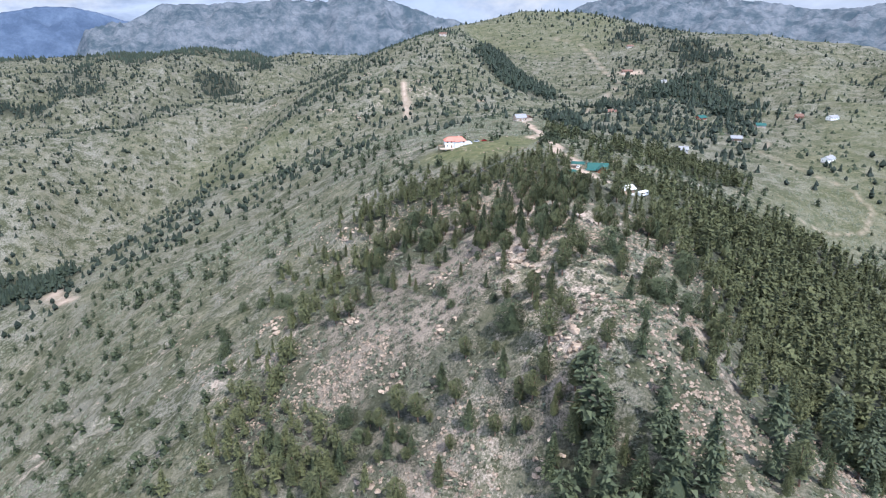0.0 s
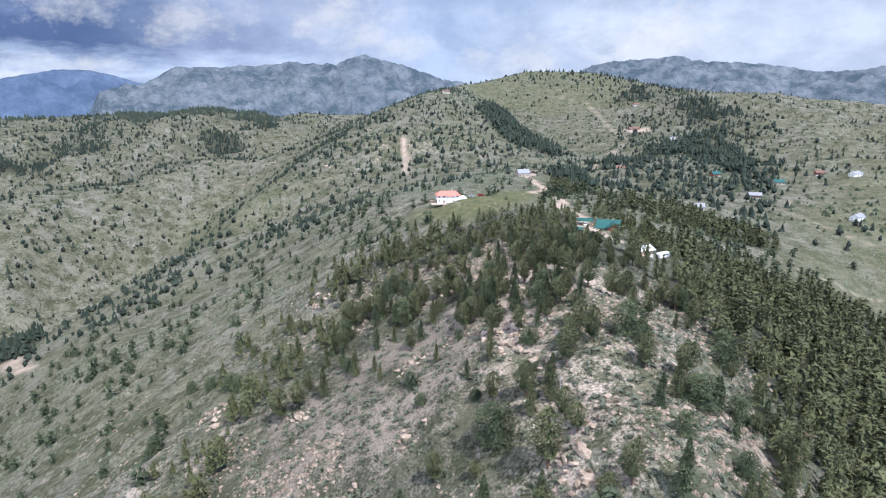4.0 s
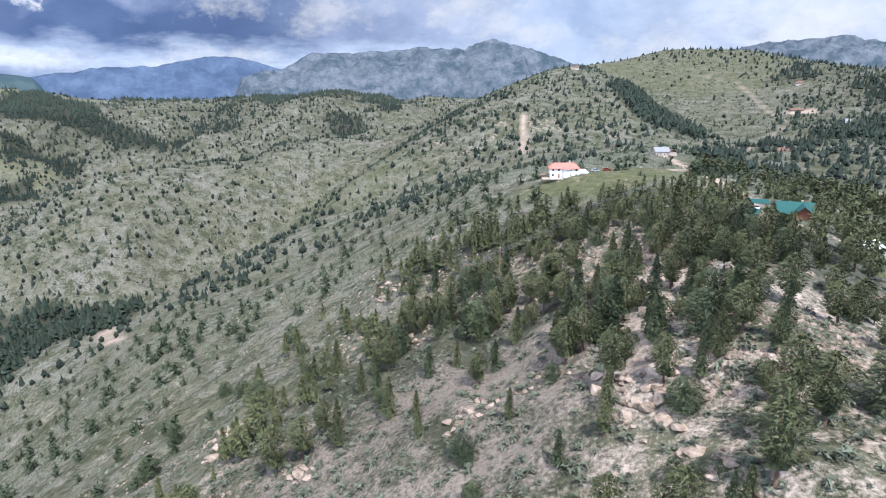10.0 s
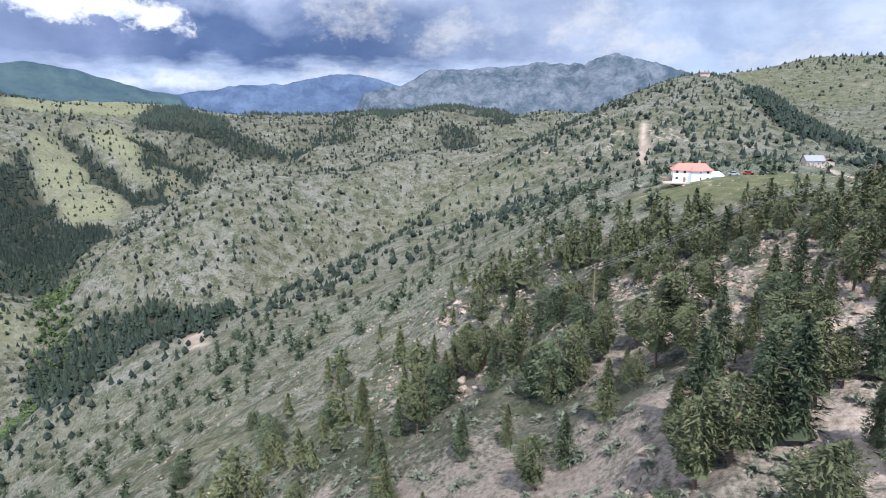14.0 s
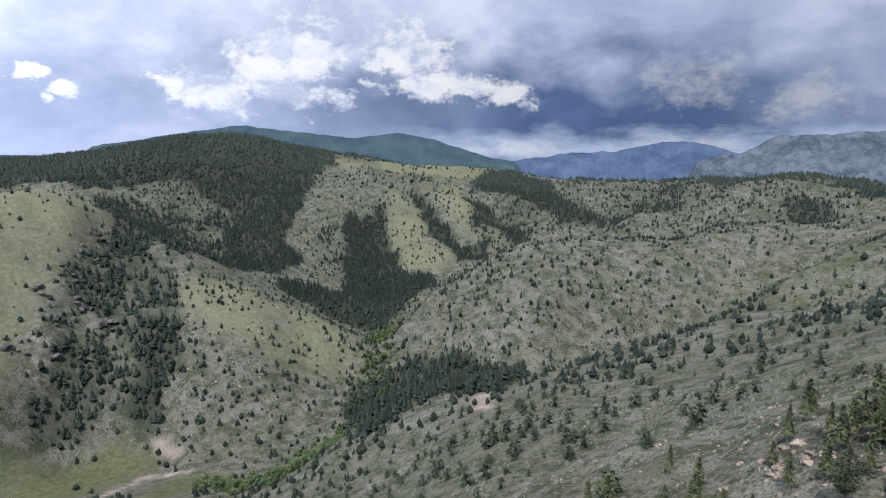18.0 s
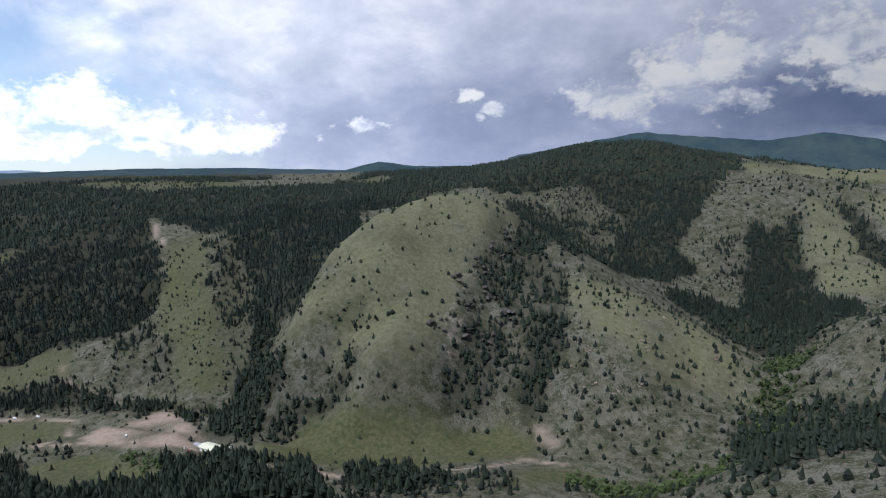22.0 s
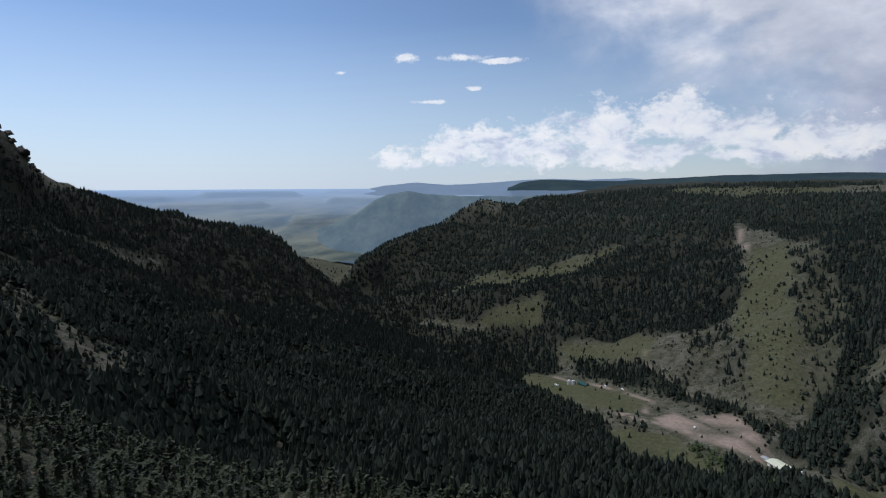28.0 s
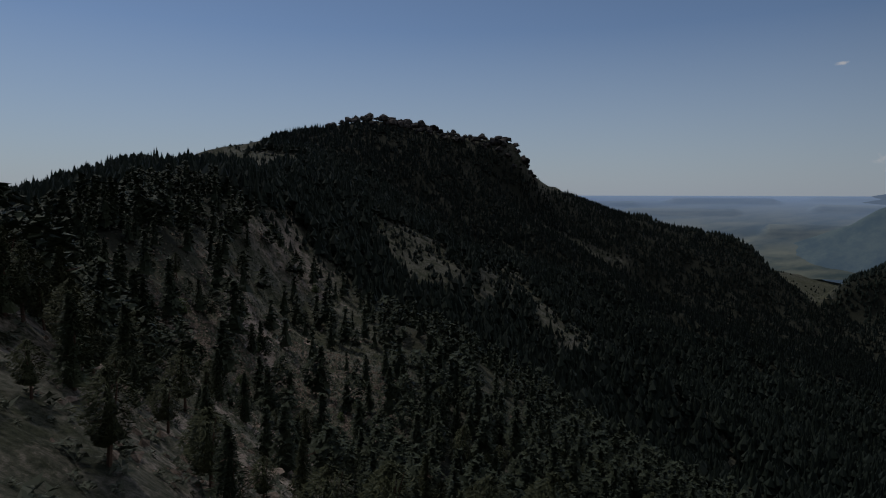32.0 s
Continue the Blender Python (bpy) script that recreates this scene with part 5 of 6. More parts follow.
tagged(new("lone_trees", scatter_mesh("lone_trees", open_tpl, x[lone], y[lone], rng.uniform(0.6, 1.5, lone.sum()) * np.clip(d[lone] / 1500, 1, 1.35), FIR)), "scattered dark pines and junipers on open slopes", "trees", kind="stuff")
print("far wood", len(x))
mid_tpl = [np.concatenate([tuft_template(55, 9.5, 2.7, "fir", 200 + k, 0.85), spire_template(3, 5, 9.0, 2.1, 210 + k)]) for k in range(5)] + [tuft_template(80, 8.5, 2.4, "pine", 220 + k, 0.95) for k in range(2)]
x, y, d = sample_plan(27000, 1, 480, wood_density, 6, 0.0, (0, 360))
thin = np.random.RandomState(3).rand(len(x)) < np.where(y < 150, 0.42, 1.0)
x, y = x[thin], y[thin]
NEAR_BOX = (-100, 118, 150, 425)
keep = ~((x > NEAR_BOX[0]) & (x < NEAR_BOX[1]) & (y > NEAR_BOX[2]) & (y < NEAR_BOX[3]))
x, y = x[keep], y[keep]
back = y < 170
close = back & (np.hypot(x - CENTRE[0], y - CENTRE[1]) < 290)
fine_tpl = [np.concatenate([tuft_template(260, 9.5, 2.6, "fir", 240 + k, 0.46), spire_template(4, 6, 9.2, 1.9, 250 + k)]) for k in range(4)] + [tuft_template(230, 8.8, 2.3, "pine", 260 + k, 0.52) for k in range(2)]
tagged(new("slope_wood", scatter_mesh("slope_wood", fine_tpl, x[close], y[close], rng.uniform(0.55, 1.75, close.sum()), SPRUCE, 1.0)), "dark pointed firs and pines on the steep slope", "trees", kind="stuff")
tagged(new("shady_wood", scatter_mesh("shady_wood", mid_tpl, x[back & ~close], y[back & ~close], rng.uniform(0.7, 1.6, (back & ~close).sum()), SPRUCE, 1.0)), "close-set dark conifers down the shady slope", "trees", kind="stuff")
print("slope", close.sum(), "shady", (back & ~close).sum())
x, y = x[~back], y[~back]
lone = wood_density(x, y) < 0.3
shrub_tpl = [np.concatenate([tuft_template(34, 5.0, 2.1, "bush" if k % 3 else "pine", 270 + k, 0.8), spire_template(2, 6, 4.4, 1.7, 280 + k, 0.02)]) for k in range(5)]
tagged(new("slope_junipers", scatter_mesh("slope_junipers", shrub_tpl, x[lone], y[lone], rng.uniform(0.5, 1.65, lone.sum()), JUNIPER)), "dark round junipers dotting the grassy slope", "trees", kind="stuff")
x, y = x[~lone], y[~lone]
tagged(new("near_wood", scatter_mesh("near_wood", mid_tpl, x, y, rng.uniform(0.6, 1.4, len(x)), PINE)), "green pines and firs on the near slopes", "trees", kind="stuff")
print("near wood", len(x))


def scrub_density(x, y):
    n = fbm(x, y, 70, 4, 141) + 0.6 * fbm(x, y, 320, 3, 147)
    o = np.clip(0.16 + n * 0.85, 0.02, 0.85)
    o = np.maximum(o + 0.3 * blob(x, y, 0, 240, 130, 190), 0.6 * inside(x, y, SLABS, 20))
    o = np.clip(o + 0.22 * np.clip((np.hypot(x, y - 215) - 600) / 300, 0, 1) * (y > 500), 0, 1)
    for poly in STRAW.values():
        o = o * (1 - 0.6 * inside(x, y, poly, 25))
    for poly in (*MEADOWS.values(), *BARE.values()):
        o = o * (1 - 0.93 * inside(x, y, poly, 15))
    for w, line in ROADS.values():
        o = o * (1 - along(x, y, line, w + 2))
    return o


bush_tpl = [np.concatenate([spire_template(1, 6, 1.25, 0.95, 300 + k, 0.0), tuft_template(3, 1.2, 0.7, "bush", 320 + k, 0.5, 0.5)]) for k in range(6)]
x, y, d = sample_plan(150000, 1, 560, scrub_density, 8, 0.35, (0, 360))
near = np.hypot(x - 10, (y - 225) * 0.8) < 150
sage_tpl = [tuft_template(24, 1.15, 0.9, "bush", 340 + k, 0.42, 0.4) for k in range(5)]
tagged(new("sagebrush", scatter_mesh("sagebrush", sage_tpl, x[near], y[near], rng.uniform(0.4, 1.25, near.sum()), SHRUB)), "grey-green sagebrush among the rocks of the ridge", "shrubs", kind="stuff")
x, y = x[~near], y[~near]
tagged(new("scrub", scatter_mesh("scrub", bush_tpl, x, y, rng.uniform(0.35, 1.3, len(x)), SHRUB)), "grey-green sagebrush and scrub on the slopes", "shrubs", kind="stuff")
print("scrub", len(x))
dot_tpl = [spire_template(1, 6, 2.6, 2.3, 400 + k, 0.0) for k in range(5)]
x, y, d = sample_plan(120000, 540, 2700, scrub_density, 9, 0.9, (25, 300))
tagged(new("far_scrub", scatter_mesh("far_scrub", dot_tpl, x, y, rng.uniform(0.4, 1.5, len(x)), JUNIPER)), "dark juniper and scrub dotting far slopes", "shrubs", kind="stuff")
print("far scrub", len(x))


def creek_density(x, y):
    return 0.9 * np.maximum(along(x, y, VALLEY_LINE, 34), along(x, y, [(-590, 500), (-560, 470), (-620, 420)], 30)) + 0.5 * along(x, y, [(-680, 60), (-740, -40), (-800, -120)], 26)


leaf_tpl = [tuft_template(34, 8, 3.4, "bush", 500 + k, 1.5) for k in range(3)]
x, y, d = sample_plan(26000, 500, 1100, creek_density, 10, 0.0, (100, 240))
tagged(new("creek_trees", scatter_mesh("creek_trees", leaf_tpl, x, y, rng.uniform(0.5, 1.2, len(x)), BRIGHT)), "bright green cottonwoods along the creek", "trees", kind="stuff")
print("creek", len(x))
# ---------------------------------------------------------------- shapes
def bm_box(sx, sy, sz, at=(0, 0, 0), bevel=0.0, turn=0.0):
    """A box standing on z = at.z, centred on at.x, at.y."""
    bm = bmesh.new()
    bmesh.ops.create_cube(bm, size=1.0)
    bmesh.ops.scale(bm, vec=(sx, sy, sz), verts=bm.verts)
    if bevel:
        bmesh.ops.bevel(bm, geom=bm.edges[:], offset=bevel, segments=2, affect="EDGES")
    bmesh.ops.rotate(bm, cent=(0, 0, 0), matrix=Matrix.Rotation(radians(turn), 3, "Z"), verts=bm.verts)
    bmesh.ops.translate(bm, vec=(at[0], at[1], at[2] + sz / 2), verts=bm.verts)
    return bm


def bm_tube(r0, r1, h, at=(0, 0, 0), sides=10):
    bm = bmesh.new()
    bmesh.ops.create_cone(bm, cap_ends=True, segments=sides, radius1=r0, radius2=r1, depth=h)
    bmesh.ops.translate(bm, vec=(at[0], at[1], at[2] + h / 2), verts=bm.verts)
    return bm


def bm_gable(sx, sy, h, at=(0, 0, 0), over=0.6, thick=0.22, hip=0.0, along_y=False):
    """A pitched roof over a plan sx by sy, ridge along x; hip draws the ridge's ends in."""
    bm = bmesh.new()
    a, b = sx / 2 + over, sy / 2 + over
    r = a - hip
    drop = -over * h / (sy / 2)
    low = [(-a, -b, drop), (a, -b, drop), (a, b, drop), (-a, b, drop)]
    ridge = [(-r, 0, h), (r, 0, h)]
    v = [bm.verts.new(p) for p in low + ridge] + [bm.verts.new((p[0], p[1], p[2] - thick)) for p in low + ridge]
    faces = [(0, 1, 5, 4), (2, 3, 4, 5), (7, 6, 10, 11), (9, 8, 11, 10), (1, 0, 6, 7), (3, 2, 8, 9)]
    if hip:
        faces += [(1, 2, 5), (3, 0, 4), (8, 7, 11), (6, 9, 10), (2, 1, 7, 8), (0, 3, 9, 6)]
    else:
        faces += [(0, 4, 10, 6), (4, 3, 9, 10), (2, 5, 11, 8), (5, 1, 7, 11)]
    for f in faces:
        bm.faces.new([v[k] for k in f])
    if along_y:
        bmesh.ops.rotate(bm, cent=(0, 0, 0), matrix=Matrix.Rotation(radians(90), 3, "Z"), verts=bm.verts)
    bmesh.ops.translate(bm, vec=at, verts=bm.verts)
    bmesh.ops.recalc_face_normals(bm, faces=bm.faces)
    return bm


def bm_gable_end(sy, h, thick, at, along_y=False):
    bm = bmesh.new()
    p = [(0, -sy / 2, 0), (0, sy / 2, 0), (0, 0, h)]
    v = [bm.verts.new((x + s * thick / 2, y, z)) for s in (-1, 1) for x, y, z in p]
    for f in ((0, 2, 1), (3, 4, 5), (0, 1, 4, 3), (1, 2, 5, 4), (2, 0, 3, 5)):
        bm.faces.new([v[k] for k in f])
    if along_y:
        bmesh.ops.rotate(bm, cent=(0, 0, 0), matrix=Matrix.Rotation(radians(90), 3, "Z"), verts=bm.verts)
    bmesh.ops.translate(bm, vec=at, verts=bm.verts)
    bmesh.ops.recalc_face_normals(bm, faces=bm.faces)
    return bm


def thing(name, x, y, turn, label, category, group="", lift=0.0):
    ob = new(name)
    ob.matrix_basis = pose(x, y, float(ground_z(np.array([x]), np.array([y]))[0]) + lift, 0, 0, turn)
    ob.empty_display_size = 0.5
    return tagged(ob, label, category, group)


def rock_mesh(name, seed, flat=1.0, sharp=0.28):
    """An angular boulder about 2 m across: the hull of a few scattered corners, its edges worn."""
    r = random.Random(seed)
    bm = bmesh.new()
    for _ in range(15):
        v = Vector((r.gauss(0, 1), r.gauss(0, 1), r.gauss(0, 1))).normalized() * r.uniform(0.75, 1.1)
        bm.verts.new((v.x, v.y, v.z * flat))
    made = bmesh.ops.convex_hull(bm, input=bm.verts)
    bmesh.ops.delete(bm, geom=[g for g in made["geom_interior"] if isinstance(g, bmesh.types.BMVert)], context="VERTS")
    bmesh.ops.bevel(bm, geom=bm.edges[:], offset=0.05, segments=1, affect="EDGES")
    me = bpy.data.meshes.new(name)
    bm.to_mesh(me)
    bm.free()
    return me


def rock_material(name, dark, mid, light):
    m, nt, b = shader(name)
    N, L = nt.nodes.new, nt.links.new
    co, oi = N("ShaderNodeTexCoord"), N("ShaderNodeObjectInfo")
    n1, n2 = N("ShaderNodeTexNoise"), N("ShaderNodeTexNoise")
    for n, s in ((n1, 0.9), (n2, 5.0)):
        n.inputs["Scale"].default_value, n.inputs["Detail"].default_value, n.inputs["Roughness"].default_value = s, 8, 0.68
        L(co.outputs["Object"], n.inputs["Vector"])
    a = N("ShaderNodeMath")
    a.operation = "ADD"
    L(n1.outputs[0], a.inputs[0])
    s = N("ShaderNodeMath")
    s.operation = "MULTIPLY_ADD"
    s.inputs[1].default_value, s.inputs[2].default_value = 0.24, -0.12
    L(oi.outputs["Random"], s.inputs[0]), L(s.outputs[0], a.inputs[1])
    r = N("ShaderNodeValToRGB")
    r.color_ramp.elements.new(0.5)
    for e, (p, c) in zip(r.color_ramp.elements, ((0.32, dark), (0.5, mid), (0.7, light))):
        e.position, e.color = p, (*c, 1)
    L(a.outputs[0], r.inputs[0]), L(r.outputs[0], b.inputs["Base Color"])
    bp = N("ShaderNodeBump")
    bp.inputs["Strength"].default_value, bp.inputs["Distance"].default_value = 0.7, 0.25
    L(n2.outputs[0], bp.inputs["Height"]), L(bp.outputs[0], b.inputs["Normal"])
    return m


GRANITE = rock_material("pink_granite", (0.10, 0.075, 0.055), (0.27, 0.208, 0.16), (0.41, 0.325, 0.26))
CRAG = rock_material("dark_crag", (0.030, 0.027, 0.026), (0.085, 0.075, 0.066), (0.15, 0.13, 0.115))
WHITE = plain("white_stucco", (0.78, 0.76, 0.72), 0.85, 0, 0.06, 0.8)
TERRACOTTA = plain("terracotta_tiles", (0.46, 0.165, 0.125), 0.8, 0, 0.2, 2.5, 0.3)
TEAL = plain("teal_metal_roof", (0.018, 0.080, 0.072), 0.55, 0.1, 0.14, 0.7)
LOGS = plain("red_brown_logs", (0.24, 0.085, 0.05), 0.75, 0, 0.25, 2.0, 0.3)
GREY_ROOF = plain("grey_shingles", (0.22, 0.22, 0.23), 0.9, 0, 0.2, 1.5, 0.3)
BROWN_ROOF = plain("brown_shingles", (0.15, 0.085, 0.065), 0.9, 0, 0.2, 1.5, 0.3)
STONE = plain("tan_stone_wall", (0.36, 0.29, 0.23), 0.9, 0, 0.25, 1.6, 0.4)
TIMBER = plain("weathered_timber", (0.20, 0.13, 0.09), 0.9, 0, 0.3, 2.0, 0.3)
CREAM = plain("cream_metal_roof", (0.72, 0.73, 0.55), 0.5, 0.1, 0.06, 0.4)
OLIVE = plain("olive_metal_wall", (0.20, 0.21, 0.13), 0.6, 0.1, 0.08, 0.6)
PALE = plain("white_paint", (0.80, 0.80, 0.79), 0.5, 0, 0.04, 1.0)
BLUE_TANK = plain("blue_plastic_tank", (0.16, 0.26, 0.40), 0.5, 0, 0.08, 1.0)
CONCRETE = plain("concrete", (0.42, 0.40, 0.37), 0.9, 0, 0.15, 1.0)
TYRE = plain("tyre_rubber", (0.02, 0.02, 0.02), 0.9, 0, 0.2, 3.0)
CAR_BLUE = plain("blue_car_paint", (0.06, 0.11, 0.22), 0.35, 0.3, 0.05, 1.0)
CAR_RED = plain("red_car_paint", (0.30, 0.04, 0.03), 0.35, 0.2, 0.05, 1.0)
CAR_SILVER = plain("silver_car_paint", (0.45, 0.46, 0.48), 0.35, 0.5, 0.05, 1.0)
WIRE = plain("wire", (0.22, 0.22, 0.23), 0.5, 0.6, 0.1, 2.0)
DEADWOOD = plain("grey_dead_wood", (0.33, 0.30, 0.27), 0.9, 0, 0.25, 2.0)
glass, gnt, gb = shader("window_glass")
gb.inputs["Base Color"].default_value, gb.inputs["Roughness"].default_value, gb.inputs["Specular IOR Level"].default_value = (0.02, 0.025, 0.03, 1), 0.08, 0.6
GLASS = glass

# ---------------------------------------------------------------- houses
def add_window(ob, x, y, z, w, h, face):
    """A framed window set on a wall: face is the side it looks to (+x, -x, +y, -y)."""
    sx, sy = (0.14, w) if face in ("+x", "-x") else (w, 0.14)
    frame_ob = part("window", bm_box(sx, sy, h, (x, y, z), 0.02), PALE, ob, "white-framed window")
    inset = 0.03
    gx, gy = (0.15, w - 0.24) if face in ("+x", "-x") else (w - 0.24, 0.15)
    ox = inset if face == "+x" else -inset if face == "-x" else 0
    oy = inset if face == "+y" else -inset if face == "-y" else 0
    part("pane", bm_box(gx, gy, h - 0.24, (x + ox, y + oy, z + 0.12)), GLASS, frame_ob)


def house(name, x, y, turn, label, w, d, wall_h, roof_h, wall, roof, storeys=1, hip=0.0, chimney=True, group="", windows=4):
    ob = thing(name, x, y, turn, label, "house", group, -0.4)
    part("foundation", bm_box(w + 0.2, d + 0.2, 3.0, (0, 0, -2.6)), CONCRETE, ob)
    part("wall", bm_box(w, d, wall_h, (0, 0, 0.4), 0.03), wall, ob)
    part("roof", bm_gable(w, d, roof_h, (0, 0, wall_h + 0.42), 0.7, 0.25, hip), roof, ob)
    if not hip:
        for s in (-1, 1):
            part("gable", bm_gable_end(d, roof_h - 0.2, 0.2, (s * (w / 2 - 0.1), 0, wall_h + 0.4)), wall, ob)
    for st in range(storeys):
        z = 1.3 + st * 2.7
        for k in range(windows):
            wx = -w / 2 + (k + 0.5) * w / windows
            for s, face in ((-1, "-y"), (1, "+y")):
                if st == 0 and k == 1 and s < 0:
                    door = part("door", bm_box(1.1, 0.16, 2.1, (wx, s * d / 2, 0.42), 0.02), TIMBER, ob, "dark wooden door")
                    part("handle", bm_box(0.06, 0.08, 0.14, (wx + 0.4, s * (d / 2 + 0.09), 1.4), 0.01), CAR_SILVER, door)
                    continue
                add_window(ob, wx, s * d / 2, z, 1.3, 1.3, face)
        for s, face in ((-1, "-x"), (1, "+x")):
            for wy in (-d / 4, d / 4):
                add_window(ob, s * w / 2, wy, z, 1.3, 1.3, face)
    if chimney:
        ch = part("chimney", bm_box(0.9, 0.9, 2.2, (w * 0.2, 0.6, wall_h + roof_h * 0.6), 0.03), STONE, ob)
        part("chimney_cap", bm_box(1.1, 1.1, 0.15, (w * 0.2, 0.6, wall_h + roof_h * 0.6 + 2.2), 0.02), CONCRETE, ch)
    return ob


villa = house("villa", 9, 475, 8, "white two-storey house with a red tiled roof on a grassy knoll", 15.5, 8.5, 5.4, 2.3, WHITE, TERRACOTTA, 2, 3.0, True, "", 5)
part("wing", bm_box(5.0, 6.0, 3.0, (9.9, -0.4, 0.4), 0.03), WHITE, villa)
part("wing_roof", bm_gable(5.0, 6.0, 1.3, (9.9, -0.4, 3.42), 0.5, 0.2, 1.5), PALE, villa, "white flat-pitched roof")
part("bay", bm_box(3.4, 2.0, 5.2, (1.2, -5.1, 0.4), 0.03), WHITE, villa)
part("bay_roof", bm_gable(3.4, 4.4, 1.4, (1.2, -4.2, 5.62), 0.5, 0.2, 1.2), TERRACOTTA, villa)
deck = part("deck", bm_box(5.0, 4.0, 0.25, (-10.0, -0.5, 1.6), 0.02), TIMBER, villa, "brown timber deck")
for px_, py_ in ((-12.2, -2.2), (-12.2, 1.2), (-7.9, -2.2), (-7.9, 1.2)):
    part("deck_post", bm_box(0.2, 0.2, 3.6, (px_, py_, -1.9)), TIMBER, deck)
part("terrace", bm_box(24, 6.0, 0.5, (0, -6.0, -0.1), 0.05), STONE, villa, "tan stone terrace")

lodge = house("log_lodge", 94, 374, -12, "red-brown log house with a teal metal roof among pines", 15, 9, 3.6, 3.4, LOGS, TEAL, 1, 0.0, True, "", 4)
part("cross_wing", bm_box(7.0, 7.0, 3.6, (3.2, -6.5, 0.4), 0.03), LOGS, lodge)
part("cross_roof", bm_gable(10.0, 7.0, 3.0, (3.2, -5.8, 4.02), 0.7, 0.25, 0.0, True), TEAL, lodge)
part("cross_gable", bm_gable_end(7.0, 2.8, 0.2, (3.2, -9.9, 4.0), True), LOGS, lodge)
part("porch_roof", bm_gable(7.0, 4.5, 1.4, (-5.5, -6.0, 3.2), 0.4, 0.2, 1.2), TEAL, lodge)
for px_ in (-8.6, -5.5, -2.4):
    part("porch_post", bm_box(0.25, 0.25, 3.3, (px_, -7.9, 0.0)), LOGS, lodge)
lodge.matrix_basis = lodge.matrix_basis @ Matrix.Diagonal((0.78, 0.78, 0.78, 1))
carport = thing("carport", 84, 385, -12, "small open carport with a teal metal roof", "carport", lift=-0.3)
part("roof", bm_gable(7.5, 5.0, 1.0, (0, 0, 2.9), 0.4, 0.18), TEAL, carport)
for sx_ in (-3.4, 3.4):
    for sy_ in (-2.2, 2.2):
        part("post", bm_box(0.22, 0.22, 3.4, (sx_, sy_, -0.4)), TIMBER, carport)

manor = house("stone_house", 88, 722, 20, "tan stone house with grey and brown gabled roofs", 13, 9, 4.2, 3.4, STONE, GREY_ROOF, 1, 0.0, True, "", 4)
part("garage", bm_box(8, 8, 3.4, (9.5, -1.0, 0.2), 0.03), STONE, manor)
part("garage_roof", bm_gable(8, 8, 2.6, (9.5, -1.0, 3.62), 0.6, 0.22, 0.0, True), BROWN_ROOF, manor)
house("summit_house", 0, 1353, 15, "tan house with a brown roof on the summit", 15, 8, 4.0, 2.0, STONE, BROWN_ROOF, 1, 0.0, True, "hillside houses", 4)
for hx, hy, ht, hw, hd, wall_m, roof_m, words in (
        (504, 818, 20, 14, 8, WHITE, GREY_ROOF, "white house with a grey roof on the open slope"),
        (476, 846, -10, 9, 7, LOGS, BROWN_ROOF, "small red-brown house beside a white one"),
        (412, 662, 35, 15, 8, WHITE, GREY_ROOF, "long white house with a grey roof below the road"),
        (255, 664, -15, 12, 8, CONCRETE, GREY_ROOF, "grey house with a grey roof among pines"),
        (233, 880, 5, 13, 7, LOGS, BROWN_ROOF, "red-brown barn-like house among pines"),
        (344, 843, 25, 12, 8, LOGS, TEAL, "red house with a teal roof by the bend"),
        (414, 822, -5, 12, 8, STONE, TEAL, "tan house with a teal roof among pines"),
        (389, 1368, 0, 22, 10, TIMBER, BROWN_ROOF, "large dark timber house on cut red ground"),
        (448, 1570, 10, 16, 9, STONE, BROWN_ROOF, "tan house with a brown roof near the ridge"),
        (424, 1238, 30, 11, 7, WHITE, GREY_ROOF, "small white house among pines"),
        (346, 738, -20, 12, 8, TIMBER, GREY_ROOF, "brown timber house with a grey roof")):
    house("hill_house", hx, hy, ht, words, hw, hd, 3.4, 2.6, wall_m, roof_m, 1, 0.0, True, "hillside houses", 3)

# ---------------------------------------------------------------- ranch buildings in the valley
barn = thing("metal_shed", -800, -16, 60, "large olive metal shed with a cream roof by the valley road", "shed", lift=-0.4)
part("wall", bm_box(26, 17, 7.0, (0, 0, -1.0), 0.05), OLIVE, barn)
part("roof", bm_gable(26, 17, 1.9, (0, 0, 6.05), 0.5, 0.25), CREAM, barn)
for s in (-1, 1):
    part("gable", bm_gable_end(17, 1.8, 0.2, (s * 12.9, 0, 6.0)), OLIVE, barn)
for k in range(3):
    part("roller_door", bm_box(4.0, 0.2, 4.4, (-8 + 8 * k, -8.5, 0.3), 0.03), PALE, barn, "white roller door")
part("roof_vent", bm_box(1.2, 1.2, 0.8, (-3, 1.0, 7.7), 0.05), CREAM, barn)
tank = thing("water_tank", -780, 0, 0, "blue upright plastic water tank beside the shed", "tank", lift=-0.2)
part("body", bm_tube(3.0, 3.0, 5.0, (0, 0, 0), 20), BLUE_TANK, tank)
part("lid", bm_tube(3.05, 1.2, 0.7, (0, 0, 5.0), 20), PALE, tank)
lean = thing("store_shed", -822, -38, 60, "low grey store shed against the cream-roofed shed", "shed", lift=-0.3)
part("wall", bm_box(14, 7, 3.6, (0, 0, -0.6), 0.04), CONCRETE, lean)
part("roof", bm_gable(14, 7, 0.7, (0, 0, 3.05), 0.3, 0.2), CAR_SILVER, lean)
hall = thing("long_barn", -1096, -496, 68, "long low barn with a teal metal roof at the field's edge", "barn", lift=-0.3)
part("wall", bm_box(30, 11, 4.2, (0, 0, -0.6), 0.05), TEAL, hall)
part("roof", bm_gable(30, 11, 2.2, (0, 0, 3.65), 0.5, 0.25), TEAL, hall)
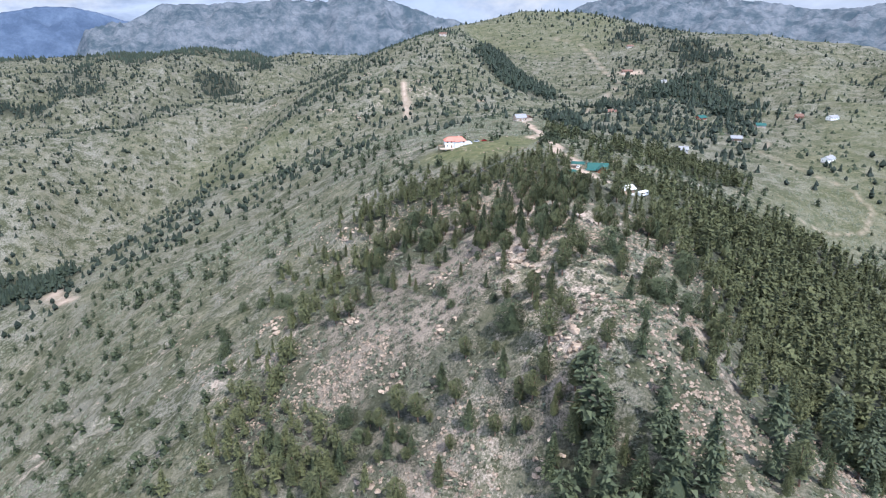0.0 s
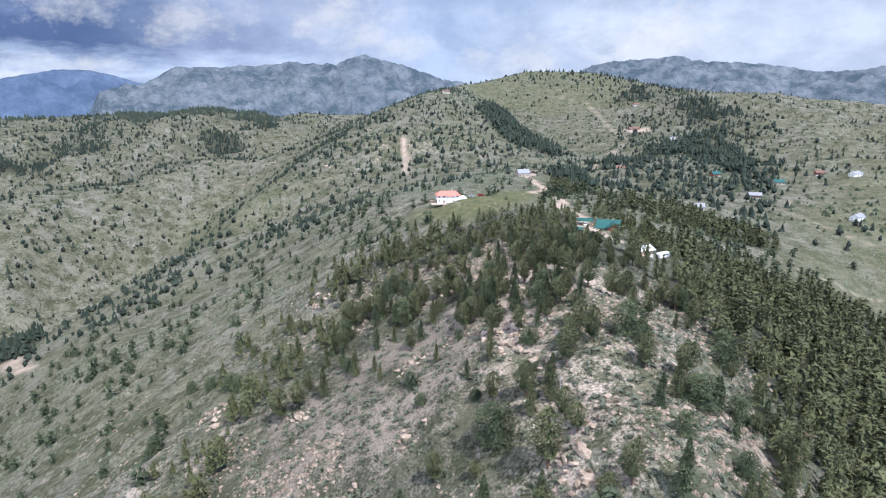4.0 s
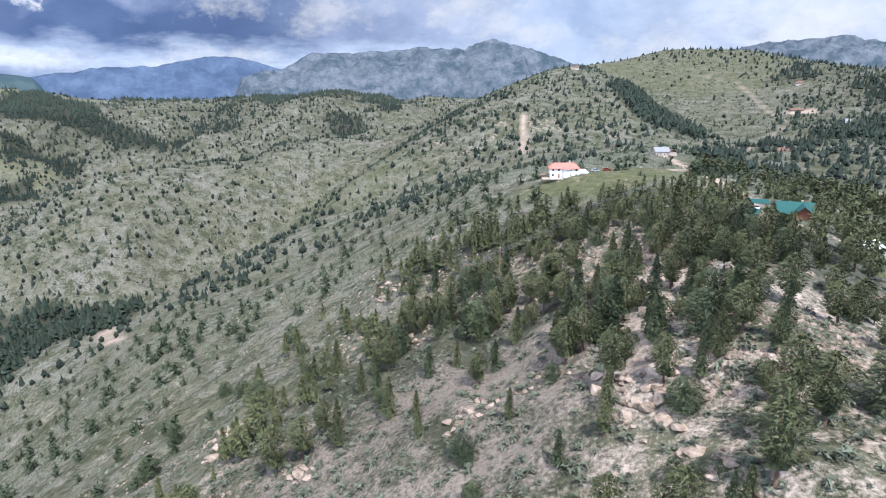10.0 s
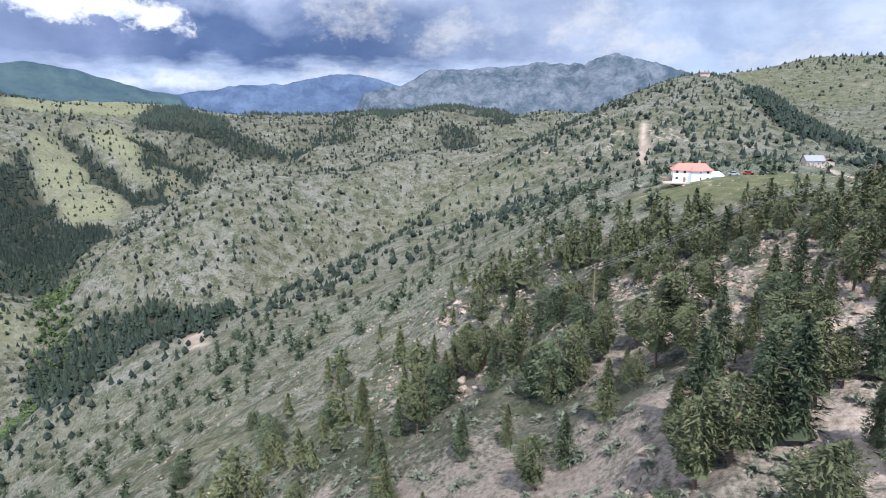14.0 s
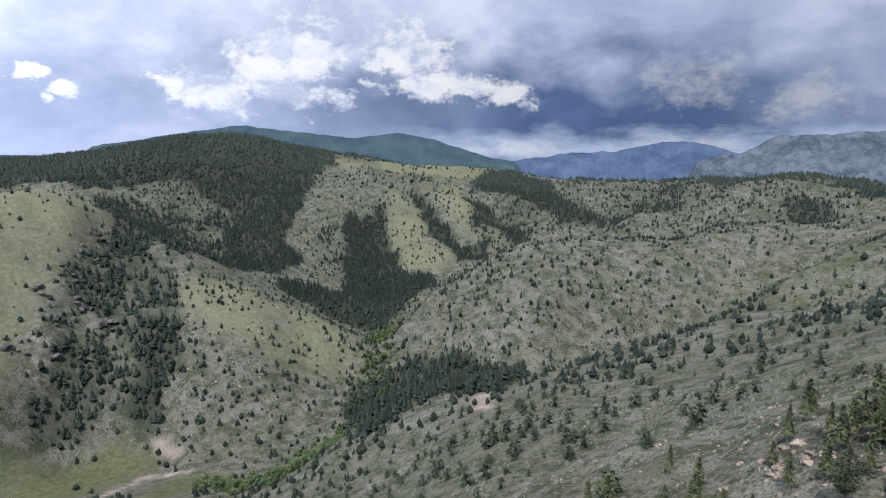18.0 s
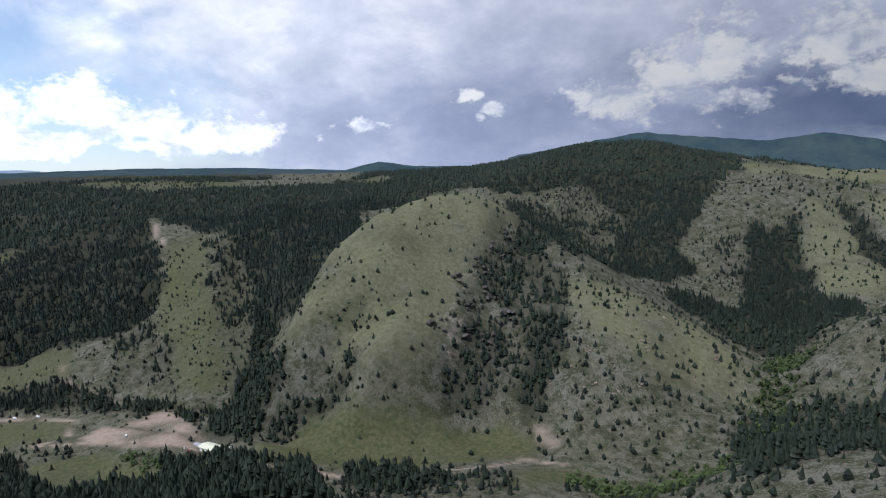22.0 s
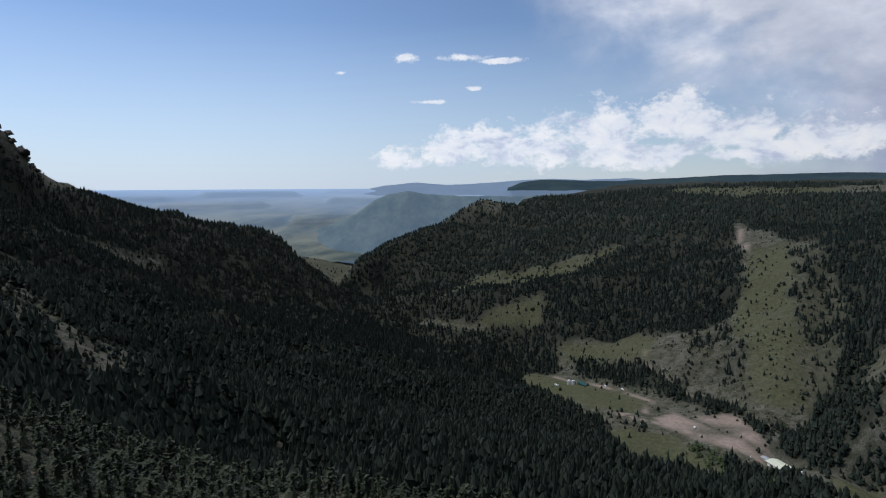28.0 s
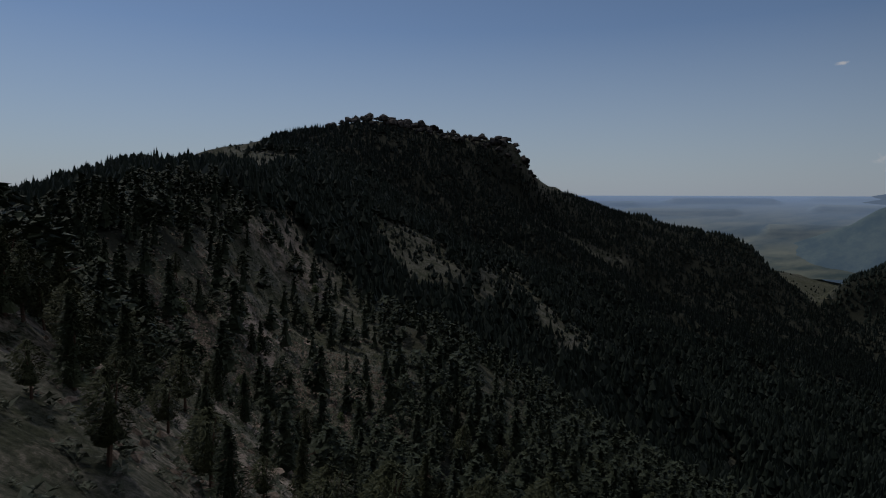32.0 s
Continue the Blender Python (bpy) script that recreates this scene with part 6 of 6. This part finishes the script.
for s in (-1, 1):
    part("gable", bm_gable_end(11, 2.1, 0.2, (s * 14.9, 0, 3.6)), TEAL, hall)
part("barn_door", bm_box(0.25, 4.0, 3.4, (15.0, 0, 0.1), 0.03), TIMBER, hall)
for sx_, sy_ in ((-1094, -520), (-1093, -531)):
    silo = thing("silo", sx_, sy_, 0, "white upright steel silo with a domed cap", "silo", "silos by the barn", -0.2)
    part("body", bm_tube(3.3, 3.3, 9.5, (0, 0, 0), 20), PALE, silo)
    part("cap", bm_tube(3.35, 0.6, 1.9, (0, 0, 9.5), 20), PALE, silo)
    part("ladder", bm_box(0.5, 0.1, 9.4, (3.4, 0, 0.05)), CAR_SILVER, silo)


def trailer(x, y, turn, length, label, body=None, group="trailers and campers"):
    ob = thing("trailer", x, y, turn, label, "trailer", group)
    part("body", bm_box(length, 2.5, 2.4, (0, 0, 0.7), 0.25), body or PALE, ob)
    part("window_band", bm_box(length * 0.6, 2.54, 0.6, (0, 0, 1.9), 0.02), GLASS, ob)
    for wx in (-0.5, 0.5):
        for wy in (-1.15, 1.15):
            bm = bm_tube(0.38, 0.38, 0.26, (0, 0, -0.13), 14)
            bmesh.ops.rotate(bm, cent=(0, 0, 0), matrix=Matrix.Rotation(radians(90), 3, "X"), verts=bm.verts)
            bmesh.ops.translate(bm, vec=(wx, wy, 0.38), verts=bm.verts)
            part("wheel", bm, TYRE, ob)
    part("hitch", bm_box(1.4, 0.12, 0.12, (length / 2 + 0.6, 0, 0.6)), CAR_SILVER, ob)
    return ob


def car(x, y, turn, paint, label):
    ob = thing("car", x, y, turn, label, "car", "parked cars")
    part("body", bm_box(4.5, 1.8, 0.75, (0, 0, 0.35), 0.18), paint, ob)
    cabin = part("cabin", bm_box(2.5, 1.6, 0.7, (-0.2, 0, 1.0), 0.22), GLASS, ob, "dark glazed cabin")
    part("roof_panel", bm_box(1.9, 1.4, 0.08, (-0.2, 0, 1.68), 0.03), paint, cabin)
    for wx in (-1.4, 1.4):
        for wy in (-0.85, 0.85):
            bm = bm_tube(0.34, 0.34, 0.22, (0, 0, -0.11), 14)
            bmesh.ops.rotate(bm, cent=(0, 0, 0), matrix=Matrix.Rotation(radians(90), 3, "X"), verts=bm.verts)
            bmesh.ops.translate(bm, vec=(wx, wy, 0.34), verts=bm.verts)
            wheel = part("tyre", bm, TYRE, ob)
    for wy in (-0.6, 0.6):
        part("headlight", bm_box(0.1, 0.35, 0.18, (2.23, wy, 0.72), 0.02), PALE, ob)
    return ob


for tx, ty, tt, tl, words in ((-1075, -552, 70, 6, "white camper trailer near the silos"), (-1070, -545, 100, 7, "white box trailer near the silos"),
                              (-1084, -436, 60, 9, "white horse trailer by the valley road"), (-1065, -386, 55, 10, "pale long trailer by the valley road"),
                              (-863, -232, 40, 8, "white trailer parked in the bare yard"), (-880, -158, 20, 6, "white trailer on the gravel yard"),
                              (-752, -38, 75, 6, "pale trailer near the creek trees"), (109, 331, 35, 7, "white camper trailer parked among the pines")):
    trailer(tx, ty, tt, tl, words)
for cx, cy, ct, paint, words in ((20, 480, 15, CAR_BLUE, "dark blue car parked beside the white house"), (26, 483, 10, CAR_SILVER, "silver car parked beside the white house"),
                                 (32, 486, 20, CAR_RED, "red car parked by the grassy knoll"), (84, 383, 70, PALE, "white car under the teal-roofed carport"),
                                 (-808, -52, 30, PALE, "white pickup beside the store shed"), (-792, -40, 80, CAR_RED, "red car near the cream-roofed shed"),
                                 (-780, 14, 10, PALE, "white car near the water tank")):
    car(cx, cy, ct, paint, words)
cabin = house("small_cabin", 97, 322, 30, "small cabin with a white roof in a bare clearing", 7, 5, 2.6, 1.4, TIMBER, PALE, 1, 0.0, False, "", 2)
house("garden_shed", 72, 344, -20, "small timber shed with a teal metal roof", 4, 3.2, 2.3, 1.0, TIMBER, TEAL, 1, 0.0, False, "", 1)
stack = thing("earth_mound", 93, 318, 0, "low mound of bare reddish soil in the clearing", "mound", lift=-0.3)
bm = bm_tube(4.0, 1.0, 1.6, (0, 0, 0), 14)
for v in bm.verts:
    v.co.x += 0.4 * math.sin(5 * v.co.y)
part("soil", bm, plain("red_soil", (0.36, 0.24, 0.18), 0.95, 0, 0.2, 1.0, 0.3), stack)

# ---------------------------------------------------------------- power line
def power_pole(x, y, turn):
    ob = thing("power_pole", x, y, turn, "brown timber power pole with a crossarm", "pole", "power poles", -0.5)
    part("pole", bm_tube(0.17, 0.11, 11.5, (0, 0, 0), 8), TIMBER, ob)
    part("crossarm", bm_box(2.6, 0.14, 0.16, (0, 0, 10.4), 0.01), TIMBER, ob)
    for k in (-1.15, 0.0, 1.15):
        part("insulator", bm_tube(0.07, 0.05, 0.3, (k, 0, 10.56), 8), CONCRETE, ob)
    return ob


POLES = [(-17, 322), (-6, 318), (24, 361), (62, 408)]
for px_, py_ in POLES:
    power_pole(px_, py_, -35)
for (ax, ay), (bx, by) in ((POLES[1], POLES[2]), (POLES[2], POLES[3]), (POLES[0], POLES[1])):
    for k in (-1.15, 0.0, 1.15):
        c, s = math.cos(radians(-35)) * k, math.sin(radians(-35)) * k
        za, zb = (float(ground_z(np.array([u]), np.array([v]))[0]) + 10.35 for u, v in ((ax, ay), (bx, by)))
        cu = bpy.data.curves.new("wire", "CURVE")
        cu.dimensions, cu.bevel_depth = "3D", 0.03
        sp = cu.splines.new("POLY")
        sp.points.add(12)
        for q in range(13):
            f = q / 12
            sp.points[q].co = (ax + (bx - ax) * f + c, ay + (by - ay) * f + s, za + (zb - za) * f - 1.2 * 4 * f * (1 - f), 1)
        cu.materials.append(WIRE)
        tagged(new("power_line", cu), "thin sagging wire between power poles", "wire", "power line wires")

# ---------------------------------------------------------------- rocks
BOULDERS = [rock_mesh("boulder", 40 + k, 0.75) for k in range(6)]
SLAB_MESHES = [rock_mesh("slab", 60 + k, 0.30, 0.2) for k in range(4)]
for me in BOULDERS + SLAB_MESHES:
    me.materials.append(GRANITE)
CRAG_MESHES = []
for k in range(5):
    me = rock_mesh("crag_block", 80 + k, 0.9)
    me.materials.append(CRAG)
    CRAG_MESHES.append(me)


def outcrop(x, y, size, label, meshes, count, seed, group, tilt=12, part_name="boulder"):
    """A cluster of broken rocks bedded in the slope."""
    r = random.Random(seed)
    ob = thing("rock_outcrop", x, y, r.uniform(0, 360), label, "rocks", group)
    base = ob.matrix_basis
    for k in range(count):
        a, d = r.uniform(0, 6.28), size * math.sqrt(r.random())
        lx, ly = d * math.cos(a), d * math.sin(a)
        w = base @ Vector((lx, ly, 0))
        lz = float(ground_z(np.array([w.x]), np.array([w.y]))[0]) - base.translation.z
        s = size * r.uniform(0.12, 0.36) * (1.6 if part_name == "crag_block" else 1.0) * (1 - 0.4 * d / size)
        child = new(part_name, meshes[r.randrange(len(meshes))])
        child.parent = ob
        child.matrix_basis = pose(lx, ly, lz + s * (0.75 if part_name == "crag_block" else 0.15), r.uniform(-tilt, tilt), r.uniform(-tilt, tilt), r.uniform(0, 360)) @ Matrix.Diagonal((s * r.uniform(0.8, 1.5), s * r.uniform(0.7, 1.1), s * r.uniform(0.6, 1.1), 1))
    return ob


OUTCROPS = [(45, 181, 6), (-1, 236, 6), (27, 229, 7), (-28, 292, 6), (42, 242, 5), (38, 169, 6), (33, 274, 5), (34, 207, 5), (-29, 301, 6),
            (30, 219, 6), (-87, 285, 7), (-57, 368, 6), (12, 288, 5), (15, 318, 5), (-33, 316, 6), (-60, 371, 7), (29, 141, 7), (-75, 270, 8),
            (41, 161, 6), (-17, 193, 6), (73, 180, 5), (96, 200, 6), (14, 137, 6), (-22, 158, 6), (0, 205, 5), (-40, 240, 6)]
for k, (ox, oy, sz) in enumerate(OUTCROPS):
    outcrop(ox, oy, sz, "pale pink granite outcrop of broken boulders on the ridge", BOULDERS, 16, k, "granite outcrops")
SLAB_SPOTS = [(99, -131, 9), (97, -228, 10), (24, -153, 9), (57, -125, 9), (22, -61, 8), (124, -166, 8), (47, -118, 9), (15, -20, 7), (60, -60, 8), (70, 10, 7), (40, 40, 7), (120, -280, 10), (110, -190, 9), (85, -110, 10), (70, -200, 9), (90, -60, 9), (45, -10, 9), (30, 60, 8), (10, 110, 8), (50, -170, 9), (105, -260, 10), (20, 20, 8), (0, 150, 7), (35, 120, 8)]
for k, (ox, oy, sz) in enumerate(SLAB_SPOTS):
    outcrop(ox, oy, sz, "tilted slabs of pinkish rock on the steep slope", SLAB_MESHES, 8, 100 + k, "rock slabs", 24, "slab")
CRAGS = [(110, -1370, 44), (150, -1360, 30), (60, -1385, 36), (200, -1350, 26), (10, -1400, 40), (-50, -1415, 38), (-100, -1430, 30), (-170, -1455, 36), (-215, -1450, 30),
         (-262, -1445, 40), (-292, -1462, 30), (-322, -1485, 16), (260, -1310, 16)]
for k, (ox, oy, sz) in enumerate(CRAGS):
    outcrop(ox, oy, sz, "dark craggy rock standing on the hilltop", CRAG_MESHES, 14, 200 + k, "summit crags", 25, "crag_block")
FACE_ROCKS = [(-835, 455), (-855, 490), (-850, 570), (-800, 545), (-790, 510), (-805, 480), (-935, 630), (-875, 550), (-830, 625), (-830, 430), (-830, 515), (-855, 670)]
for k, (ox, oy) in enumerate(FACE_ROCKS):
    outcrop(ox, oy, 8 + k % 3, "pale weathered outcrop on the grassy hill face", BOULDERS, 8, 300 + k, "hillside outcrops")
RIB_ROCKS = [(-1015, 320), (-1060, 360), (-1110, 395), (-1180, 425), (-960, 335), (-1005, 370), (-960, 390), (-910, 280), (-905, 320), (-910, 360)]
for k, (ox, oy) in enumerate(RIB_ROCKS):
    outcrop(ox, oy, 13 + k % 4, "dark grey broken rock rib on the hill face", CRAG_MESHES, 9, 330 + k, "dark rock ribs", 20, "crag_block")
SCAR_ROCKS = [(-305, 1325), (-170, 945), (-355, 1340), (-45, 1010), (-40, 1040), (-390, 1270), (-135, 1125), (-90, 1190), (60, 985), (-120, 925)]
for k, (ox, oy) in enumerate(SCAR_ROCKS):
    outcrop(ox, oy, 9 + k % 4, "pinkish broken outcrop on the scarred hill", BOULDERS, 9, 360 + k, "scarred hill outcrops")

stone_tpl = []
for k in range(6):
    rr = np.random.RandomState(500 + k)
    top, low = np.array((rr.uniform(-0.2, 0.2), rr.uniform(-0.2, 0.2), rr.uniform(0.35, 0.6))), []
    for q in range(5):
        a = q * math.tau / 5 + rr.uniform(-0.4, 0.4)
        low.append(np.array((math.cos(a) * rr.uniform(0.5, 1.0), math.sin(a) * rr.uniform(0.4, 0.9), rr.uniform(-0.35, 0.2))))
    stone_tpl.append(np.array([v for q in range(5) for v in (low[q], low[(q + 1) % 5], top)]) * 0.75)


def stone_density(x, y):
    n = fbm(x, y, 34, 4, 171) + 0.5 * fbm(x, y, 120, 2, 177)
    return np.maximum(np.clip(0.04 + n * 0.9, 0, 1) * np.maximum.reduce([blob(x, y, 15, 220, 130, 200) * 0.9, blob(x, y, 55, 95, 110, 120), 0.10 + 0 * x]), np.clip(0.28 + n, 0, 1) * inside(x, y, SLABS, 30))


x, y, d = sample_plan(620000, 1, 330, stone_density, 12, 0.35, (0, 360))
tagged(new("loose_stones", scatter_mesh("loose_stones", stone_tpl, x, y, rng.uniform(0.4, 1.45, len(x)) ** 1.8, GRANITE, sink=0.0)), "loose pale stones strewn over the rocky slopes", "stones", kind="stuff")
print("stones", len(x))

# ---------------------------------------------------------------- trees near the flight
def trunk_bm(h, r, lean, seed, limbs=6):
    rr = random.Random(seed)
    bm = bmesh.new()
    rings, last = 6, None
    for k in range(rings + 1):
        f = k / rings
        c = Vector((lean * f * f * h * 0.1, 0.03 * h * math.sin(3 * f + seed), f * h))
        ring = [bm.verts.new(c + Vector((math.cos(a), math.sin(a), 0)) * r * (1.15 - f)) for a in [q * math.tau / 7 for q in range(7)]]
        if last:
            for q in range(7):
                bm.faces.new((last[q], last[(q + 1) % 7], ring[(q + 1) % 7], ring[q]))
        last = ring
    for k in range(limbs):
        z = h * rr.uniform(0.25, 0.85)
        a = rr.uniform(0, math.tau)
        ln = h * 0.2 * rr.uniform(0.7, 1.3)
        tip = Vector((math.cos(a) * ln, math.sin(a) * ln, z + ln * 0.25))
        base = Vector((0, 0, z))
        side = Vector((-math.sin(a), math.cos(a), 0)) * r * 0.35
        v = [bm.verts.new(p) for p in (base + side, base - side, base + Vector((0, 0, r * 0.5)), tip)]
        for f in ((0, 1, 3), (1, 2, 3), (2, 0, 3)):
            bm.faces.new([v[q] for q in f])
    return bm


def tree(kind, name, label, seed, h, radius, count, size, material):
    ob = tagged(new(name), label, "tree", "trees on the near ridge")
    part("trunk", trunk_bm(h * 0.94, 0.024 * h, 1.5 if kind == "pine" else 0.2, seed), BARK, ob)
    core = spire_template(4, 7, h * 0.93, radius * (0.62 if kind != "bush" else 0.8), seed, 0.3 if kind == "pine" else 0.06)
    corners = np.concatenate([tuft_template(count, h, radius, kind, seed, size, 0.27), core])
    me = raw_mesh("crown", corners, 3, np.arange(len(corners)).reshape(-1, 3), material)
    crown = new("crown", me)
    crown.parent = ob
    return ob


KINDS = [tree("pine", "pine_tree", "green ponderosa pine with a broad open crown", 1, 9, 2.6, 1500, 0.3, PINE),
         tree("pine", "pine_tree", "green ponderosa pine with an uneven crown", 2, 9, 2.3, 1400, 0.3, PINE),
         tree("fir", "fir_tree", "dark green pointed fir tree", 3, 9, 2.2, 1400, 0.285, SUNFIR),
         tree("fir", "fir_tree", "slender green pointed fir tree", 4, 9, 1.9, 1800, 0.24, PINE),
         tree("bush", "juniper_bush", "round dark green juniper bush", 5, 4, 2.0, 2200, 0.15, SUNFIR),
         tree("bush", "oak_bush", "round mid-green scrub bush", 6, 4, 2.1, 2000, 0.15, JUNIPER)]
KINDS.append(tree("bush", "leafy_bush", "bright green leafy bush among slabs of rock", 7, 4, 2.2, 1500, 0.19, BRIGHT))
snag = tagged(new("dead_tree"), "grey leafless dead tree on the ridge", "tree", "trees on the near ridge")
part("trunk", trunk_bm(8, 0.16, 1.0, 9, 16), DEADWOOD, snag)

TALL_A = [(-53, 296, 10.8), (-57, 346, 7.8), (-62, 299, 7.5), (-31, 242, 11.6), (-46, 241, 12.4), (-21, 247, 10.2), (-11, 234, 6.2), (7, 229, 6.2), (23, 222, 7.7), (21, 252, 6.0), (16, 241, 10.0),
          (1, 255, 7.6), (41, 199, 11.7), (36, 197, 6.1), (30, 199, 5.4), (16, 214, 6.3), (39, 232, 6.1), (48, 227, 7.0), (-35, 268, 9.0), (-40, 243, 10.8), (27, 253, 9.6)]
TALL_B = [(32, 241, 8.8), (40, 228, 9.5), (17, 245, 9.7), (22, 247, 9.3), (14, 250, 8.1), (6, 276, 6.4), (-2, 250, 7.8), (-15, 260, 7.9), (-9, 263, 7.0), (-14, 244, 6.1), (-6, 277, 7.7),
          (-43, 350, 11.0), (-35, 354, 11.1), (30, 256, 5.9), (27, 301, 11.3), (40, 249, 8.9), (47, 251, 9.2), (5, 262, 9.0), (-27, 257, 9.5), (-38, 251, 9.0)]
TALL_C = [(24, 228, 10.2), (32, 230, 5.9), (37, 225, 6.8), (19, 243, 9.8), (25, 249, 13), (22, 248, 12.0), (16, 252, 11.6), (13, 293, 11.9), (18, 264, 12.1), (25, 265, 10.3), (28, 264, 10.1), (31, 261, 5.4), (41, 262, 8.3), (43, 262, 8.3), (46, 246, 12.0), (46, 239, 9.7), (42, 232, 4.7), (31, 245, 6.9),
          (33, 243, 7.6), (37, 248, 5.6), (38, 297, 11.0), (44, 297, 11.1), (49, 294, 12.1), (49, 272, 10.2), (52, 269, 11.0), (53, 261, 10.4), (57, 295, 12.4), (62, 292, 12.2), (57, 310, 12.2), (50, 248, 9.1), (10, 292, 10.7), (6, 288, 9.3), (31, 304, 11.5), (43, 310, 10.7), (38, 319, 11.2)]
ROUND = [(34, 219, 5.6), (0, 223, 5.0), (-79, 295, 7), (31, 205, 3.0), (33, 203, 2.8), (53, 225, 4.0), (3, 214, 3.6), (-85, 303, 8), (-63, 297, 6), (-41, 309, 5.5), (14, 236, 3.5), (-24, 252, 5),
         (-61, 345, 6), (-87, 344, 5.5), (-117, 301, 7), (-107, 274, 7), (-101, 320, 6), (-116, 332, 6), (45, 222, 3.5), (18, 205, 3.2)]
spots = [(x, y, h, random.choice((2, 2, 3, 3, 1))) for x, y, h in TALL_A + TALL_B] + [(x, y, h, random.choice((0, 1, 2))) for x, y, h in TALL_C] + [(x, y, h, random.choice((4, 4, 5))) for x, y, h in ROUND]
rs = np.random.RandomState(77)
bx = rs.uniform(NEAR_BOX[0], NEAR_BOX[1], 2300)
by = rs.uniform(NEAR_BOX[2], NEAR_BOX[3], 2300)
bx, by = bx[(k := rs.rand(len(bx)) < wood_density(bx, by))], by[k]
gap = np.array([min(math.hypot(u - s[0], v - s[1]) for s in spots) > 3.0 for u, v in zip(bx, by)])
bx, by = bx[gap], by[gap]
free = (np.hypot(bx + 18, by - 236) > 42) & ~((by < 216) & (np.hypot(bx + 18, by - 236) < 52))
bx, by = bx[free], by[free]
rank = np.argsort(np.hypot(bx - 25, (by - 240) * 0.7))
keep, rest = rank[:230], rank[230:]
for u, v in zip(bx[keep], by[keep]):
    spots.append((float(u), float(v), float(rs.uniform(5.0, 11.0)), int(rs.choice((0, 0, 1, 1, 2, 3, 4), 1)[0])))
LEAFY = [(15, -10), (10, -25), (20, 5), (5, -35), (10, 30), (5, 15), (35, -65), (50, 5), (75, -5), (28, 37), (57, -40), (63, -233), (-90, -632), (-219, -669)]
spots += [(float(x), float(y), 3.6 + 1.4 * (k % 3), 6) for k, (x, y) in enumerate(LEAFY)]
slope_rs = np.random.RandomState(91)
count = 0
while count < 150:
    a, d = radians(slope_rs.uniform(140, 238)), slope_rs.uniform(58, 290)
    u, v = -18 - math.sin(a) * d, 236 + math.cos(a) * d
    if slope_rs.rand() < 1.3 * float(wood_density(np.array([u]), np.array([v]))[0]) and min(math.hypot(u - q[0], v - q[1]) for q in spots) > 5.0:
        spots.append((u, v, float(slope_rs.uniform(8, 17)), int(slope_rs.choice((0, 1, 2, 2, 3, 3)))))
        count += 1
tpl_near = [np.concatenate([tuft_template(210, 9, 2.4, "pine" if k % 2 else "fir", 230 + k, 0.52, 0.42), spire_template(3, 6, 8.6, 1.7, 290 + k, 0.25)]) for k in range(6)]
tagged(new("ridge_wood", scatter_mesh("ridge_wood", tpl_near, bx[rest], by[rest], rs.uniform(0.55, 1.25, len(rest)), PINE)), "close-set green pines on the ridge top", "trees", kind="stuff")
print("things trees", len(spots), "rest", len(rest))
sx, sy = np.array([s[0] for s in spots]), np.array([s[1] for s in spots])
sz = ground_z(sx, sy)
for (x, y, h, kind), z in zip(spots, sz):
    ob = KINDS[kind]
    s = h / (9 if kind < 4 else 4)
    wide = s * random.uniform(0.9, 1.15)
    copy_thing(ob, pose(x, y, z - 0.15, 0, 0, random.uniform(0, 360)) @ Matrix.Diagonal((wide, wide, s, 1)))
for x, y in ((46, 262), (60, 292), (38, 190)):
    copy_thing(snag, pose(x, y, float(ground_z(np.array([x]), np.array([y]))[0]) - 0.2, 0, 0, x * 7))
for ob in KINDS + [snag]:
    for o in (*ob.children_recursive, ob):
        bpy.data.objects.remove(o)
